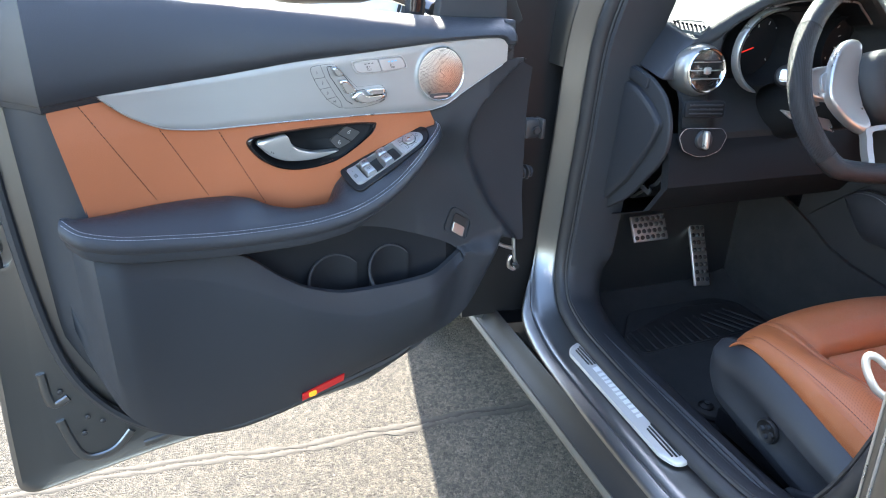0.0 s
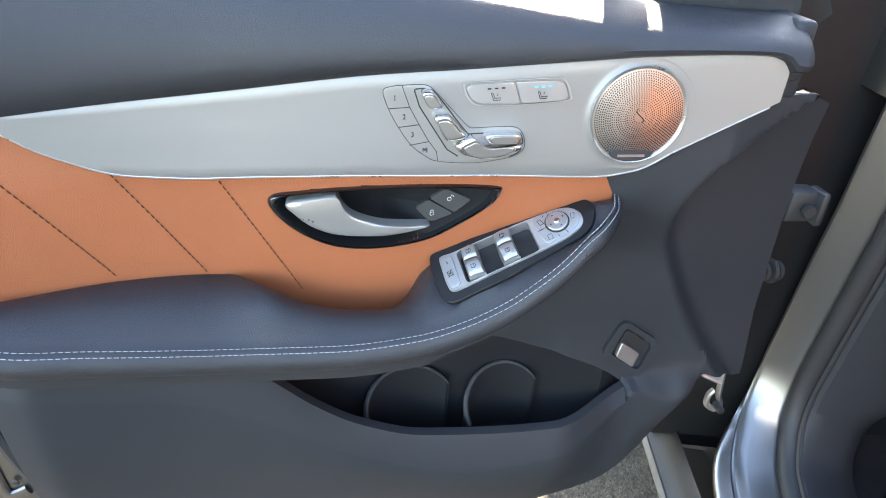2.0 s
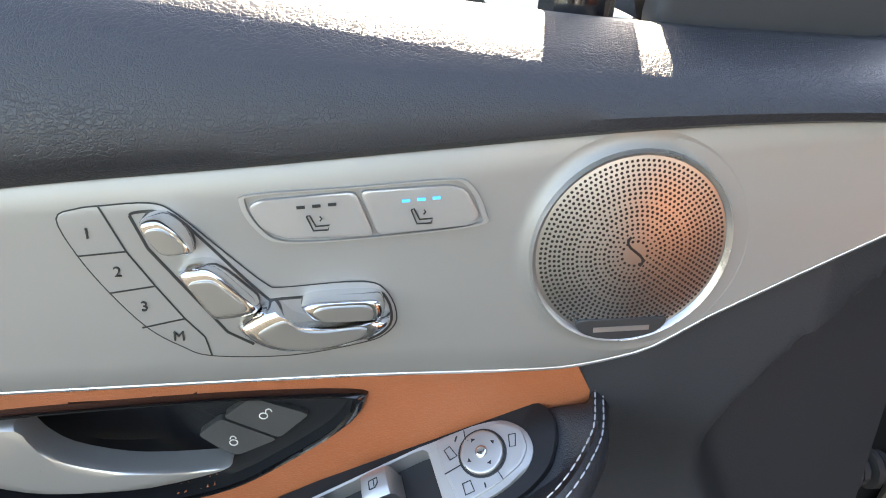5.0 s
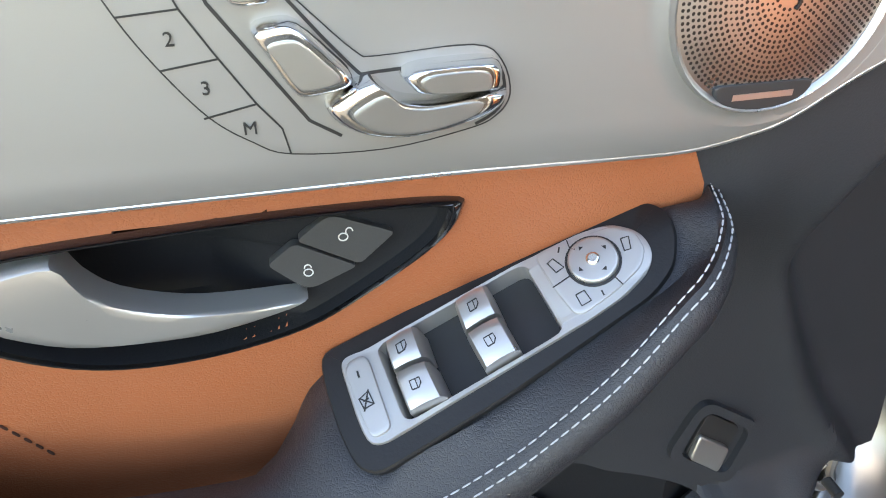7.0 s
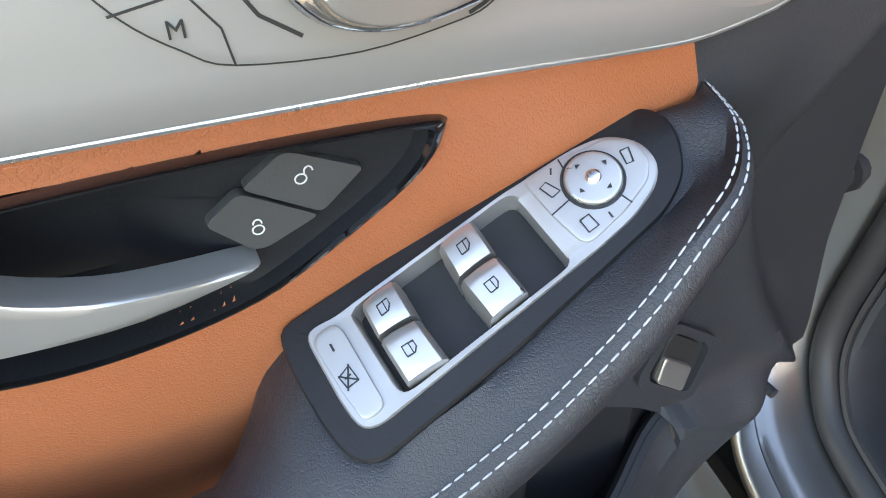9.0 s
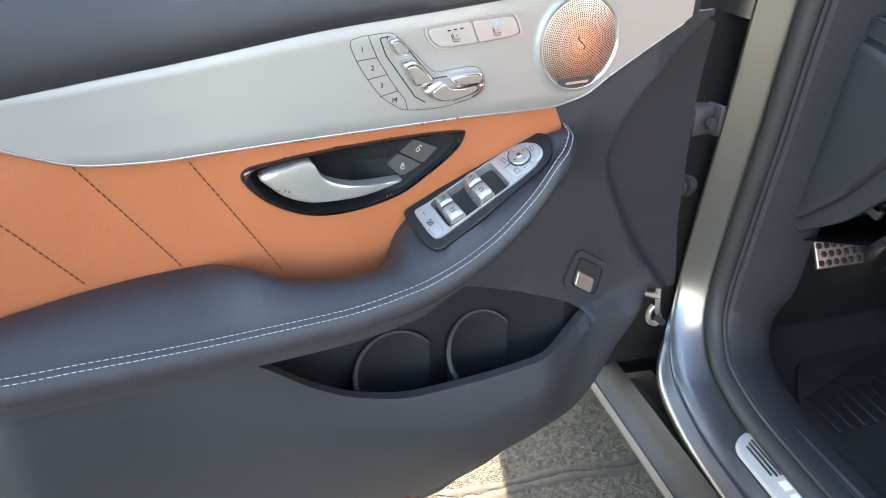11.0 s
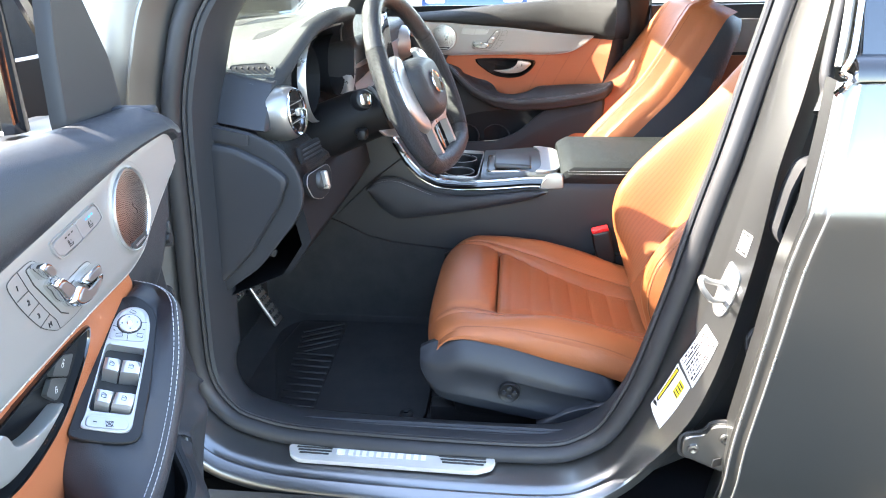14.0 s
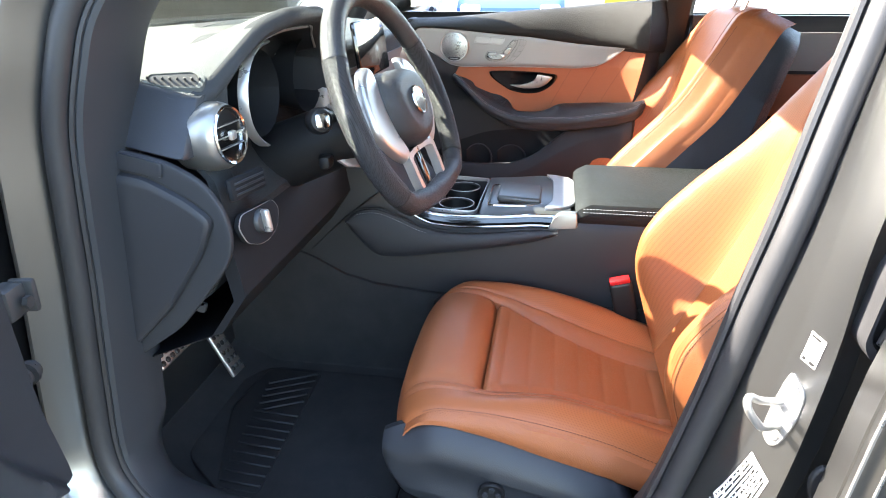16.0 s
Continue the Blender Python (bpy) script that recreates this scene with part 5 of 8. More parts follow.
sheet(bm, [[Vector((x, y, z)) for x, z in prof] for y in spread(-0.9, 1.46, 30)])
part("rocker_panel", bm, BLACK_PLASTIC, body, "black rocker step")
prof = [(0.567, 0.349), (0.563, 0.351), (0.559, 0.348), (0.556, 0.344), (0.557, 0.338), (0.575, 0.322), (0.62, 0.27), (1.0, 0.22)]
bm = bmesh.new()
sheet(bm, [[Vector((x, y, z)) for x, z in prof] for y in spread(-0.9, 1.46, 30)])
# the lip has a browner, paler tone than the black step
ROCKER = mat("rocker_lip_paint", (0.085, 0.072, 0.054), 0.55, metal=0.0, vary=0.1, vary_scale=5, rough_vary=0.08)
part("rocker_lip", bm, ROCKER, body, "brown-grey lower rocker lip")
# sill floor and inner side, closing the body under the cabin
bm = bmesh.new()
box(bm, 1.52, 0.0, 0.24, 1.62, 3.4, 0.15)
part("underbody", bm, BLACK_PLASTIC, body)
# front wing, bonnet, cowl
rows = []
for y in (1.405, 1.47, 1.7, 2.0, 2.3, 2.6, 2.8):
    pinch = 0.25 * max(0, (y - 2.2) / 0.6) ** 2
    rows.append([Vector((x + pinch * (1.52 - x), y, z)) for x, z in ((0.63, 0.33), (0.555, 0.365), (0.535, 0.60), (0.525, 0.85), (0.54, 0.98), (0.56, 1.05 - 0.06 * (y - 1.37)), (0.62, 1.09 - 0.08 * (y - 1.37)), (0.80, 1.115 - 0.09 * (y - 1.37)), (1.52, 1.15 - 0.1 * (y - 1.37)), (2.24, 1.115 - 0.09 * (y - 1.37)), (2.55, 0.95), (2.56, 0.6), (2.5, 0.2))])
bm = bmesh.new()
sheet(bm, rows, cap=True)
part("front_wing", bm, PAINT, body, "graphite bonnet and front wings")
# plain remainder of the body: far side, rear quarters and tail
SIDE = [(0.600, 0.30), (0.555, 0.52), (0.530, 0.66), (0.508, 0.80), (0.488, 0.93), (0.472, 0.985), (0.488, 1.06), (0.512, 1.122)]
part("far_side", shell([[Vector((3.04 - x, y, z)) for x, z in SIDE] for y in (1.405, 1.0, 0.5, 0.0, -0.5, -0.82)], (-0.012, 0, 0)), PAINT, body)
for s in (-1, 1):
    part("rear_quarter", shell([[Vector((1.52 + s * (1.52 - x - 0.22 * max(0, (-1.5 - y) / 0.6) ** 2), y, z)) for x, z in SIDE] for y in (-0.82, -1.1, -1.5, -1.85, -2.1)], (-s * 0.012, 0, 0)), PAINT, body)
part("tail_panel", shell([[Vector((x, -2.10 - 0.06 * math.cos((x - 1.52) * 1.5), z)) for z in (0.30, 0.6, 0.9, 1.12)] for x in spread(0.74, 2.30, 8)], (0, 0.012, 0)), PAINT, body)
part("tail_glass", shell([[Vector((x, y, z)) for y, z in ((-2.12, 1.12), (-1.85, 1.30), (-1.52, 1.46))] for x in spread(0.85, 2.19, 6)], (0, 0.012, -0.006)), GLASS_DARK, body)
for x, s in ((0.69, -1), (2.35, 1)):
    for y in (2.12, -1.18):
        m = pose(x, y, 0.345, 0, 90, 0)
        w = part("wheel", lathe([(0.23, -0.11), (0.325, -0.11), (0.345, -0.07), (0.345, 0.07), (0.325, 0.11), (0.23, 0.11)], 32, m), TYRE, body, "road wheel")
        part("rim", lathe([(0.23, s * 0.095), (0.232, -s * 0.08), (0.06, s * 0.03), (0.001, s * 0.03)], 28, m), SATIN, w)
# added black box that stands for the shade in the hinge gap
bm = bmesh.new()
box(bm, 0.655, 1.385, 0.775, 0.30, 0.03, 0.77)
part("dark_gap_backing", bm, BLACK_PLASTIC, body)
# roof with its rails
rows = []
for y, z in ((0.80, 1.555), (0.6, 1.59), (0.2, 1.615), (-0.4, 1.61), (-1.0, 1.57), (-1.5, 1.48)):
    rows.append([Vector((x, y, z + dz)) for x, dz in ((0.90, -0.06), (0.93, -0.02), (1.02, 0.01), (1.25, 0.03), (1.52, 0.035), (1.79, 0.03), (2.02, 0.01), (2.11, -0.02), (2.14, -0.06))])
part("roof", shell(rows, (0, 0, -0.04)), PAINT, body)
rows = [[p + Vector((0, 0, -0.045)) for p in r] for r in rows]
HEADLINER = mat("headliner_fabric", (0.30, 0.29, 0.27), 0.9, vary=0.05, vary_scale=20, grain=0.4, grain_scale=700)
part("headliner", shell(rows, (0, 0, -0.01)), HEADLINER, body)
part("windscreen_pillar", tube(smooth_line([(2.22, 1.33, 1.10), (2.18, 1.20, 1.28), (2.13, 1.02, 1.43), (2.10, 0.80, 1.545)], 6), 0.045, 12, flat=0.7), DARK_PLASTIC, body)
# painted root of the near windscreen pillar, above the hinges
rows = []
for p, n in [(ring[i], outs[i]) for i in list(range(-34, 0)) + list(range(0, 21))]:
    if p.z > 1.0:
        q = p + n * 0.036 - Vector((0.046, 0, 0))
        rows.append([q, q + n * 0.010 - Vector((0.004, 0, 0)), q + n * 0.045 - Vector((0.012, 0, 0)), q + n * 0.085 - Vector((0.004, 0, 0)), q + n * 0.105 + Vector((0.03, 0, 0)), q + n * 0.10 + Vector((0.09, 0, 0))])
part("pillar_root", shell(rows, (0.012, 0, 0)), PAINT, body, "painted root of the windscreen pillar")
for s in (-1, 1):
    line = smooth_line([(1.52 + s * 0.59, 0.80, 1.545), (1.52 + s * 0.60, 0.3, 1.59), (1.52 + s * 0.60, -0.6, 1.575), (1.52 + s * 0.62, -1.4, 1.46), (1.52 + s * 0.70, -1.75, 1.15)], 6)
    part("roof_rail", tube(line, 0.045, 10), PAINT, body)
part("windscreen_header", tube(smooth_line([(0.94, 0.84, 1.53), (1.52, 0.90, 1.565), (2.10, 0.84, 1.53)], 6), 0.055, 10, flat=0.5), PAINT, body)
# far pillars, dark trimmed inside
part("far_pillar", tube([(2.24, 0.33, 0.62), (2.24, 0.31, 1.0), (2.19, 0.29, 1.25), (2.12, 0.27, 1.54)], 0.05, 8, flat=0.7), BLACK_PLASTIC, body)
part("far_rear_pillar", tube([(2.26, -1.2, 0.8), (2.24, -1.2, 1.1), (2.12, -1.2, 1.5)], 0.09, 8), BLACK_PLASTIC, body)
plate = part("striker_plate", puck(round_poly([(0.862, 0.52), (0.858, 0.66), (0.846, 0.82), (0.815, 0.84), (0.782, 0.76), (0.776, 0.64), (0.790, 0.50), (0.825, 0.47)], 3), lambda a, b, h: pillar_face(a, b, h), 0.003, 0.92), BUTTON_SILVER, body, "pale painted striker plate")
part("striker_loop", tube(smooth_line([pillar_face(0.828, 0.56), (0.604, 0.428, 0.842), (0.592, 0.442, 0.853), (0.586, 0.447, 0.852), (0.584, 0.444, 0.842), (0.586, 0.434, 0.828), (0.594, 0.424, 0.817), pillar_face(0.802, 0.66)], 5), 0.0042, 10), SATIN, plate, "bare metal striker loop")
for z, w in ((0.850, 0.66), (0.790, 0.66)):
    part("striker_bolt", lathe([(0.001, 0), (0.006, 0), (0.0055, 0.002), (0.003, 0.0022), (0.001, 0.0012)], 16, Matrix.Translation(pillar_face(z, w, 0.0025)) @ (pillar_face(z, w, 1.0) - pillar_face(z, w)).to_track_quat("Z", "Y").to_matrix().to_4x4()), SATIN, plate)


def on_pillar(a, b, h):
    """a is the height, b runs over the pillar's face."""
    return pillar_face(a, b, h + 0.0012)


def label(name, pts, text):
    n = 8
    c = [Vector(p) for p in pts]
    bm_ = bmesh.new()
    sheet(bm_, [[on_pillar(*c[0].lerp(c[1], u / n).lerp(c[3].lerp(c[2], u / n), v / n), 0) for u in range(n + 1)] for v in range(n + 1)])
    return tagged(part(name, bm_, WHITE, None), text, "label")


def cell(bm_, c, u0, u1, v0, v1, h):
    """A printed field on a sticker: u along its long side, v across."""
    p, q, r, s_ = (Vector(k) for k in c)
    pt = lambda u, v: p.lerp(q, v).lerp(s_.lerp(r, v), u)
    sheet(bm_, [[on_pillar(*pt(u0 + (u1 - u0) * i / 6, v), h) for i in range(7)] for v in (v0, v1)])


TYRE_TAG = [(0.574, 0.26), (0.549, 0.675), (0.641, 0.725), (0.669, 0.36)]
tyre_label = label("tyre_label", TYRE_TAG, "white and yellow tyre pressure sticker on the pillar")
bm = bmesh.new()
cell(bm, TYRE_TAG, 0.20, 0.97, 0.06, 0.22, 0.0006)
part("printed_bar", bm, INK_AND_SHADE, tyre_label, smooth=False)
bm = bmesh.new()
cell(bm, TYRE_TAG, 0.24, 0.94, 0.10, 0.18, 0.0010)
cell(bm, TYRE_TAG, 0.60, 0.90, 0.46, 0.80, 0.0006)
part("yellow_field", bm, YELLOW, tyre_label, smooth=False)
bm = bmesh.new()
for k in range(4):
    cell(bm, TYRE_TAG, 0.62 + 0.07 * k, 0.65 + 0.07 * k, 0.50, 0.76, 0.0010)
part("printed_mark", bm, INK_AND_SHADE, tyre_label, smooth=False)
bm = bmesh.new()
bmesh.ops.create_circle(bm, cap_ends=True, segments=16, radius=0.006, matrix=Matrix.Translation(on_pillar(0.582, 0.34, 0.0010)) @ (pillar_face(0.58, 0.3, 1) - pillar_face(0.58, 0.3)).to_track_quat("Z", "Y").to_matrix().to_4x4())
part("printed_disc", bm, INK_AND_SHADE, tyre_label, smooth=False)
DATA_TAG = [(0.676, 0.37), (0.642, 0.765), (0.734, 0.85), (0.756, 0.52)]
plate_label = label("vehicle_label", DATA_TAG, "white printed vehicle data sticker on the pillar")
bm = bmesh.new()
random.seed(4)
for k in range(8):
    v, u = 0.05 + 0.115 * k, 0.06
    if k in (2, 7):
        cell(bm, DATA_TAG, 0.10, 0.92, v, v + 0.05, 0.0006)
        continue
    while u < 0.88:
        w = random.uniform(0.015, 0.07) if k in (0, 4, 5) else random.uniform(0.05, 0.2)
        cell(bm, DATA_TAG, u, min(u + w, 0.94), v, v + random.uniform(0.035, 0.07), 0.0006)
        u += w + random.uniform(0.015, 0.06)
part("printed_bar", bm, INK_AND_SHADE, plate_label, smooth=False)
SMALL_TAG = [(0.914, 0.585), (0.910, 0.83), (0.878, 0.80), (0.882, 0.56)]
square = label("small_label", SMALL_TAG, "small white square sticker on the pillar")
bm = bmesh.new()
cell(bm, SMALL_TAG, 0.06, 0.14, 0.10, 0.75, 0.0006)
cell(bm, SMALL_TAG, 0.84, 0.95, 0.08, 0.30, 0.0006)
cell(bm, SMALL_TAG, 0.84, 0.95, 0.55, 0.90, 0.0006)
part("printed_bar", bm, INK_AND_SHADE, square, smooth=False)

# sill plate with ribs and a bar in place of its lettering
def on_sill(a, b, h):
    """a along the car, b across (outwards positive)."""
    return Vector((0.686 - b + 0.02 * (a - 0.93), a, 0.4265 - 0.15 * b + h))


PLATE = mat("brushed_plate", (0.56, 0.55, 0.53), 0.42, metal=0.45, vary=0.06, vary_scale=20, grain=0.1, grain_scale=300, rough_vary=0.06, stretch=(12, 1, 1))
plate = thing("sill_plate", "polished metal sill plate with ribs and raised lettering", "sill plate")
o = corner_poly([(1.127, 0.004), (1.118, 0.026), (1.10, 0.036), (0.768, 0.036), (0.738, 0.024), (0.732, 0.004), (0.745, -0.006), (1.115, -0.006)], 0.008, 3)
part("plate", puck(o, on_sill, 0.008, 0.985, 0.5), PLATE, plate, "brushed metal plate")
for side in ((1.04, 1.112), (0.75, 0.842)):
    for k in range(4):
        part("rib", tube([on_sill(side[0] + (0.004 if k == 3 else 0), 0.001 + 0.0065 * k, 0.0088), on_sill(side[1] - 0.004 * k, 0.001 + 0.0065 * k, 0.0088)], 0.0018, 6), INK_AND_SHADE, plate, "dark groove rib")
bm = bmesh.new()
x = 1.03
random.seed(7)
for w in (0.020, 0.011, 0.009, 0.010, 0.011, 0.011, 0.010, 0.010, 0.013, 0.011, 0.011, 0.011):
    stroke(bm, [(x, 0.014), (x - w * 0.8, 0.014)], on_sill, 0.0115, 0.0096, 0.001)
    x -= w + 0.003
part("lettering_bar", bm, WHITE, plate, "row of plain bars in place of the lettering")

# inner sill scuff strip between seal and carpet
rows = []
for y in spread(0.56, 1.17, 20):
    rows.append([Vector((x, y, z)) for x, z in ((0.716, 0.452), (0.722, 0.4565), (0.727, 0.4535), (0.732, 0.4575), (0.737, 0.4545), (0.742, 0.458), (0.748, 0.454), (0.758, 0.446), (0.782, 0.40), (0.80, 0.33))])
bm = bmesh.new()
sheet(bm, rows)
tagged(part("inner_sill_trim", bm, DARK_PLASTIC), "ribbed dark plastic trim along the inner sill", "sill trim")

# ---- near rear door, closed ----
rear = thing("rear_door", "closed graphite rear door with tinted glass", "car door")
skin_x = curve_through([(0.38, 0.606), (0.40, 0.600), (0.52, 0.555), (0.66, 0.530), (0.80, 0.508), (0.93, 0.488), (0.975, 0.479), (0.988, 0.477), (1.0, 0.479), (1.06, 0.490), (1.135, 0.513)])
lead_y = curve_through([(0.38, 0.362), (0.50, 0.369), (0.60, 0.375), (0.70, 0.373), (0.80, 0.371), (0.90, 0.369), (1.0, 0.361), (1.1, 0.348), (1.14, 0.342)])
levels = spread(0.38, 0.95, 16)[:-1] + [0.95, 0.970, 0.980, 0.986, 0.992, 1.0, 1.02, 1.05, 1.08, 1.11, 1.135]
rows = []
for z in levels:
    x, y = skin_x(z), lead_y(z)
    rows.append([Vector((a, b, z)) for a, b in ((x + 0.05, y - 0.004), (x + 0.016, y - 0.001), (x + 0.011, y), (x + 0.0085, y - 0.0025), (x + 0.0080, y - 0.006), (x + 0.0060, y - 0.0105), (x + 0.0025, y - 0.0135), (x + 0.0005, y - 0.0165), (x, y - 0.022), (x - 0.001, y - 0.05), (x - 0.003, 0.20), (x - 0.004, 0.0), (x - 0.003, -0.4), (x, -0.8))])
part("door_skin", shell(rows, (0.014, 0, 0)), PAINT, rear, "graphite outer skin with a sharp crease")
# added satin tubes imitate the sun's glint on the painted door edge
for back_, r in ((0.0, 0.0020), (0.0145, 0.0017)):
    part("edge_glint", tube([Vector((skin_x(z) + (0.0105 if back_ == 0 else 0.001), lead_y(z) - back_, z)) for z in levels[1:]], r, 6), SATIN, rear, "sun glint on the door edge, added as a satin tube")
rows = [[Vector((x, y + 0.0, z)) for x, z in ((0.53, 1.165), (0.56, 1.25), (0.62, 1.38), (0.72, 1.49))] for y in (0.325, 0.1, -0.3, -0.75)]
part("window", shell(rows, (0.006, 0, 0)), GLASS_DARK, rear, "dark tinted window glass")
rows = [[Vector((x, y, z)) for x, z in ((0.514, 1.136), (0.508, 1.139), (0.509, 1.150), (0.515, 1.160), (0.53, 1.166))] for y in (0.335, 0.1, -0.3, -0.8)]
part("belt_strip", shell(rows, (0.01, 0, 0)), GLOSS_BLACK, rear, "black belt strip below the window")
part("window_bead", tube(smooth_line([(0.525, 0.346, 1.122), (0.518, 0.341, 1.133), (0.522, 0.337, 1.142), (0.522, 0.346, 1.148), (0.527, 0.338, 1.165), (0.545, 0.332, 1.21), (0.60, 0.317, 1.33), (0.70, 0.29, 1.49)], 5), 0.0045, 8), CHROME, rear, "bright bead at the window edge")
part("frame_strip", tube(smooth_line([(0.545, 0.341, 1.150), (0.565, 0.334, 1.21), (0.62, 0.320, 1.33), (0.72, 0.295, 1.49)], 5), 0.0050, 8), SATIN, rear, "pale inner strip of the window frame")
part("frame_seal", tube(smooth_line([(0.575, 0.338, 1.09), (0.585, 0.330, 1.112), (0.590, 0.333, 1.135), (0.598, 0.330, 1.17), (0.615, 0.322, 1.237), (0.66, 0.306, 1.34), (0.75, 0.28, 1.49)], 5), 0.0085, 10), RUBBER, rear, "black rubber seal of the window frame")
# upper hinge in its oblong rubber recess, lower hinge, grommet
o = corner_poly([(0.360, 0.925), (0.350, 0.908), (0.334, 0.905), (0.322, 0.925), (0.314, 1.015), (0.324, 1.030), (0.342, 1.022), (0.352, 0.99)], 0.009, 4)
hx = lambda a, b, h: Vector((0.592 - h, a, b))
cover = part("hinge_recess", ring_outline(o, hx, 0.20, -0.02, 0.012), RUBBER, rear, "black oblong rubber round the upper hinge")
# recess shade is painted as a black floor
part("recess_floor", puck([(0.337 + (a - 0.337) * 0.82, 0.967 + (b - 0.967) * 0.86) for a, b in o], lambda a, b, h: hx(a, b, h - 0.016), 0.006, 0.97, steps=1), INK_AND_SHADE, cover)
part("hinge_arm", tube([hx(0.343, 0.925, 0.006), hx(0.338, 0.96, 0.010), hx(0.330, 1.01, 0.008)], 0.0042, 8), SATIN, cover, "satin steel hinge arm")
part("hinge_pin", lathe([(0.001, 0), (0.007, 0), (0.007, 0.014), (0.005, 0.017), (0.001, 0.017)], 16, Matrix.Translation(hx(0.333, 0.922, -0.002)) @ pose(0, 0, 0, 0, -90, 0)), SATIN, cover)
part("hinge_block", soft_box(0, 0, 0, 0.012, 0.014, 0.026, 0.003, 2, Matrix.Translation(hx(0.332, 0.968, 0.002)) @ pose(0, 0, 0, 8, 0, 0)), DARK_STEEL, cover)
lower = corner_poly([(0.432, 0.556), (0.430, 0.527), (0.424, 0.519), (0.345, 0.507), (0.345, 0.600), (0.372, 0.600), (0.392, 0.588), (0.398, 0.568), (0.420, 0.565)], 0.010, 4)
lx = lambda a, b, h: Vector((0.617 - h - 0.55 * max(0, 0.40 - a), a, b))
part("hinge_gasket", puck([(0.388 + (a - 0.388) * 1.10, 0.553 + (b - 0.553) * 1.12) for a, b in lower], lx, 0.003, 0.96, steps=1), RUBBER, rear)
hinge = part("lower_hinge", puck(lower, lambda a, b, h: lx(a, b, h + 0.002), 0.010, 0.90, 0.6, steps=3), PAINT, rear, "painted rear door hinge with bolts")
for y, z in ((0.414, 0.541), (0.372, 0.576)):
    part("hinge_bolt", lathe([(0.001, 0), (0.0095, 0), (0.0090, 0.004), (0.0055, 0.005), (0.001, 0.003)], 14, Matrix.Translation(lx(y, z, 0.012)) @ pose(0, 0, 0, 0, -90, 0)), PAINT, hinge)
part("hinge_label", soft_box(0, 0, 0, 0.002, 0.040, 0.016, 0.0008, 1, Matrix.Translation(lx(0.372, 0.532, 0.0125)) @ pose(0, 0, 0, 6, 0, 29)), INK_AND_SHADE, hinge)
part("grommet", puck(round_poly([(0.352, 0.765), (0.362, 0.748), (0.358, 0.722), (0.348, 0.714), (0.338, 0.73), (0.340, 0.755)], 3), lambda a, b, h: Vector((0.612 - h, a, b)), 0.006, 0.8, 0.8), RUBBER, rear, "rubber grommet in the door gap")

# ---- cabin floor ----
rows = []
for y in (1.75, 1.62, 1.55, 1.48, 1.40, 1.30, 1.15, 0.95, 0.75, 0.4, -0.3, -1.2):
    z = 0.33 if y < 1.36 else 0.33 + 1.1 * (y - 1.36)
    rows.append([Vector((x, y, z + dz)) for x, dz in ((0.80, 0.03), (0.84, 0.005), (0.95, 0.0), (1.1, 0), (1.25, 0.0), (1.34, 0.02), (1.40, 0.10), (1.52, 0.14), (1.64, 0.10), (1.70, 0.0), (1.9, 0), (2.18, 0.0), (2.21, 0.05))])
bm = bmesh.new()
sheet(bm, rows)
tagged(part("carpet", bm, CARPET), "black carpet of the car floor", "carpet", kind="structure")
bm = bmesh.new()
box(bm, 1.52, 1.72, 0.78, 1.4, 0.03, 0.95)
tagged(part("bulkhead", bm, CARPET), "dark lining behind the dashboard", "wall", kind="structure")

# floor mat with a ribbed heel pad
floor_mat = thing("floor_mat", "black carpet floor mat with a ribbed heel pad", "floor mat")
o = corner_poly([(0.885, 1.22), (0.875, 0.93), (0.90, 0.895), (1.28, 0.895), (1.315, 0.95), (1.315, 1.30), (1.24, 1.36), (0.98, 1.34)], 0.03, 4)
part("mat_body", puck(o, lambda a, b, h: Vector((a, b, 0.338 + h)), 0.010, 0.985), CARPET, floor_mat, "black carpet mat")
heel = corner_poly([(0.90, 1.235), (0.895, 1.15), (1.30, 1.165), (1.30, 1.30), (1.14, 1.32)], 0.012, 3)
pad = part("heel_pad", puck(heel, lambda a, b, h: Vector((a, b, 0.347 + h)), 0.003, 0.995), MAT_RUBBER, floor_mat, "ribbed rubber heel pad")
for k in range(14):
    x = 0.915 + 0.027 * k
    part("pad_rib", soft_box(0, 0, 0, 0.009, 0.085 + 0.0025 * k, 0.005, 0.002, 1, pose(x, 1.195 + 0.0022 * k, 0.352, 0, 0, -4 if k < 9 else 28)), MAT_RUBBER, pad)
stud = part("mat_fixing", lathe([(0.001, 0), (0.016, 0), (0.016, 0.006), (0.010, 0.010), (0.001, 0.010)], 20, pose(0.906, 0.938, 0.345)), BLACK_PLASTIC, floor_mat)
part("stud_cap", lathe([(0.001, 0), (0.006, 0), (0.006, 0.003), (0.001, 0.004)], 12, pose(0.906, 0.938, 0.355)), DARK_PLASTIC, stud)


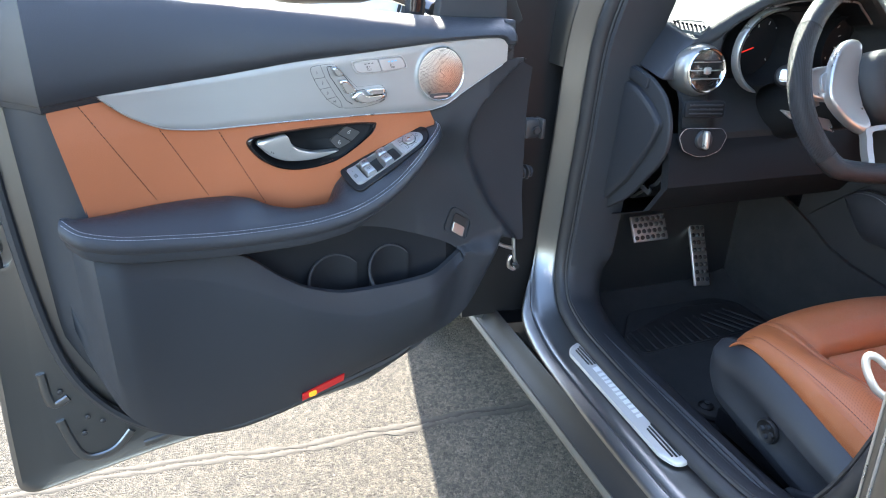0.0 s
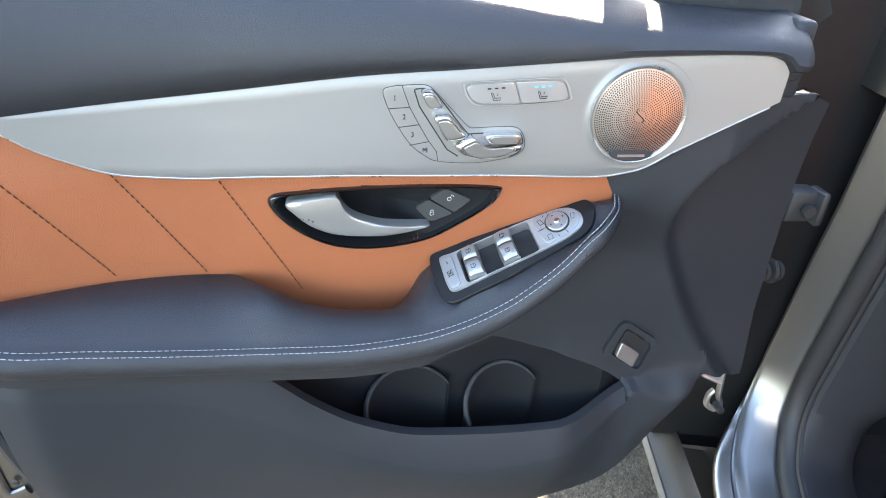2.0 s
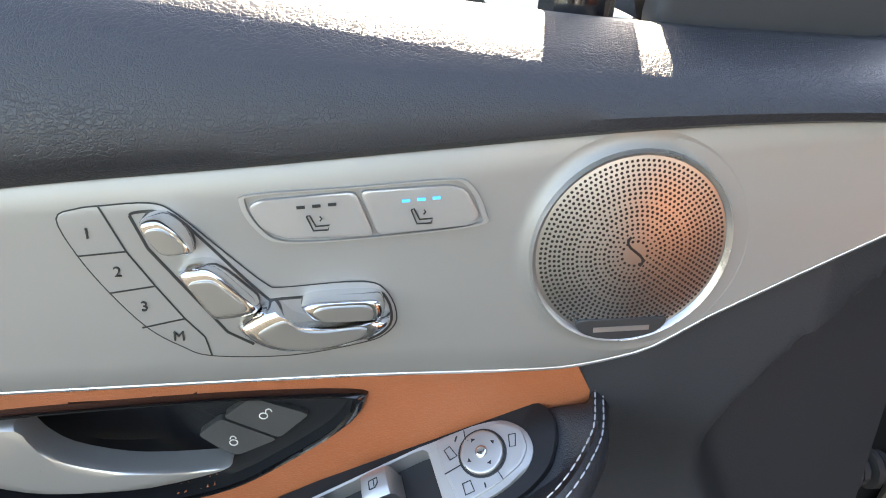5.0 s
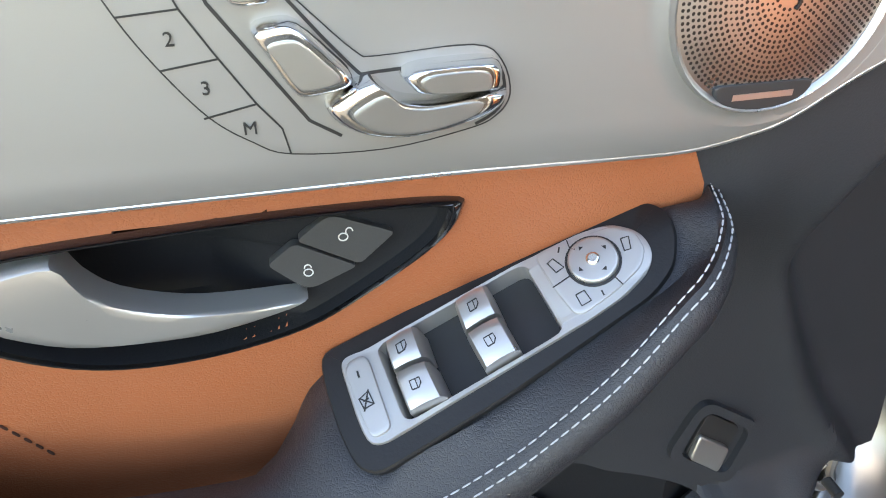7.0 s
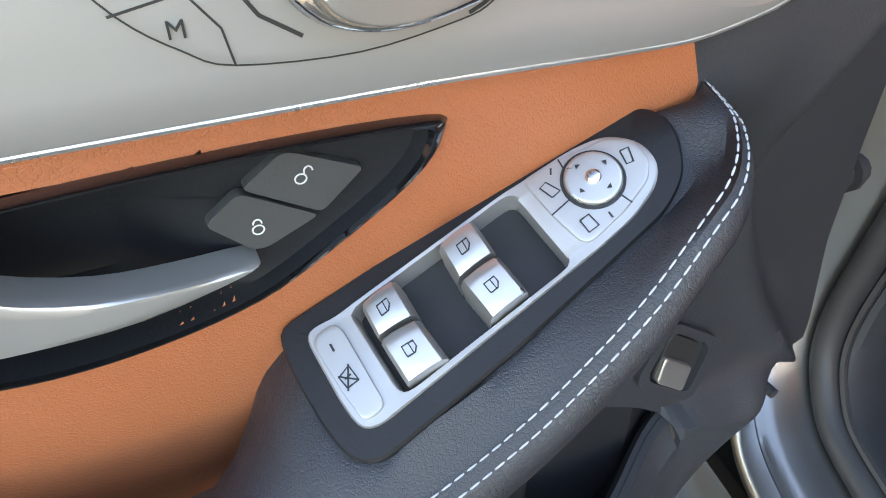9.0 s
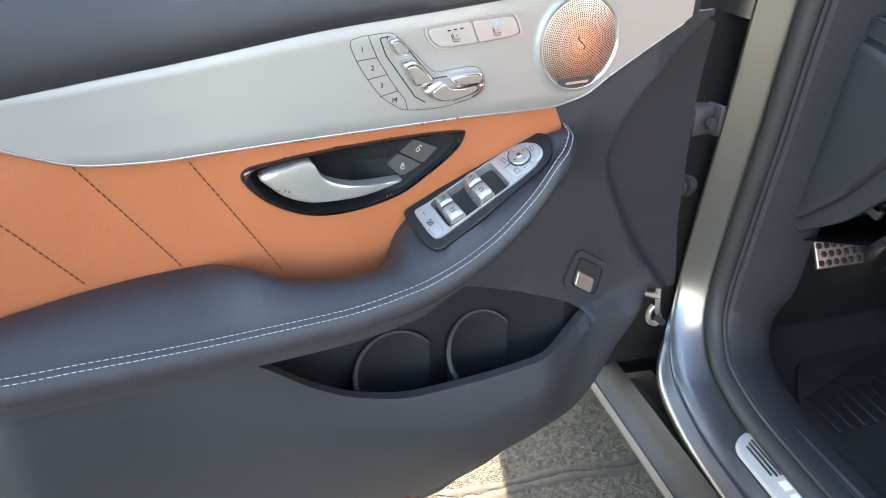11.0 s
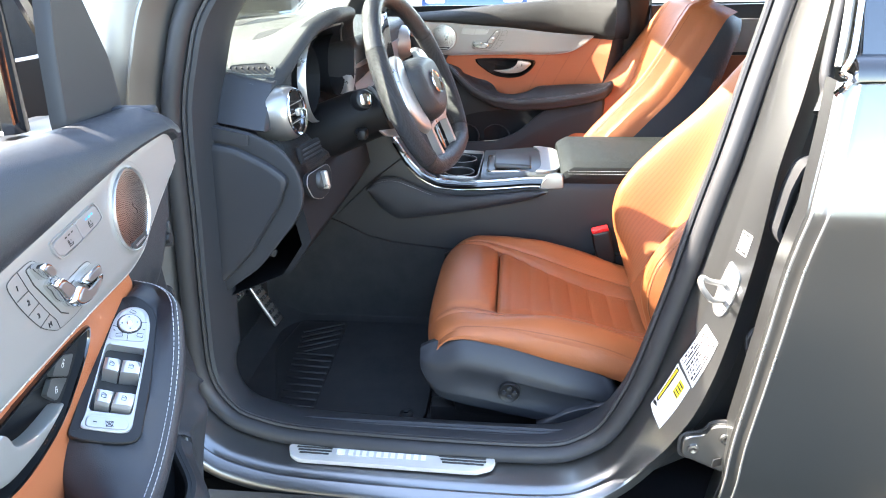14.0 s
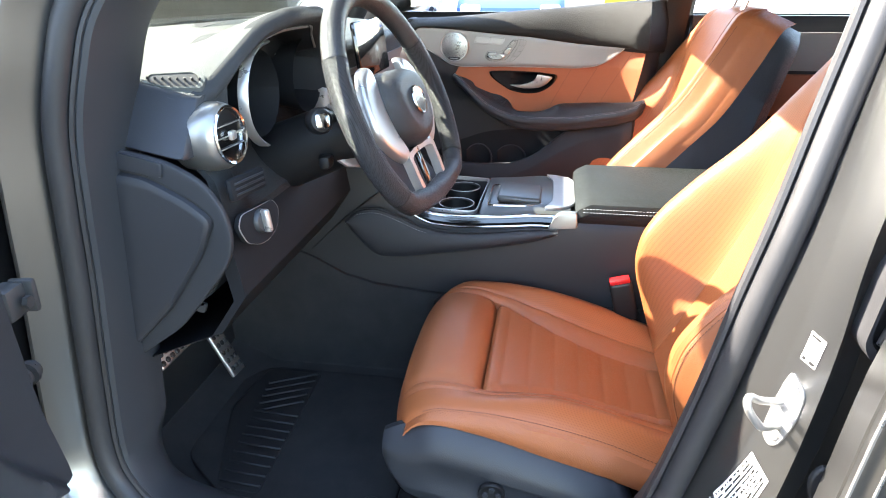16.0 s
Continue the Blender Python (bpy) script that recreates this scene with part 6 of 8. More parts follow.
# ---- pedals ----
def pedal(name, text, width, height, m, cols, rows_, arm_to):
    t = thing(name, text, "pedal", m)
    pad = part("pad", soft_box(0, 0, 0, width, 0.010, height, 0.004, 3), STEEL, t, "bare steel pedal face")
    for i in range(cols):
        for j in range(rows_):
            x = (i + 0.5 - cols / 2) * width / cols * 0.92
            z = (j + 0.5 - rows_ / 2) * height / rows_ * 0.92
            part("rubber_stud", lathe([(0.0005, 0), (0.0058, 0), (0.0058, 0.002), (0.004, 0.0035), (0.0005, 0.0035)], 10, pose(x + (0.004 if j % 2 else -0.004) * (cols > 3), -0.005, z, 90)), RUBBER, pad)
    inv = m.inverted()
    part("pedal_arm", tube([Vector((0, 0.01, 0)), Vector((0, 0.04, 0.02)), inv @ Vector(arm_to)], 0.010, 8), BLACK_PLASTIC, t)
    return t


pedal("brake_pedal", "steel brake pedal with black rubber studs", 0.105, 0.070, pose(1.024, 1.372, 0.575, -32, 0, 0), 6, 4, (1.02, 1.58, 0.80))
pedal("accelerator_pedal", "tall steel accelerator pedal with rubber studs", 0.052, 0.200, pose(1.205, 1.375, 0.488, -30, 5, 0), 3, 9, (1.21, 1.50, 0.62))


# ---- dashboard ----
dash = thing("dashboard", "dark soft-touch dashboard with round silver vents", "dashboard")
edge_y = curve_through([(0.858, 1.150), (0.87, 1.147), (0.90, 1.130), (0.93, 1.114), (0.96, 1.102), (1.00, 1.087), (1.08, 1.062), (1.20, 1.062), (1.25, 1.080), (1.34, 1.100), (1.40, 1.106), (2.19, 1.110)])
edge_z = curve_through([(0.858, 1.076), (0.87, 1.083), (0.90, 1.103), (0.93, 1.128), (0.96, 1.150), (1.00, 1.174), (1.08, 1.192), (1.20, 1.190), (1.25, 1.172), (1.34, 1.125), (1.40, 1.108), (2.19, 1.10)])
crown = curve_through([(0.858, 1.116), (0.90, 1.124), (0.95, 1.130), (1.03, 1.137), (1.10, 1.140), (1.20, 1.142), (1.34, 1.140), (1.60, 1.135), (2.05, 1.125), (2.19, 1.105)])


def dash_z(x, y):
    """Height of the dash top: a hood over the instruments that falls away towards the windscreen."""
    ye = edge_y(x)
    t = smoothstep(ye, ye + 0.17, y)
    return edge_z(x) * (1 - t) + crown(x) * t + 0.004 * math.sin(math.pi * min(1, max(0, y - ye) / 0.1))


rows = []
for x in spread(0.858, 1.42, 44) + [1.5, 1.6, 1.85, 2.05, 2.15, 2.19]:
    ye, ze = edge_y(x), edge_z(x)
    inset = smoothstep(0.915, 0.950, x) * (1 - smoothstep(1.315, 1.345, x))
    deep = 1.150 + 0.070 * inset
    plain = 1 - inset
    prof = [(1.66, crown(x) - 0.012), (1.52, crown(x))] + [(y, dash_z(x, y)) for y in (1.42, 1.34, ye + 0.17, ye + 0.13, ye + 0.10, ye + 0.07, ye + 0.045, ye + 0.025)]
    prof += [(ye + 0.012, ze + 0.001), (ye + 0.004, ze - 0.003), (ye, ze - 0.009), (ye - 0.002 * plain, ze - 0.016), (ye + 0.006 * inset, ze - 0.024), (ye + 0.004 + 0.02 * inset, ze - 0.030), (deep * inset + (ye + 0.004) * plain, ze - 0.042), (deep * inset + (ye + 0.010) * plain, 1.00), (1.13 + 0.05 * inset, 0.965), (1.115, 0.90), (1.12, 0.84), (1.16, 0.78), (1.24, 0.72), (1.40, 0.70), (1.60, 0.70)]
    rows.append([Vector((x, y, z)) for y, z in prof])
# the top takes the paler sunlit colour, the face below the shaded one
part("dash_top", shell([r[:11] for r in rows], (0, 0.004, -0.010)), SUNLIT_DASH, dash, "grained soft dash top with an instrument hood")
part("dash_face", shell([r[10:] for r in rows], (0, 0.012, 0)), DASH_PLASTIC, dash, "dark dash face")


def on_end(a, b, h):
    return Vector((0.812 - h, a, b))


# side end of the dash towards the open door
side = corner_poly([(1.30, 1.028), (1.241, 1.021), (1.169, 1.006), (1.119, 0.979), (1.092, 0.939), (1.085, 0.900), (1.090, 0.872), (1.106, 0.842), (1.186, 0.747), (1.266, 0.690), (1.30, 0.68)], 0.02, 3)
part("end_panel", puck(side, on_end, 0.008, 0.975, 0.6), DARK_PLASTIC, dash, "dark end panel of the dash")
fuse = corner_poly([(1.264, 0.9935), (1.201, 0.984), (1.142, 0.954), (1.107, 0.926), (1.130, 0.874), (1.193, 0.782), (1.269, 0.706)], 0.014, 3)
cover = part("fuse_cover", puck(fuse, lambda a, b, h: on_end(a, b, h + 0.006), 0.013, 0.90, 0.9, steps=2), VALANCE, dash, "removable dark fuse box cover with a bevelled rim")
part("cover_joint", ring_outline([(1.19 + (a - 1.19) * 1.03, 0.86 + (b - 0.86) * 1.025) for a, b in fuse], lambda a, b, h: on_end(a, b, h + 0.0075), 0.028, 0, 0.0012), INK_AND_SHADE, cover)
strip = corner_poly([(1.275, 1.026), (1.172, 1.004), (1.174, 0.984), (1.275, 1.001)], 0.003, 2)
part("end_strip", puck(strip, lambda a, b, h: on_end(a, b, h + 0.007), 0.006, 0.96, 0.5, steps=2), VALANCE, dash, "narrow dark strip over the fuse cover")
rows = []
for v in spread(0, 1, 10):
    a, b = Vector((0.826, 1.31, 1.036)).lerp(Vector((0.857, 1.31, 1.117)), v), Vector((0.811, 1.152, 1.008)).lerp(Vector((0.860, 1.149, 1.077)), v)
    mid_ = a.lerp(b, 0.55) + Vector((-0.002, 0, 0))
    rows.append([a, a.lerp(b, 0.30), mid_, a.lerp(b, 0.80), a.lerp(b, 0.93), b + Vector((0.002, -0.004, 0.0)), b + Vector((0.008, -0.008, 0.001)), b + Vector((0.020, -0.009, 0.002)), b + Vector((0.045, -0.006, 0.003))])
top_ = rows[-1]
rows.append([p + Vector((0.003, 0, 0.004)) for p in top_])
rows.append([p + Vector((0.010, 0, 0.006)) for p in top_])
low_ = rows[0]
rows.insert(0, [p + Vector((0.003, 0, -0.003)) for p in low_])
rows.insert(0, [p + Vector((0.014, 0, -0.004)) for p in low_])
part("end_wedge", shell(rows, (0.006, 0.004, 0)), VALANCE, dash, "dark smooth wedge under the dash top")

# round side vent in a satin pod
aim = Matrix.Translation((0.883, 1.114, 1.027)) @ pose(0, 0, 0, 84, 0, -3) @ Matrix.Scale(0.88, 4)
pod = part("vent_pod", lathe([(0.052, -0.07), (0.057, -0.045), (0.0575, -0.025), (0.0545, -0.006), (0.050, 0.004), (0.0465, 0.006), (0.044, 0.002), (0.042, -0.02), (0.03, -0.03)], 40, aim), KNOB_FACE, dash, "satin silver vent pod")
part("vent_ring", lathe([(0.0475, 0.003), (0.0485, 0.008), (0.0465, 0.011), (0.0435, 0.009), (0.0425, 0.002)], 40, aim), CHROME, pod, "bright vent ring")
# black lining paints the shade inside the vent
part("vent_well", lathe([(0.043, 0.003), (0.042, -0.03), (0.001, -0.034)], 32, aim), INK_AND_SHADE, pod)
for k in (-0.018, 0.0, 0.018):
    part("vent_slat", soft_box(0, k, 0, 2 * math.sqrt(0.042**2 - k * k), 0.004, 0.012, 0.0015, 1, aim), BLACK_PLASTIC, pod)
    part("slat_edge", soft_box(0, k, 0.0065, 2 * math.sqrt(0.041**2 - k * k), 0.0022, 0.0015, 0.0005, 1, aim), SATIN, pod)
part("vent_knob", soft_box(0, 0, 0.010, 0.016, 0.016, 0.010, 0.004, 2, aim), SATIN, pod, "silver vent knob")

# defroster grille in the dash top
defrost = corner_poly([(0.866, 1.226), (0.884, 1.232), (0.906, 1.160), (0.899, 1.142), (0.882, 1.142), (0.869, 1.195)], 0.008, 3)
on_top = lambda a, b, h: Vector((a, b, dash_z(a, b) + h))
grille = part("defroster_frame", ring_outline(defrost, on_top, 0.20, -0.006, 0.0028), SUNLIT_DASH, dash, "side defroster grille")
# black plate under the fins stands for the shaded opening
part("defroster_well", puck([(0.886 + (a - 0.886) * 0.82, 1.186 + (b - 1.186) * 0.86) for a, b in defrost], on_top, 0.0012, 0.99, steps=1), INK_AND_SHADE, grille)
for k in range(8):
    a, b = 0.879 + 0.0024 * k, 1.222 - 0.0100 * k
    part("grille_fin", soft_box(0, 0, 0, 0.023, 0.0030, 0.004, 0.001, 1, Matrix.Translation(on_top(a, b, 0.0008)) @ pose(0, 0, 0, 0, 10, 32)), BLACK_PLASTIC, grille)

# slot above the light switch, and the rotary light switch
aim = Matrix.Translation((0.879, 1.082, 0.899)) @ pose(0, 0, 0, 82, 0, -10)
slot = part("slot_panel", soft_box(0, 0.058, -0.002, 0.085, 0.034, 0.012, 0.006, 2, aim), POCKET, dash, "black slotted panel")
for k in (-0.008, 0.0, 0.008):
    part("slot_bar", soft_box(0, 0.058 + k, 0.005, 0.070, 0.003, 0.004, 0.001, 1, aim), DARK_PLASTIC, slot)
panel = corner_poly([(-0.052, 0.006), (-0.040, 0.022), (0.040, 0.022), (0.052, 0.006), (0.040, -0.022), (0.012, -0.034), (-0.012, -0.034), (-0.040, -0.022)], 0.008, 3)
sw = part("light_switch_panel", puck(panel, lambda a, b, h: aim @ Vector((a, b, h - 0.002)), 0.010, 0.93), POCKET, dash, "headlight switch panel with a bright rim")
part("panel_rim", ring_outline(panel, lambda a, b, h: aim @ Vector((a, b, h + 0.004)), 0.045, 0, 0.003), BUTTON_SILVER, sw)
part("light_knob", lathe([(0.0185, 0.006), (0.0185, 0.009), (0.0165, 0.013), (0.015, 0.0145), (0.010, 0.015), (0.001, 0.015)], 32, aim), DARK_STEEL, sw, "satin rotary knob")
part("knob_grip", soft_box(0, 0, 0.018, 0.011, 0.036, 0.014, 0.0045, 3, aim), LEVER, sw, "silver grip of the knob")
part("bonnet_release", soft_box(0, 0, 0, 0.012, 0.05, 0.018, 0.005, 2, pose(0.845, 1.19, 0.768, 20, 0, 10)), DARK_PLASTIC, dash, "bonnet release lever")
part("release_edge", tube([(0.838, 1.165, 0.772), (0.838, 1.19, 0.776), (0.838, 1.215, 0.764)], 0.0025, 6), CHROME, dash)
# knee panel and steering column shroud
rows = []
for x in (0.822, 0.86, 0.92, 1.0, 1.15, 1.30, 1.36):
    rows.append([Vector((x, y, z)) for y, z in ((1.128, 0.90), (1.095, 0.86), (1.085, 0.80), (1.13, 0.735), (1.28, 0.67), (1.50, 0.65))])
# footwell shade is put into the panel's darker colour
part("knee_panel", shell(rows, (0, 0.02, -0.01)), POCKET, dash, "dark plastic knee panel")
HUB = Vector((1.133, 0.9135, 1.031))
wheel_m = Matrix.Translation(HUB) @ pose(0, 0, 0, 0, 0, -7.4) @ pose(0, 0, 0, 66.6, 0, 0)
# instrument cluster: a dark display under the hood, between two bright arcs
def on_cluster(a, b, h):
    return Vector((a, 1.212 - h - 0.30 * (b - 1.05), b))


face = round_poly([(0.985, 1.05), (0.995, 1.10), (1.03, 1.130), (1.10, 1.138), (1.22, 1.138), (1.29, 1.128), (1.325, 1.09), (1.33, 1.04), (1.30, 0.995), (1.15, 0.985), (1.02, 0.995)], 4)
binnacle = part("cluster_housing", puck([(1.157 + (a - 1.157) * 1.09, 1.062 + (b - 1.062) * 1.10) for a, b in face], on_cluster, 0.020, 0.97, steps=2), POCKET, dash, "black instrument housing")
part("cluster_glass", puck([(1.157 + (a - 1.157) * 0.93, 1.062 + (b - 1.062) * 0.90) for a, b in face], lambda a, b, h: on_cluster(a, b, h + 0.020), 0.003, 0.99, steps=1), POCKET, binnacle, "dark instrument display")
for s in (-1, 1):
    cx = 1.157 + s * 0.085
    for k in range(9):
        q = radians(215 - 32 * k)
        part("gauge_mark", stroke(bmesh.new(), [(cx + 0.043 * math.cos(q), 1.062 + 0.043 * math.sin(q)), (cx + 0.050 * math.cos(q), 1.062 + 0.050 * math.sin(q))], on_cluster, 0.0022, 0.0236), ICON, binnacle)
    q = radians(200)
    part("gauge_needle", stroke(bmesh.new(), [(cx + 0.012 * math.cos(q), 1.062 + 0.012 * math.sin(q)), (cx + 0.048 * math.cos(q), 1.062 + 0.048 * math.sin(q))], on_cluster, 0.0030, 0.0240), RED_NEEDLE, binnacle, "red gauge needle")
    # wide silver bezel, open towards the middle
    cxx = 1.157 + s * 0.112
    rows = []
    for k in spread(0, 1, 36):
        q = radians(84 + 168 * k)
        w = 0.25 + 0.75 * math.sin(math.pi * min(1, max(0.03, k * 0.97 + 0.02))) ** 0.55
        c_, s_ = math.cos(q) * -s, math.sin(q)
        rows.append([Vector((cxx + r * 1.12 * c_, y, 1.060 + r * s_)) for r, y in ((0.0855, 1.124), (0.0850, 1.112), (0.0830, 1.108), (0.0830 - 0.010 * w, 1.114), (0.0825 - 0.015 * w, 1.126), (0.0825 - 0.016 * w, 1.135))])
    bm = bmesh.new()
    sheet(bm, rows)
    part("bright_arc", bm, LEVER, binnacle, "wide silver bezel beside the instruments")
    bm = bmesh.new()
    sheet(bm, [[Vector((cxx + r * 1.12 * math.cos(q), y, 1.060 + r * math.sin(q))) for q in spread(0, 2 * math.pi, 40)] for r, y in ((0.070, 1.130), (0.064, 1.16), (0.060, 1.185))])
    part("gauge_tube", bm, POCKET, binnacle, "black gauge tube")
hood_line = [Vector((x, edge_y(x) + 0.030, edge_z(x) - 0.034)) for x in spread(1.00, 1.30, 24)]
part("hood_edge", tube(hood_line, 0.0022, 6), SATIN, binnacle, "thin bright edge under the hood")
rows = [[v, v + Vector((0, 0.06, -0.012)), v + Vector((0, 0.13, -0.035))] for v in hood_line]
part("hood_lining", shell(rows, (0, 0, 0.006)), BLACK_PLASTIC, binnacle, "black hood lining")
part("column_shroud", tube([HUB + Vector((0, 0.075, -0.045)), HUB + Vector((0, 0.14, -0.065)), HUB + Vector((0, 0.30, -0.13))], lambda t: 0.052 + 0.012 * t, 18), BLACK_PLASTIC, dash, "steering column shroud")

# centre screen area and passenger side trim
part("centre_screen", soft_box(0, 0, 0, 0.25, 0.012, 0.125, 0.006, 2, pose(1.58, 1.085, 1.085, -8, 0, 0)), GLOSS_BLACK, dash, "black centre display")
rows = [[Vector((x, 1.108 + 0.01 * math.sin(k), z)) for k, z in enumerate((0.965, 0.99, 1.02, 1.045))] for x in (1.38, 1.6, 1.85, 2.05, 2.17)]
part("dash_trim", shell(rows, (0, 0.02, 0)), ALUMINIUM, dash, "aluminium trim across the dash")
for x in (2.09,):
    aim = Matrix.Translation((x, 1.09, 1.03)) @ pose(0, 0, 0, 84, 0, 12)
    v = part("far_vent_pod", lathe([(0.058, -0.06), (0.055, -0.006), (0.048, 0.006), (0.043, 0.0), (0.041, -0.02), (0.001, -0.03)], 32, aim), BUTTON_SILVER, dash, "satin silver vent pod")
    part("vent_ring", lathe([(0.047, 0.003), (0.048, 0.009), (0.044, 0.009), (0.042, 0.0)], 32, aim), CHROME, v)
    for k in (-0.015, 0.0, 0.015):
        part("vent_slat", soft_box(0, k, 0, 0.075, 0.004, 0.012, 0.0015, 1, aim), BLACK_PLASTIC, v)

# ---- column stalks ----
stalk = thing("turn_signal_stalk", "black stalk with a silver end button", "stalk")
p0 = HUB + Vector((-0.06, 0.10, -0.01))
tip = Vector((0.985, 1.012, 1.030))
part("stalk_arm", tube([p0, p0.lerp(tip, 0.5) + Vector((0, 0.01, 0)), tip], lambda t: 0.010 + 0.006 * t, 12), BLACK_PLASTIC, stalk)
part("stalk_knob", lathe([(0.012, -0.012), (0.020, -0.006), (0.021, 0.010), (0.017, 0.018), (0.010, 0.020), (0.001, 0.020)], 24, Matrix.Translation(tip) @ pose(0, 0, 0, 78, 0, -50)), BLACK_PLASTIC, stalk)
part("stalk_button", soft_box(0, 0, 0.020, 0.022, 0.022, 0.006, 0.004, 2, Matrix.Translation(tip) @ pose(0, 0, 0, 78, 0, -50)), CHROME, stalk, "silver end button")
stalk2 = thing("column_adjust_stalk", "short black steering column adjuster", "stalk")
q0 = Vector((1.06, 1.03, 0.945))
part("stalk_arm", tube([q0 + Vector((0.05, 0.03, 0.0)), q0], 0.009, 10), BLACK_PLASTIC, stalk2)
part("stalk_knob", soft_box(0, 0, 0, 0.03, 0.02, 0.022, 0.006, 2, Matrix.Translation(q0)), BLACK_PLASTIC, stalk2)

# ---- steering wheel (local: x right, y up in the rim plane, z to the driver) ----
wheel = thing("steering_wheel", "black leather steering wheel with a flat bottom and silver spokes", "steering wheel", wheel_m)
R = 0.1955
rim = []
for k in range(72):
    q = 2 * math.pi * k / 72
    x, y = R * math.cos(q), R * math.sin(q)
    if y < -0.147:
        y = -0.147 - (abs(y) - 0.147) * 0.30
    rim.append((x, y, 0.0))


def rim_part(name, a, b, r, material, text):
    pts = [Vector(rim[k % 72]) for k in range(a, b + 1)]
    part(name, tube(pts, r, 14, up=(0, 0, 1)), material, wheel, text)


PERF = mat("perforated_leather", (0.034, 0.034, 0.036), 0.42, vary=0.1, vary_scale=8, grain=1.0, grain_scale=650, grain_kind="VORONOI")
perforate(PERF, 300, (0.006, 0.006, 0.006))
WHEEL_LEATHER = mat("wheel_leather", (0.022, 0.022, 0.024), 0.36, vary=0.1, vary_scale=9, grain=0.4, grain_scale=700, grain_kind="VORONOI", rough_vary=0.05)
rim_part("rim_top", 6, 30, 0.0190, WHEEL_LEATHER, "smooth leather upper rim")
rim_part("rim_grip", 30, 44, 0.0198, PERF, "perforated leather grip")
rim_part("rim_bottom", 44, 64, 0.0190, WHEEL_LEATHER, "smooth leather lower rim")
rim_part("rim_grip", 64, 78, 0.0198, PERF, "perforated leather grip")
for k in (6, 30, 44, 64):
    p, n = Vector(rim[k]), Vector(rim[k]).normalized()
    part("rim_seam", lathe([(0.0194, -0.0010), (0.0202, -0.0010), (0.0202, 0.0010), (0.0194, 0.0010)], 20, Matrix.Translation(p) @ Vector((-n.y, n.x, 0)).to_track_quat("Z", "Y").to_matrix().to_4x4()), INK_AND_SHADE, wheel)
pad = round_poly([(a * 1.20, b * 0.98) for a, b in [(-0.066, 0.030), (-0.050, 0.055), (0.0, 0.064), (0.050, 0.055), (0.066, 0.030), (0.062, -0.020), (0.040, -0.062), (0.0, -0.078), (-0.040, -0.062), (-0.062, -0.020)]], 4)
hub = part("airbag_cover", puck(pad, lambda a, b, h: Vector((a, b, h - 0.016)), 0.050, 0.66, 0.85, steps=8), WHEEL_LEATHER, wheel, "round dark airbag cover")
part("emblem_ring", lathe([(0.024, 0), (0.0255, 0.003), (0.024, 0.0055), (0.0225, 0.004)], 32, Matrix.Translation((0, -0.002, 0.0335))), CHROME, hub, "plain chrome ring emblem")
part("emblem_disc", lathe([(0.001, 0), (0.0225, 0), (0.0225, 0.002), (0.001, 0.0025)], 32, Matrix.Translation((0, -0.002, 0.0335))), GLOSS_BLACK, hub)
for s in (-1, 1):
    o = round_poly([(s * 0.055, 0.038), (s * 0.10, 0.036), (s * 0.160, 0.030), (s * 0.166, 0.0), (s * 0.160, -0.022), (s * 0.10, -0.030), (s * 0.058, -0.040)], 3)
    sp = part("spoke", puck(o, lambda a, b, h: Vector((a, b, h - 0.024)), 0.016, 0.9, 0.6), SATIN, wheel, "satin silver spoke with keys")
    o = round_poly([(s * 0.080, 0.026), (s * 0.140, 0.020), (s * 0.146, 0.0), (s * 0.138, -0.014), (s * 0.082, -0.018)], 3)
    kp = part("key_pad", puck(o, lambda a, b, h: Vector((a, b, h - 0.009)), 0.005, 0.93), BUTTON_SILVER, sp)
    for a, b in ((0.095, 0.012), (0.112, 0.010), (0.128, 0.008), (0.095, -0.006), (0.128, -0.006)):
        part("wheel_key", soft_box(s * a, b, -0.003, 0.013, 0.011, 0.004, 0.0015, 1), DARK_PLASTIC, kp)
    part("paddle", tube(smooth_line([(s * 0.150, 0.046, -0.050), (s * 0.141, 0.034, -0.047), (s * 0.128, 0.0, -0.046), (s * 0.120, -0.030, -0.048)], 5), lambda t: 0.004 + 0.003 * t, 8, flat=0.6, up=(0, 0, 1)), SATIN, wheel, "silver shift paddle")
    o = round_poly([(s * 0.066, 0.074), (s * 0.098, 0.076), (s * 0.122, 0.050), (s * 0.136, 0.012), (s * 0.137, -0.028), (s * 0.106, -0.066), (s * 0.070, -0.088), (s * 0.052, -0.080), (s * 0.070, -0.040), (s * 0.078, 0.010)], 4)
    part("spoke_bow", puck(o, lambda a, b, h: Vector((a, b, h - 0.010)), 0.016, 0.86, 0.9, steps=4), SATIN, wheel, "polished bow beside the airbag cover")
o = round_poly([(-0.056, -0.076), (0.056, -0.076), (0.066, -0.100), (0.064, -0.135), (0.052, -0.160), (-0.052, -0.160), (-0.064, -0.135), (-0.066, -0.100)], 4)
low_spoke = part("lower_spoke", ring_outline(o, lambda a, b, h: Vector((a, b, h)), 0.20, -0.010, 0.006), SATIN, wheel, "polished open lower spoke")
part("spoke_rib", soft_box(0, -0.118, -0.006, 0.022, 0.075, 0.006, 0.002, 2), GLOSS_BLACK, low_spoke, "gloss black inlay of the lower spoke")
part("column_tab", puck(corner_poly([(-0.195, -0.034), (-0.092, -0.054), (-0.082, -0.078), (-0.176, -0.050)], 0.003), lambda a, b, h: Vector((a, b, h - 0.052)), 0.004, 0.95), SATIN, wheel, "silver lower shift tab")
part("wheel_back", lathe([(0.001, -0.07), (0.055, -0.07), (0.068, -0.04), (0.062, -0.012), (0.001, -0.012)], 28), BLACK_PLASTIC, wheel)

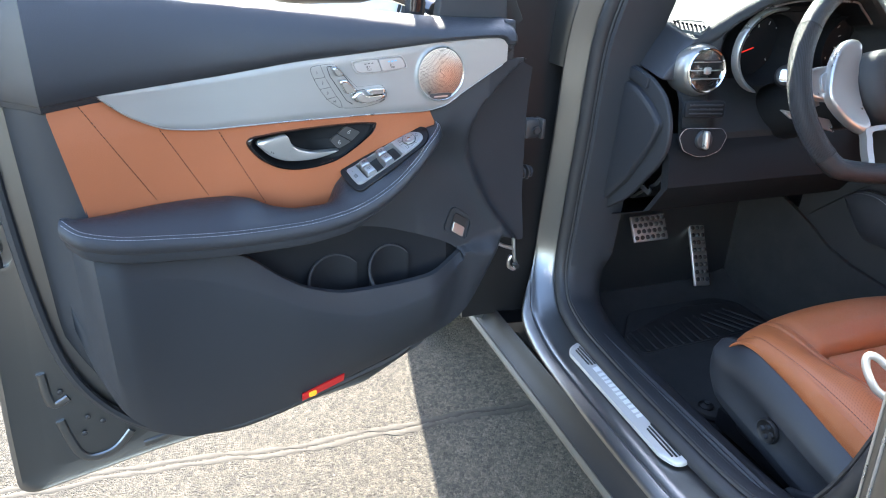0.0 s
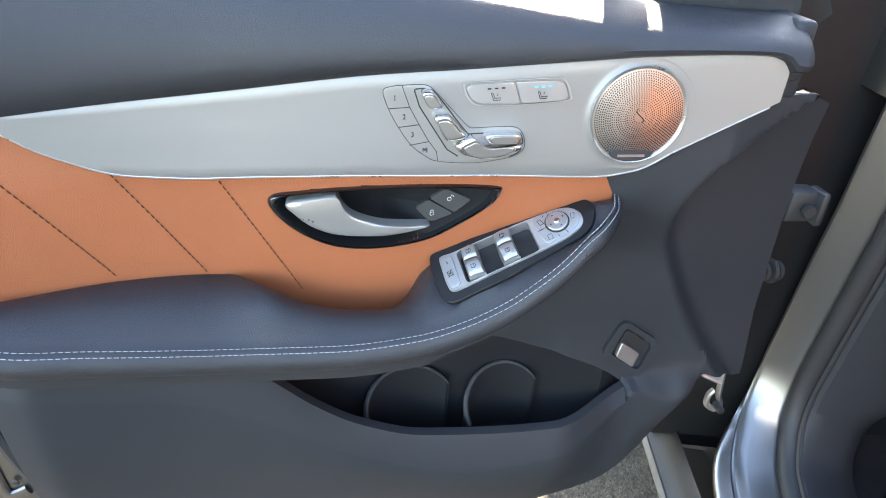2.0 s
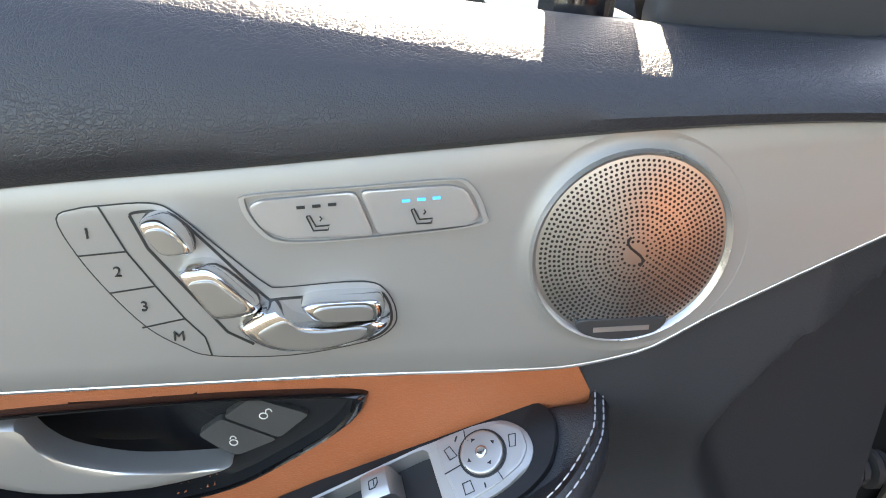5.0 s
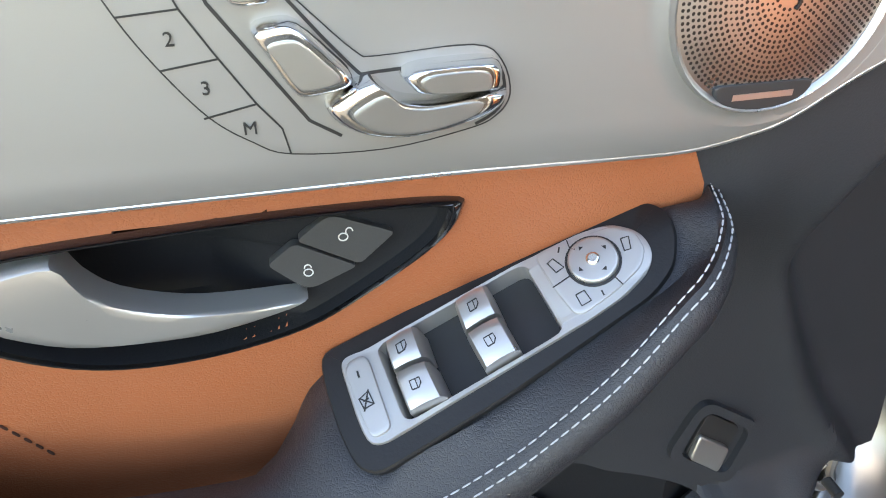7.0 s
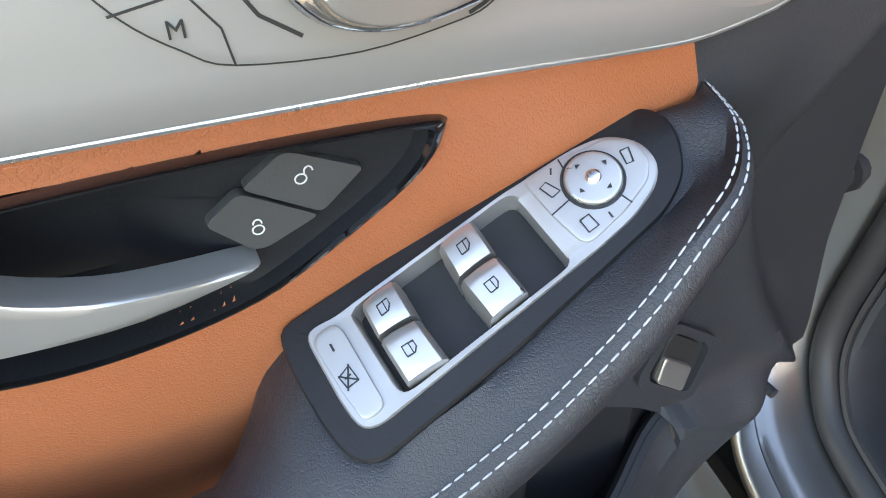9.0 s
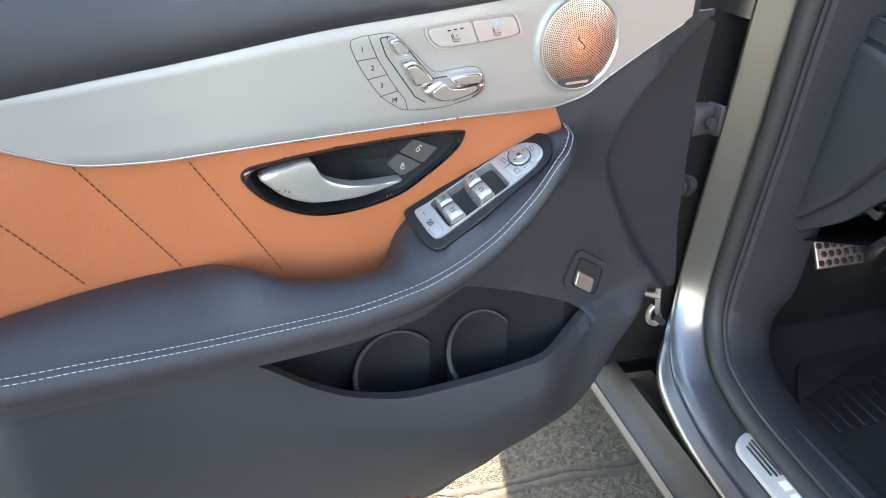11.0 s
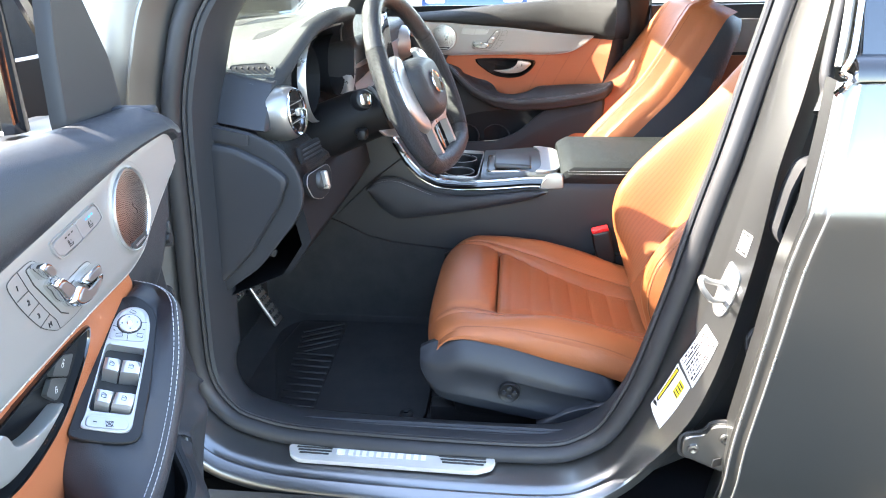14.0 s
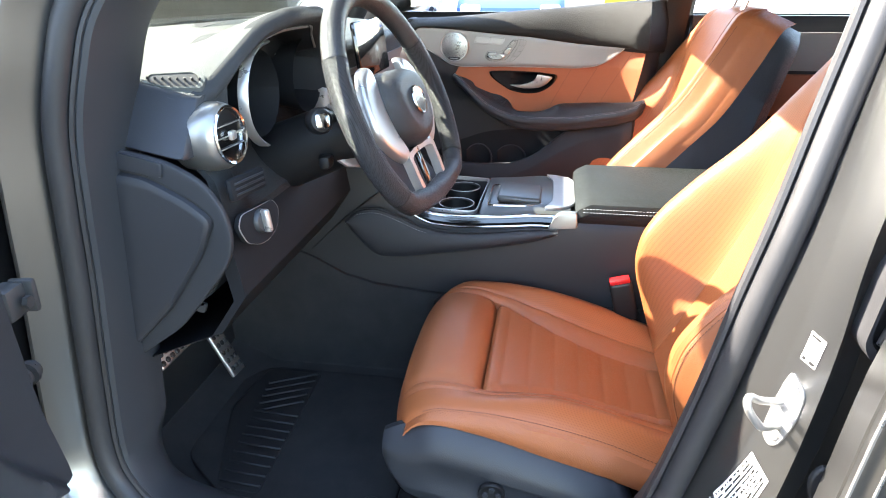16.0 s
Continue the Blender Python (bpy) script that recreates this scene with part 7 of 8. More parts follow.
# ---- centre console ----
console = thing("centre_console", "dark centre console with chrome line and padded armrest", "console")
deck_z = curve_through([(-0.25, 0.745), (0.60, 0.757), (0.66, 0.757), (0.75, 0.750), (0.84, 0.745), (0.90, 0.749), (0.945, 0.767), (0.989, 0.811), (1.02, 0.862), (1.06, 0.91), (1.22, 0.95)])
rows = []
for y in sorted(spread(1.22, -0.25, 60) + [0.921, 0.915, 0.806, 0.800], reverse=True):
    zt = deck_z(y)
    sink = 0.055 if 0.803 < y < 0.918 else 0.0
    rise = max(0, (y - 0.86) / 0.36)
    xs = 1.358 - 0.004 * rise
    rows.append([Vector((x, y, z)) for x, z in ((xs + 0.012, 0.36), (xs + 0.004, 0.50), (xs - 0.004, 0.62), (xs, 0.70), (xs + 0.004, zt - 0.03), (xs + 0.008, zt - 0.012), (xs + 0.02, zt), (1.392, zt + 0.001), (1.394, zt + 0.001 - sink), (1.52, zt + 0.004 - sink), (1.646, zt + 0.001 - sink), (1.648, zt + 0.001), (3.04 - xs - 0.02, zt), (3.04 - xs - 0.004, zt - 0.03), (3.04 - xs, 0.62), (3.04 - xs - 0.012, 0.36))])
bm = bmesh.new()
sheet(bm, rows, cap=True)
part("console_body", bm, CONSOLE, console, "dark console sides")
knee = smooth_line([(1.348, 1.095, 0.733), (1.348, 1.065, 0.757), (1.348, 1.019, 0.762), (1.350, 0.974, 0.746), (1.350, 0.914, 0.723), (1.350, 0.824, 0.717), (1.350, 0.675, 0.733), (1.350, 0.625, 0.733)], 6)
knee_low = smooth_line([(1.348, 1.095, 0.733), (1.347, 1.068, 0.694), (1.347, 1.031, 0.658), (1.347, 0.992, 0.653), (1.347, 0.885, 0.668), (1.348, 0.748, 0.692), (1.349, 0.66, 0.714), (1.350, 0.625, 0.731)], 6)
n = min(len(knee), len(knee_low))
kp = []
for k in range(n):
    a, b = knee[int(k * (len(knee) - 1) / (n - 1))], knee_low[int(k * (len(knee_low) - 1) / (n - 1))]
    kp.append([a.lerp(b, t) + Vector((-0.008 - 0.009 * math.sin(math.pi * t) ** 0.6, 0, 0)) for t in spread(0, 1, 10)])
pad = part("knee_pad", shell(kp, (0.012, 0, 0)), DARK_LEATHER, console, "stitched leather knee pad")
part("pad_joint", tube([v + Vector((-0.007, 0, 0)) for v in knee_low], 0.0018, 6), INK_AND_SHADE, pad)
part("pad_edge", tube([v + Vector((-0.007, 0, 0.003)) for v in knee], 0.0018, 6), INK_AND_SHADE, pad)
part("panel_joint", tube([Vector((1.3535, y, z)) for y, z in ((0.985, 0.826), (1.03, 0.791), (1.094, 0.741), (1.15, 0.688), (1.194, 0.645))], 0.0020, 6), INK_AND_SHADE, console)
part("pad_seam", dashes(bmesh.new(), [v + Vector((-0.0125, 0, -0.006)) for v in knee], 0.005, 0.002, 0.0008), THREAD, pad)
tunnel_z = curve_through([(-0.2, 0.55), (0.85, 0.562), (0.979, 0.573), (1.057, 0.583), (1.134, 0.611), (1.194, 0.645), (1.45, 0.72)])
rows = []
for y in spread(1.45, -0.2, 24):
    rows.append([Vector((1.342, y, z)) for z in (0.34, 0.42, 0.50, tunnel_z(y))])
part("tunnel_carpet", shell(rows, (0.012, 0, 0)), CARPET, console, "black carpet on the tunnel side")
chrome_line = [Vector((1.360, y, deck_z(y) + 0.004)) for y in spread(1.02, 0.625, 40)]
part("chrome_line", tube(chrome_line, 0.0042, 8), CHROME, console, "bright chrome edge line")
part("gloss_line", tube([v + Vector((-0.001, 0, -0.011)) for v in chrome_line], 0.008, 8), GLOSS_BLACK, console)
part("lower_chrome", tube([v + Vector((-0.001, 0, -0.022)) for v in chrome_line], 0.003, 6), CHROME, console)
rows = []
for y in spread(0.798, 0.60, 14):
    z = deck_z(y) + 0.008
    rows.append([Vector((x, y, z + dz)) for x, dz in ((1.372, -0.006), (1.382, 0.0), (1.52, 0.004), (1.658, 0.0), (1.668, -0.006))])
deck = part("console_deck", shell(rows, (0, 0, -0.008)), PAD_GREY, console, "satin grey console deck")
well = corner_poly([(1.384, 0.915), (1.386, 0.806), (1.654, 0.800), (1.656, 0.915), (1.60, 0.925), (1.44, 0.925)], 0.016, 3)
cup = part("cup_tray_frame", ring_outline(well, lambda a, b, h: Vector((a, b, deck_z(b) + 0.004 + h)), 0.035, -0.003, 0.005), SATIN, console, "satin frame round the open cup holder tray")
for x in (1.455, 1.585):
    part("cup_ring", lathe([(0.041, -0.05), (0.042, -0.008), (0.041, -0.004), (0.0385, -0.006), (0.038, -0.05), (0.001, -0.052)], 28, pose(x, 0.860, 0.752)), INK_AND_SHADE, cup, "black cup well")
    part("cup_edge", tube([(x + 0.0405 * math.cos(q), 0.860 + 0.0405 * math.sin(q), 0.7495) for q in spread(0, 2 * math.pi, 32)], 0.0010, 6), SATIN, cup, "thin bright cup edge")
touch = part("touch_pad", soft_box(0, 0, 0, 0.115, 0.10, 0.016, 0.007, 4, pose(1.490, 0.715, 0.769, 3, 0, 0)), PAD_GREY, console, "dark touch pad controller")
part("pad_frame", ring_outline(corner_poly([(1.405, 0.785), (1.410, 0.690), (1.430, 0.662), (1.56, 0.655), (1.565, 0.785)], 0.015), lambda a, b, h: Vector((a, b, 0.7625 + h)), 0.05, 0, 0.004), CHROME, touch)
part("switch_cap", puck(round_poly([(1.385, 0.655), (1.41, 0.60), (1.47, 0.585), (1.57, 0.585), (1.63, 0.60), (1.655, 0.655), (1.60, 0.64), (1.44, 0.64)], 3), lambda a, b, h: Vector((a, b, 0.7655 + h)), 0.006, 0.95), BUTTON_SILVER, console, "silver switch strip at the armrest")
corner = corner_poly([(0.648, 0.734), (0.634, 0.764), (0.622, 0.772), (0.586, 0.774), (0.584, 0.738)], 0.006, 3)
part("silver_corner", puck(corner, lambda a, b, h: Vector((1.362 - h + 0.35 * max(0, b - 0.762), a, b)), 0.012, 0.93, 0.5), KNOB_FACE, console, "satin silver corner piece")
rows = []
for y in [0.59, 0.582, 0.56, 0.45, 0.3, 0.15, 0.0, -0.1]:
    e = max(0, (y - 0.57) / 0.02)
    rows.append([Vector((x, y, z - 0.02 * e * (z > 0.76))) for x, z in ((1.372, 0.740), (1.360, 0.755), (1.357, 0.772), (1.364, 0.790), (1.385, 0.800), (1.45, 0.806), (1.52, 0.808), (1.59, 0.806), (1.655, 0.80), (1.676, 0.79), (1.683, 0.772), (1.67, 0.740))])
bm = bmesh.new()
sheet(bm, rows, cap=True)
# lid colour is darkened in place of shade from the sun
rest = part("armrest_lid", bm, SHADED_PAD, console, "padded dark leather armrest lid")
for dz in (0.0, -0.007):
    part("lid_stitching", dashes(bmesh.new(), [Vector((1.3555 + (0.002 if dz == 0 else 0), y, 0.782 + dz)) for y in spread(0.575, 0.05, 30)], 0.005, 0.0018, 0.0008), THREAD, rest)


# ---- front seats ----
PERF_TAN = mat("perforated_tan_leather", (0.37, 0.110, 0.036), 0.45, vary=0.12, vary_scale=5, grain=0.3, grain_scale=500, rough_vary=0.05)
perforate(PERF_TAN, 260, (0.29, 0.084, 0.027))


def seat(name, text, x0, near, cushion_y, back_y):
    """A front seat; x is across, its middle at the origin."""
    t = thing(name, text, "car seat", pose(x0, cushion_y, 0))
    rear_y = 0.40
    mid = curve_through([(0.40, 0.508), (0.46, 0.518), (0.53, 0.537), (0.60, 0.560), (0.67, 0.581), (0.735, 0.600), (0.79, 0.616), (0.84, 0.618), (0.90, 0.608)])
    half = curve_through([(0.40, 0.085), (0.53, 0.090), (0.60, 0.102), (0.67, 0.130), (0.735, 0.160), (0.80, 0.168), (0.90, 0.170)])
    crest = curve_through([(0.40, 0.540), (0.44, 0.552), (0.52, 0.582), (0.58, 0.600), (0.65, 0.614), (0.74, 0.616), (0.82, 0.614), (0.90, 0.600)])
    brim = curve_through([(0.40, 0.520), (0.469, 0.542), (0.534, 0.566), (0.626, 0.588), (0.74, 0.606), (0.80, 0.607), (0.87, 0.595)])
    skirt = curve_through([(0.36, 0.470), (0.46, 0.495), (0.513, 0.513), (0.624, 0.544), (0.739, 0.577), (0.808, 0.588), (0.86, 0.580), (0.90, 0.560)])
    EDGE = 0.243

    def nose(x):
        return 0.888 - 0.024 * (abs(x) / 0.245) ** 4

    def drop(d):
        d = max(0.0, min(1.0, 1 - d / 0.075))
        return 0.052 * (1 - math.sqrt(max(0, 1 - d * d)))

    def middle(x, y):
        k = 1 - min(1, (abs(x) / half(y)) ** 2)
        swell = 0.014 * smoothstep(0.74, 0.79, y) - 0.004 * (1 - smoothstep(0.70, 0.75, y))
        return mid(y) + swell * k - drop(nose(x) - y)

    def side(q, y):
        x = half(y) + (EDGE - half(y)) * q
        zc, zr, zm = mid(y), crest(y), brim(y)
        zz = curve_through([(0, zc), (0.30, zc + 0.45 * (zr - zc)), (0.66, zr), (0.88, zm + 0.6 * (zr - zm)), (1.0, zm)])(q)
        return x, zz - drop(nose(x) - y)

    groove = lambda d, w, depth: -depth * math.exp(-((d / w) ** 2))

    def block(pname, y0, y1, ny, extra, text_):
        """Centre piece between two lines across the cushion; y1 None runs to the nose."""
        rows_ = []
        for v in spread(0, 1, ny):
            row = []
            for k in spread(-1, 1, 26):
                x = k * half(y0 + ((0.86 if y1 is None else y1) - y0) * v)
                y = y0 + ((nose(x) if y1 is None else y1) - y0) * v
                row.append(Vector((x, y, middle(x, y) + extra(x, y) + groove(1 - abs(k), 0.035, 0.007))))
            rows_.append(row)
        return part(pname, shell(rows_, (0, -0.01, -0.05)), TAN_SEAT, t, text_)

    block("thigh_rest", 0.744, None, 30, lambda x, y: groove(y - 0.742, 0.007, 0.016), "smooth tan leather thigh rest")
    block("seat_centre", 0.400, 0.741, 96, lambda x, y: groove(y - 0.743, 0.006, 0.014) + 0.0030 * abs(math.sin(math.pi * (0.712 - y) / 0.046)) ** 0.5 * smoothstep(0.74, 0.715, y), "fluted tan leather seat centre")
    for s in (-1, 1):
        for pname, q0, q1, nq, material, text_ in (("bolster_inner", 0.0, 0.30, 6, TAN_SEAT, "smooth tan inner bolster"), ("bolster_top", 0.305, 1.0, 16, PERF_TAN, "perforated tan bolster top")):
            rows_ = []
            for v in spread(0, 1, 46):
                row = []
                for q in spread(q0, q1, nq):
                    x, _ = side(q, 0.80)
                    y = rear_y + (nose(x) - 0.002 - rear_y) * v
                    x, z = side(q, y)
                    row.append(Vector((s * x, y, z + groove(q, 0.06, 0.006) + groove(q - 0.302, 0.025, 0.0035))))
                rows_.append(row if s > 0 else row[::-1])
            part(pname, shell(rows_, (0, 0, -0.05)), material, t, text_)
        # stitched outer skirt of the cushion, rolling under to the plastic
        rows_ = []
        for v in spread(0, 1, 46):
            y = rear_y + (nose(EDGE) - 0.002 - rear_y) * v
            x, z = side(1.0, y)
            lo = min(skirt(y) - 0.006, z - 0.012)
            wave = 0.0022 * math.sin(60 * y) * math.exp(-(((y - 0.53) / 0.06) ** 2))
            rows_.append([Vector((s * xx, y, zz)) for xx, zz in ((x, z + 0.0005), (x + 0.006, z - 0.003), (x + 0.012 + wave, z - 0.4 * (z - lo)), (x + 0.012 + wave, z - 0.75 * (z - lo)), (x + 0.006, lo))])
        part("cushion_skirt", shell(rows_, (-s * 0.02, 0, -0.004)), TAN_SEAT, t, "tan leather cushion skirt")
        line = []
        for y in spread(0.41, 0.83, 70):
            x, z = side(0.965, y)
            line.append(Vector((s * x, y, z + 0.0008)))
        part("bolster_seam", dashes(bmesh.new(), line, 0.004, 0.002, 0.0009), TAN_THREAD, t)
    rows_ = []
    for x in spread(-0.250, 0.250, 34):
        y = nose(x)
        zt = (middle(x, y) if abs(x) < half(0.87) else side((abs(x) - half(0.87)) / (EDGE - half(0.87)), y)[1])
        rows_.append([Vector((x, yy, z)) for yy, z in ((y - 0.002, zt), (y + 0.003, zt - 0.010), (y + 0.003, zt - 0.022), (y - 0.006, zt - 0.036), (y - 0.012, 0.490))])
    part("cushion_front", shell(rows_, (0, -0.02, 0)), TAN_SEAT, t, "tan leather cushion front")
    # plastic side covers with the adjuster
    for s in (-1, 1):
        zlo = curve_through([(0.36, 0.40), (0.50, 0.398), (0.60, 0.402), (0.664, 0.410), (0.735, 0.424), (0.85, 0.452), (0.872, 0.475), (0.892, 0.515)])
        rows_ = []
        for y in stations(0.47, 0.892, 46):
            hi, lo = skirt(y) - 0.016 * smoothstep(0.80, 0.865, y), zlo(y)
            if y < 0.535:
                hi -= 0.09 * ((0.535 - y) / 0.065) ** 2
            lo = min(lo, hi - 0.02)
            b = math.sqrt(max(0.03, 1 - max(0, (y - 0.76) / 0.135) ** 4)) * math.sqrt(max(0.1, 1 - max(0, (0.54 - y) / 0.075) ** 4))
            d = hi - lo
            dent = 0.004 * smoothstep(0.84, 0.79, y)
            rows_.append([Vector((s * x, y, z)) for x, z in ((0.240, hi + 0.008), (0.246, hi + 0.001), (0.246 + 0.012 * b, hi - 0.05 * d), (0.246 + 0.027 * b, hi - 0.24 * d), (0.246 + 0.030 * b, hi - 0.30 * d), (0.246 + 0.031 * b, hi - 0.40 * d), (0.246 + (0.031 - dent) * b, hi - 0.44 * d), (0.246 + (0.031 - dent) * b, hi - 0.70 * d), (0.246 + 0.032 * b, hi - 0.77 * d), (0.246 + 0.032 * b, hi - 0.80 * d), (0.246 + 0.022 * b, hi - 0.97 * d), (0.238, lo))])
        val = part("seat_valance", shell(rows_, (-s * 0.012, 0, 0)), VALANCE, t, "dark plastic seat side cover")
        if near and s < 0:
            kn = part("lumbar_dial", lathe([(0.022, 0), (0.022, 0.005), (0.0205, 0.007), (0.019, 0.006), (0.016, 0.004), (0.001, 0.0035)], 28, pose(-0.276, 0.711, 0.484, 0, -90, 0)), BLACK_PLASTIC, val, "round four-way lumbar dial")
            for k in range(4):
                q = k * math.pi / 2
                part("dial_dot", lathe([(0.0005, 0), (0.005, 0), (0.004, 0.004), (0.0005, 0.004)], 12, pose(-0.280, 0.711 + 0.010 * math.cos(q), 0.484 + 0.010 * math.sin(q), 0, -90, 0)), DARK_PLASTIC, kn)
    if near:
        part("rear_side_cover", puck(round_poly([(0.655, 0.404), (0.60, 0.445), (0.53, 0.468), (0.46, 0.500), (0.36, 0.53), (0.30, 0.50), (0.30, 0.41), (0.45, 0.396), (0.60, 0.396)], 4), lambda a, b, h: Vector((-0.254 - h, a, b)), 0.030, 0.93, 0.5), VALANCE, t, "dark lower rear seat cover")
    # seat rail and box under the seat
    for s in (-1, 1):
        part("seat_rail", soft_box(s * 0.20, 0.60, 0.375, 0.04, 0.56, 0.045, 0.006, 2), BLACK_PLASTIC, t, "black seat rail")
    part("seat_base", soft_box(0, 0.60, 0.425, 0.46, 0.46, 0.09, 0.02, 2), BLACK_PLASTIC, t)
    # backrest: v up the back, leaning rearwards
    lean = radians(24)

    def back_at(x, v, h):
        y0, z0 = 0.455 + back_y - cushion_y, 0.60
        return Vector((x, y0 - v * math.sin(lean) + h * math.cos(lean), z0 + v * math.cos(lean) + h * math.sin(lean)))

    wide = curve_through([(-0.07, 0.215), (0.0, 0.240), (0.10, 0.258), (0.22, 0.262), (0.34, 0.250), (0.46, 0.222), (0.54, 0.198), (0.60, 0.172), (0.63, 0.13)])
    core = curve_through([(-0.07, 0.115), (0.0, 0.125), (0.22, 0.140), (0.40, 0.135), (0.60, 0.115), (0.63, 0.09)])
    lobe = curve_through([(-0.07, -0.01), (-0.03, 0.026), (0.0, 0.052), (0.03, 0.078), (0.07, 0.100), (0.12, 0.110), (0.16, 0.106), (0.25, 0.080), (0.38, 0.036), (0.50, 0.016), (0.60, 0.0), (0.63, -0.03)])
    deep = curve_through([(-0.07, -0.01), (0.0, -0.018), (0.13, -0.026), (0.30, -0.022), (0.42, -0.004), (0.50, 0.006), (0.60, -0.002), (0.63, -0.03)])

    def bulge(q, v):
        h = deep(v) + (lobe(v) - deep(v)) * smoothstep(0.0, 0.62, q)
        return h - 0.045 * smoothstep(0.70, 1.0, q) ** 1.6

    vs = spread(-0.07, 0.63, 66)
    rows_ = [[back_at(core(v) * k / 10, v, deep(v) + 0.0007 * abs(math.sin(math.pi * v / 0.05)) ** 0.5 * (1 if v < 0.36 else 0) + groove(v - 0.38, 0.005, 0.006)) for k in range(-10, 11)] for v in vs]
    part("backrest_centre", shell(rows_, (0, -0.05, 0)), PERF_TAN, t, "perforated tan backrest centre")
    for s in (-1, 1):
        for pname, q0, q1, nq, material, text_ in (("backrest_bolster", 0.0, 0.80, 16, PERF_TAN, "perforated tan backrest bolster"), ("bolster_border", 0.806, 1.0, 6, TAN_SEAT, "grained tan bolster border")):
            rows_ = []
            for v in vs:
                row = [back_at(s * (core(v) + (wide(v) - core(v)) * q), v, bulge(q, v) + groove(q, 0.05, 0.006) + groove(q - 0.803, 0.02, 0.002)) for q in spread(q0, q1, nq)]
                if q1 == 1.0:
                    row += [back_at(s * (wide(v) + 0.006), v, bulge(1, v) - 0.018), back_at(s * (wide(v) + 0.007), v, bulge(1, v) - 0.034)]
                rows_.append(row if s > 0 else row[::-1])
            part(pname, shell(rows_, (0, -0.03, 0)), material, t, text_)
        line = [back_at(s * (core(v) + 0.84 * (wide(v) - core(v))), v, bulge(0.84, v) + 0.0008) for v in spread(-0.05, 0.58, 90)]
        part("bolster_seam", dashes(bmesh.new(), line, 0.004, 0.002, 0.0008), TAN_THREAD, t)
        rows_ = []
        for v in vs:
            w = wide(v) + 0.004
            h = bulge(1, v) - 0.030
            rows_.append([back_at(s * x, v, hh) for x, hh in ((w, h), (w + 0.003, h - 0.02), (w + 0.002, min(h - 0.03, -0.09)), (w - 0.004, -0.135 - 0.05 * (1 - v / 0.63)), (w * 0.85, -0.165 - 0.05 * (1 - v / 0.63)))])
        part("backrest_side", shell(rows_, (-s * 0.012, 0, 0)), DARK_LEATHER, t, "dark leather backrest flank")
    rows_ = [[back_at(wide(v) * 0.85 * k / 8, v, -0.16 - 0.01 * math.cos(k / 8 * 1.5)) for k in range(-8, 9)] for v in vs]
    part("backrest_rear", shell(rows_, (0, 0.02, 0)), DARK_PLASTIC, t, "dark seat back shell")
    # head restraint on two posts
    m = Matrix.Translation(back_at(0, 0.735, -0.015)) @ pose(0, 0, 0, 20, 0, 0)
    part("head_restraint", soft_box(0, 0, 0, 0.27, 0.10, 0.17, 0.045, 5, m), TAN_SEAT, t, "tan leather head restraint")
    for s in (-1, 1):
        part("restraint_post", tube([back_at(s * 0.06, 0.57, -0.03), back_at(s * 0.06, 0.70, -0.02)], 0.006, 8), CHROME, t)
    return t


seat_l = seat("front_seat", "tan leather driver seat with fluted centre", 1.095, True, 0.0, -0.055)
seat_r = seat("front_seat", "tan leather passenger seat in patchy sunlight", 1.93, False, 0.02, 0.015)
buckle = thing("seat_belt_buckle", "black seat belt buckle with a red button", "buckle", pose(1.318, 0.477, 0.594, -15, 0, 0))
part("buckle_body", soft_box(0, 0, 0, 0.03, 0.048, 0.09, 0.008, 3), BLACK_PLASTIC, buckle)
part("release_button", soft_box(0, 0, 0.047, 0.024, 0.042, 0.012, 0.003, 2), RED, buckle, "red release button")

# ---- rear of the cabin ----
bench = thing("rear_bench", "dark rear bench in the shade", "car seat")
part("bench_cushion", soft_box(1.52, -0.30, 0.50, 1.28, 0.52, 0.22, 0.06, 4), TAN_SEAT, bench, "tan leather rear bench")
part("bench_back", soft_box(1.52, -0.66, 0.86, 1.28, 0.18, 0.66, 0.06, 4, None), TAN_SEAT, bench)
far_rear = thing("rear_passenger_door", "dark rear passenger door with aluminium trim and speaker", "car door")
rows = [[Vector((2.19 + 0.01 * math.sin(z * 6), y, z)) for z in spread(0.42, 1.13, 12)] for y in spread(0.25, -0.85, 12)]
part("door_panel", shell(rows, (0.04, 0, 0)), DARK_PLASTIC, far_rear, "dark door panel")
rows = [[Vector((2.176, y, z0 + (1.085 - z0) * k / 4)) for k in range(5)] for y, z0 in ((0.22, 0.985), (0.0, 0.975), (-0.3, 0.975), (-0.55, 0.99), (-0.75, 1.05))]
part("trim_panel", shell(rows, (0.01, 0, 0)), ALUMINIUM, far_rear, "aluminium trim panel")
part("leather_insert", soft_box(2.188, -0.25, 0.90, 0.02, 0.90, 0.13, 0.008, 2), TAN_LEATHER, far_rear)
part("speaker_ring", lathe([(0.046, 0), (0.048, 0.008), (0.043, 0.010), (0.001, 0.012)], 36, pose(2.175, 0.045, 1.035, 0, -90, 0)), GRILLE, far_rear, "metal speaker grille")
bm = bmesh.new()
box(bm, 1.52, -1.75, 0.9, 1.5, 0.05, 1.0)
tagged(part("cabin_rear_wall", bm, CARPET), "dark rear wall of the cabin", "wall", kind="structure")
pin = thing("lock_pin", "black lock pin on the passenger door sill", "lock pin", pose(2.20, 0.415, 1.165))
part("pin", lathe([(0.001, -0.03), (0.005, -0.03), (0.005, 0.018), (0.006, 0.022), (0.004, 0.026), (0.001, 0.027)], 12), BLACK_PLASTIC, pin)



# ---- windscreen ----
CLEAR = bpy.data.materials.new("clear_glass")
CLEAR.use_nodes = True
nt = CLEAR.node_tree
nt.nodes.remove(nt.nodes["Principled BSDF"])
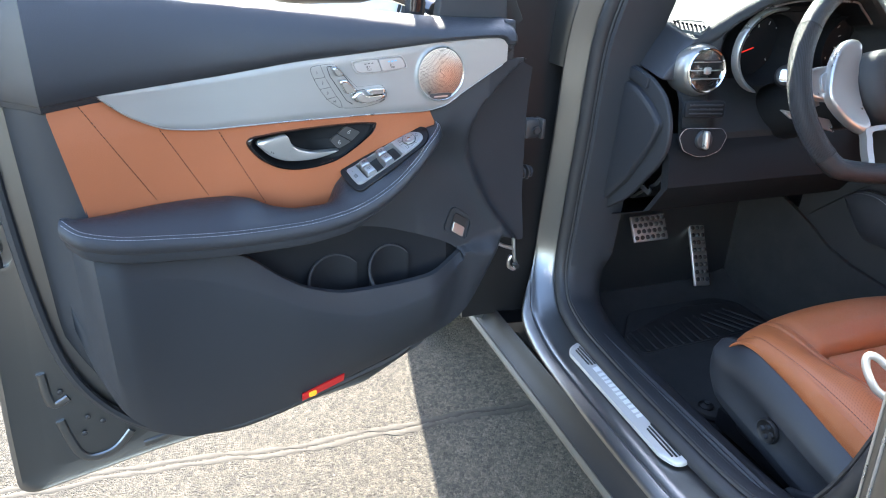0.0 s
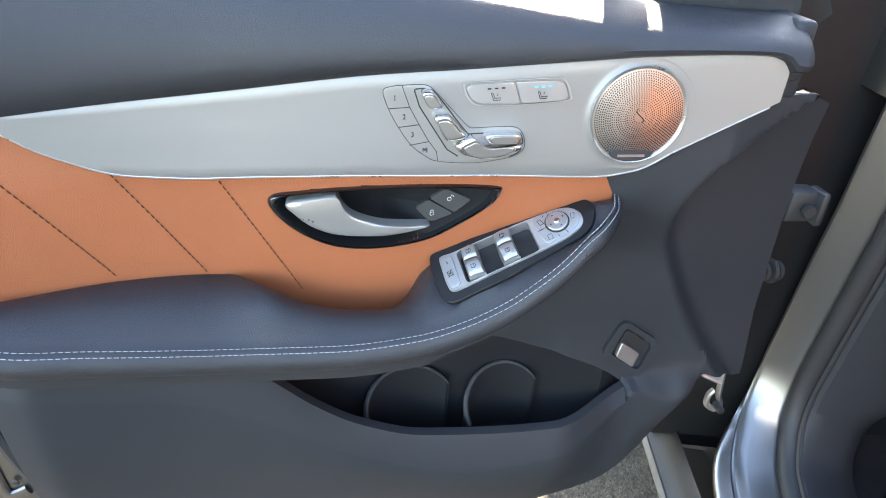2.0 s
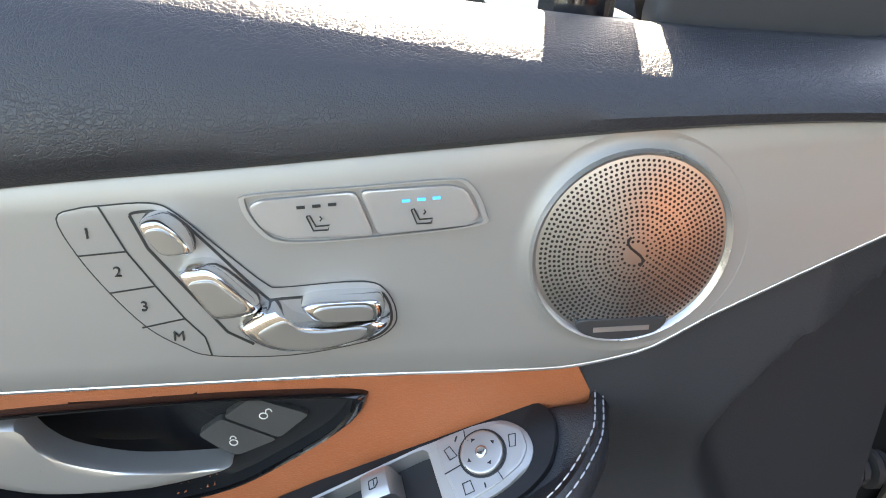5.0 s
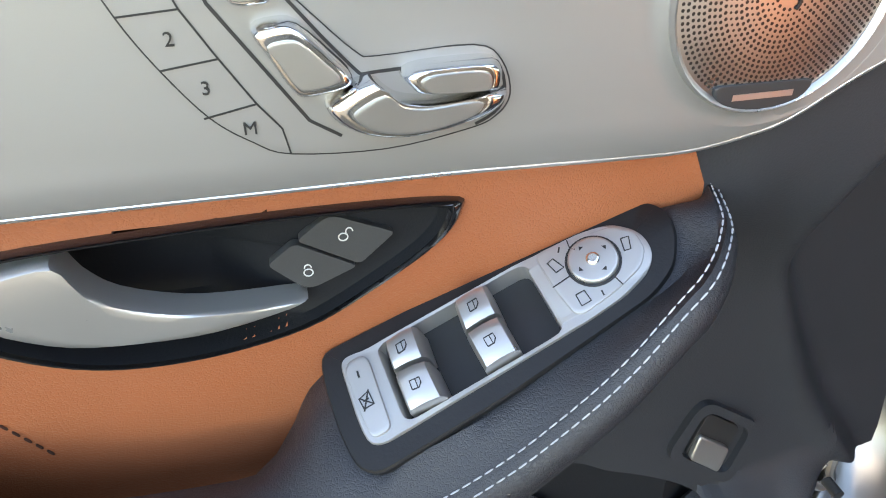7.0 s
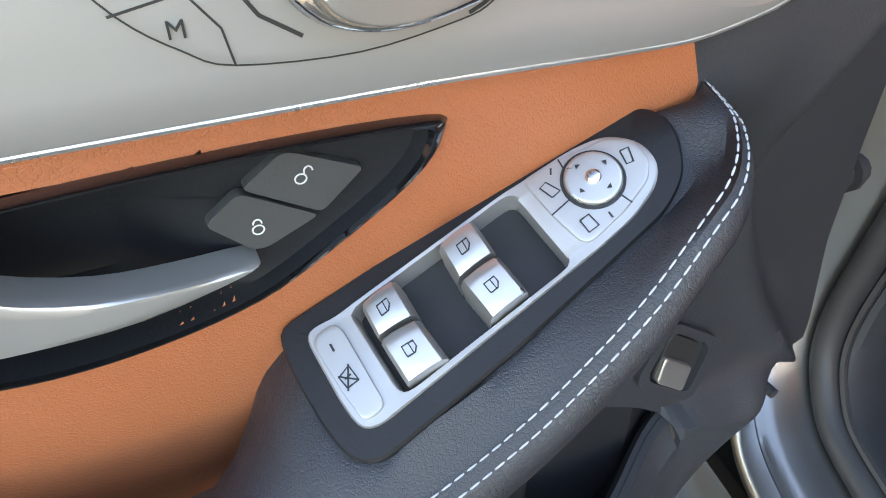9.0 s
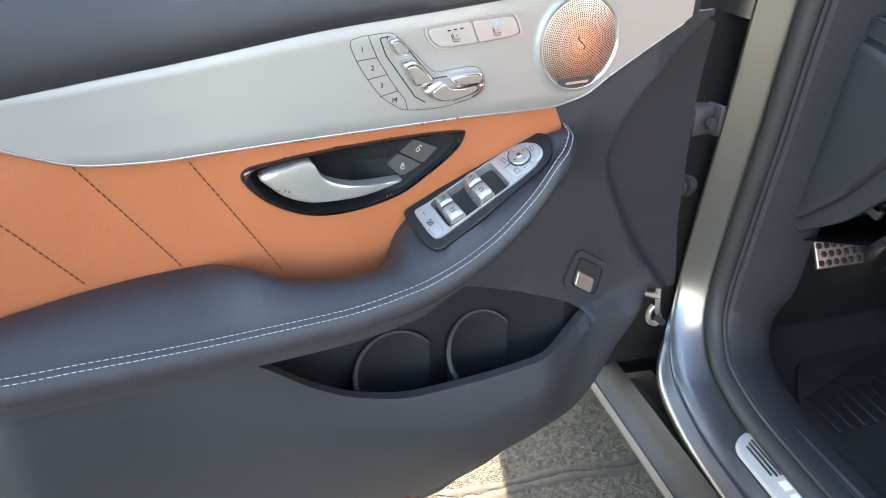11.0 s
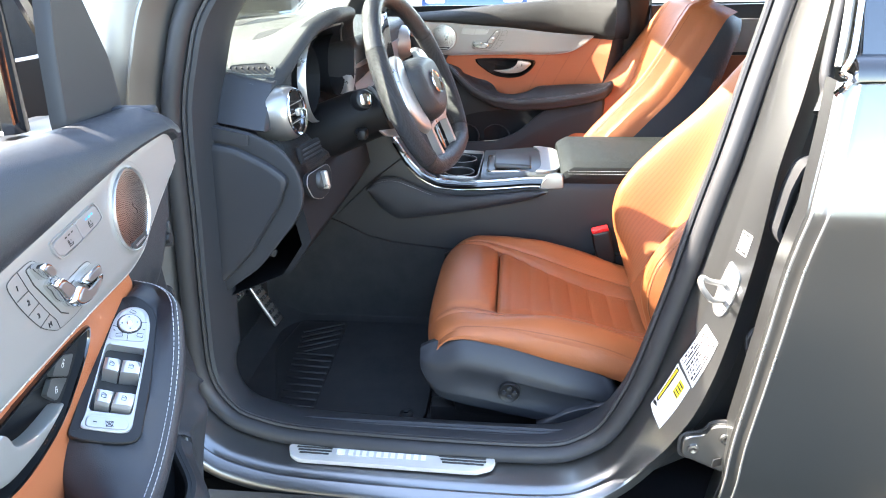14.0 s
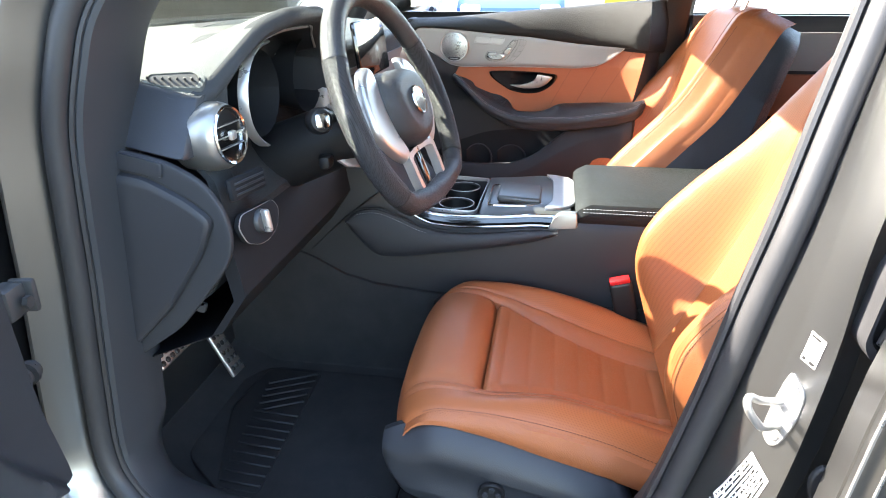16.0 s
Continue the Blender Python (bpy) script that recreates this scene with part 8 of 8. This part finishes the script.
mixer, clear, gloss, fres = nt.nodes.new("ShaderNodeMixShader"), nt.nodes.new("ShaderNodeBsdfTransparent"), nt.nodes.new("ShaderNodeBsdfGlossy"), nt.nodes.new("ShaderNodeFresnel")
clear.inputs[0].default_value = (0.76, 0.80, 0.79, 1)
gloss.inputs["Roughness"].default_value = 0.0
nt.links.new(fres.outputs[0], mixer.inputs[0])
nt.links.new(clear.outputs[0], mixer.inputs[1])
nt.links.new(gloss.outputs[0], mixer.inputs[2])
nt.links.new(mixer.outputs[0], nt.nodes["Material Output"].inputs[0])
rows = [[Vector((1.52 + s * w, y + 0.06 * (1 - s * s) * 1.0, z)) for s in spread(-1, 1, 10)] for w, y, z in ((0.70, 1.52, 1.115), (0.66, 1.32, 1.27), (0.62, 1.08, 1.42), (0.58, 0.84, 1.545))]
screen = part("windscreen", shell(rows, (0, 0.004, 0.003)), CLEAR, None)
tagged(screen, "clear curved windscreen", "windscreen", kind="structure")


# ---- parked cars and distance ----
def parked_car(label_, color, m, tall=1.0):
    """A parked car of simple but full shape; x along its length."""
    t = thing("parked_car", label_, "car", m, group="parked cars")
    body_m = mat("parked_car_paint", color, 0.3, metal=0.2, coat=0.8, vary=0.05, vary_scale=2)
    prof = [(-2.25, 0.35), (-2.3, 0.6), (-2.22, 0.95), (-2.1, 1.02 * tall), (-0.9, 1.04 * tall), (0.95, 1.02 * tall), (1.9, 0.92), (2.25, 0.75), (2.3, 0.5), (2.22, 0.3), (1.78, 0.28), (1.7, 0.52), (1.45, 0.66), (1.2, 0.52), (1.12, 0.26), (-1.02, 0.26), (-1.1, 0.52), (-1.35, 0.66), (-1.6, 0.52), (-1.68, 0.28)]
    bm_ = bmesh.new()
    sheet(bm_, [[Vector((x * (1 - 0.02 * abs(s) ** 3), s * w, z)) for x, z in prof] for s, w in ((-1, 0.82), (-1, 0.90), (-1, 0.92), (1, 0.92), (1, 0.90), (1, 0.82))], closed=True, cap=True)
    part("car_shell", bm_, body_m, t)
    cab = [(-2.05, 1.0 * tall), (-1.75, 1.42 * tall), (-1.2, 1.56 * tall), (-0.1, 1.58 * tall), (0.35, 1.50 * tall), (1.05, 1.0 * tall)]
    bm_ = bmesh.new()
    rows_ = []
    for y, k in ((-0.86, 0.0), (-0.70, 1.0), (0.70, 1.0), (0.86, 0.0)):
        rows_.append([Vector((x * (0.97 if k else 1), y, (z if k else 1.0 * tall + (z - 1.0 * tall) * 0.02))) for x, z in cab])
    sheet(bm_, rows_, cap=True)
    part("roof", bm_, body_m, t)
    for s in (-1, 1):
        for x0, x1 in ((-1.75, -0.75), (-0.68, 0.45)):
            o = [(x0, 1.06 * tall), (x0 + 0.12, 1.44 * tall), (x1 - (0.35 if x1 > 0 else 0.02), 1.46 * tall), (x1 + (0.2 if x1 > 0 else 0), 1.06 * tall)]
            part("side_window", puck(corner_poly(o, 0.06, 3), lambda a, b, h, s=s: Vector((a, s * (0.875 - 0.30 * (b / tall - 1.04) + h), b)), 0.012, 0.98, steps=1), GLASS_DARK, t)
    o = [(-0.66, 1.06), (-0.58, 1.46), (0.58, 1.46), (0.66, 1.06)]
    part("front_window", puck(corner_poly(o, 0.06, 3), lambda a, b, h: Vector((1.10 - 1.35 * (b - 1.02) + h, a, b * tall)), 0.02, 0.98, steps=1), GLASS_DARK, t)
    part("rear_window", puck(corner_poly(o, 0.06, 3), lambda a, b, h: Vector((-2.06 + 0.62 * (b - 1.0) - h, a, b * tall)), 0.02, 0.98, steps=1), GLASS_DARK, t)
    for x in (-1.35, 1.45):
        for s in (-1, 1):
            wm = pose(x, s * 0.80, 0.33, 90, 0, 0)
            wh = part("wheel", lathe([(0.20, -0.11), (0.31, -0.11), (0.335, -0.07), (0.335, 0.07), (0.31, 0.11), (0.20, 0.11)], 28, wm), TYRE, t)
            part("rim", lathe([(0.20, 0.10), (0.205, -0.10), (0.05, -0.07), (0.001, -0.07)] if s < 0 else [(0.20, -0.10), (0.205, 0.10), (0.05, 0.07), (0.001, 0.07)], 24, wm), SATIN, wh)
    for s in (-1, 1):
        part("headlight", soft_box(2.20, s * 0.68, 0.74, 0.10, 0.34, 0.13, 0.04, 3), WHITE, t)
        part("tail_light", soft_box(-2.22, s * 0.72, 0.86, 0.08, 0.24, 0.16, 0.03, 3), RED, t)
    return t


parked_car("white parked saloon in bright sun", (0.75, 0.75, 0.75), pose(13.4, 4.2, 0, 0, 0, 178))
parked_car("blue parked hatchback in bright sun", (0.02, 0.07, 0.26), pose(14.2, 1.5, 0, 0, 0, 181))
parked_car("silver parked car in bright sun", (0.45, 0.47, 0.5), pose(13.5, -4.0, 0, 0, 0, 180))
parked_car("white parked hatchback in bright sun", (0.7, 0.7, 0.7), pose(13.8, -1.2, 0, 0, 0, 179))
parked_car("pale grey parked car in bright sun", (0.55, 0.56, 0.58), pose(1.5, 10.5, 0, 0, 0, 10))
parked_car("white parked car in bright sun", (0.75, 0.75, 0.75), pose(-4.2, 9.5, 0, 0, 0, 8))

# yellow placard and blue covers between the far cars
sign = thing("price_placard", "yellow placard with dark printed bars", "sign", pose(7.35, -0.02, 1.10, 0, 0, 90))
part("board", soft_box(0, 0, 0, 0.42, 0.02, 0.26, 0.008, 2), YELLOW, sign)
part("printed_bar", soft_box(0, 0.011, 0.05, 0.32, 0.004, 0.05, 0.001, 1), RED, sign)
part("printed_bar", soft_box(0, 0.011, -0.05, 0.28, 0.004, 0.05, 0.001, 1), INK_AND_SHADE, sign)
part("post", tube([(0, -0.012, -0.1), (0, -0.012, -1.19)], 0.012, 8), STEEL, sign)

# grass verge and hedge far ahead
GRASS = mat("sunlit_grass", (0.10, 0.13, 0.02), 0.9, vary=0.5, vary_scale=6, grain=1.0, grain_scale=60)
bm = bmesh.new()
random.seed(11)
for k in range(2600):
    x, y = random.uniform(-9, 14), random.uniform(13.2, 16.5)
    h, w, q = random.uniform(0.10, 0.28), 0.02, random.uniform(0, 6.28)
    dx, dy = w * math.cos(q), w * math.sin(q)
    lx, ly = random.uniform(-0.08, 0.08), random.uniform(-0.08, 0.08)
    bm.faces.new([bm.verts.new(p) for p in ((x - dx, y - dy, 0), (x + dx, y + dy, 0), (x + lx, y + ly, h))])
tagged(part("grass", bm, GRASS, smooth=False), "yellow-green grass verge in the sun", "grass", kind="stuff")
bm = bmesh.new()
bmesh.ops.create_grid(bm, x_segments=40, y_segments=6, size=1)
for v in bm.verts:
    v.co = Vector((v.co.x * 12 + 2.5, 14.9 + v.co.y * 1.8, 0.02 + 0.06 * noise.noise(v.co * 7)))
tagged(part("verge", bm, GRASS), "low grassy verge", "ground", kind="structure")
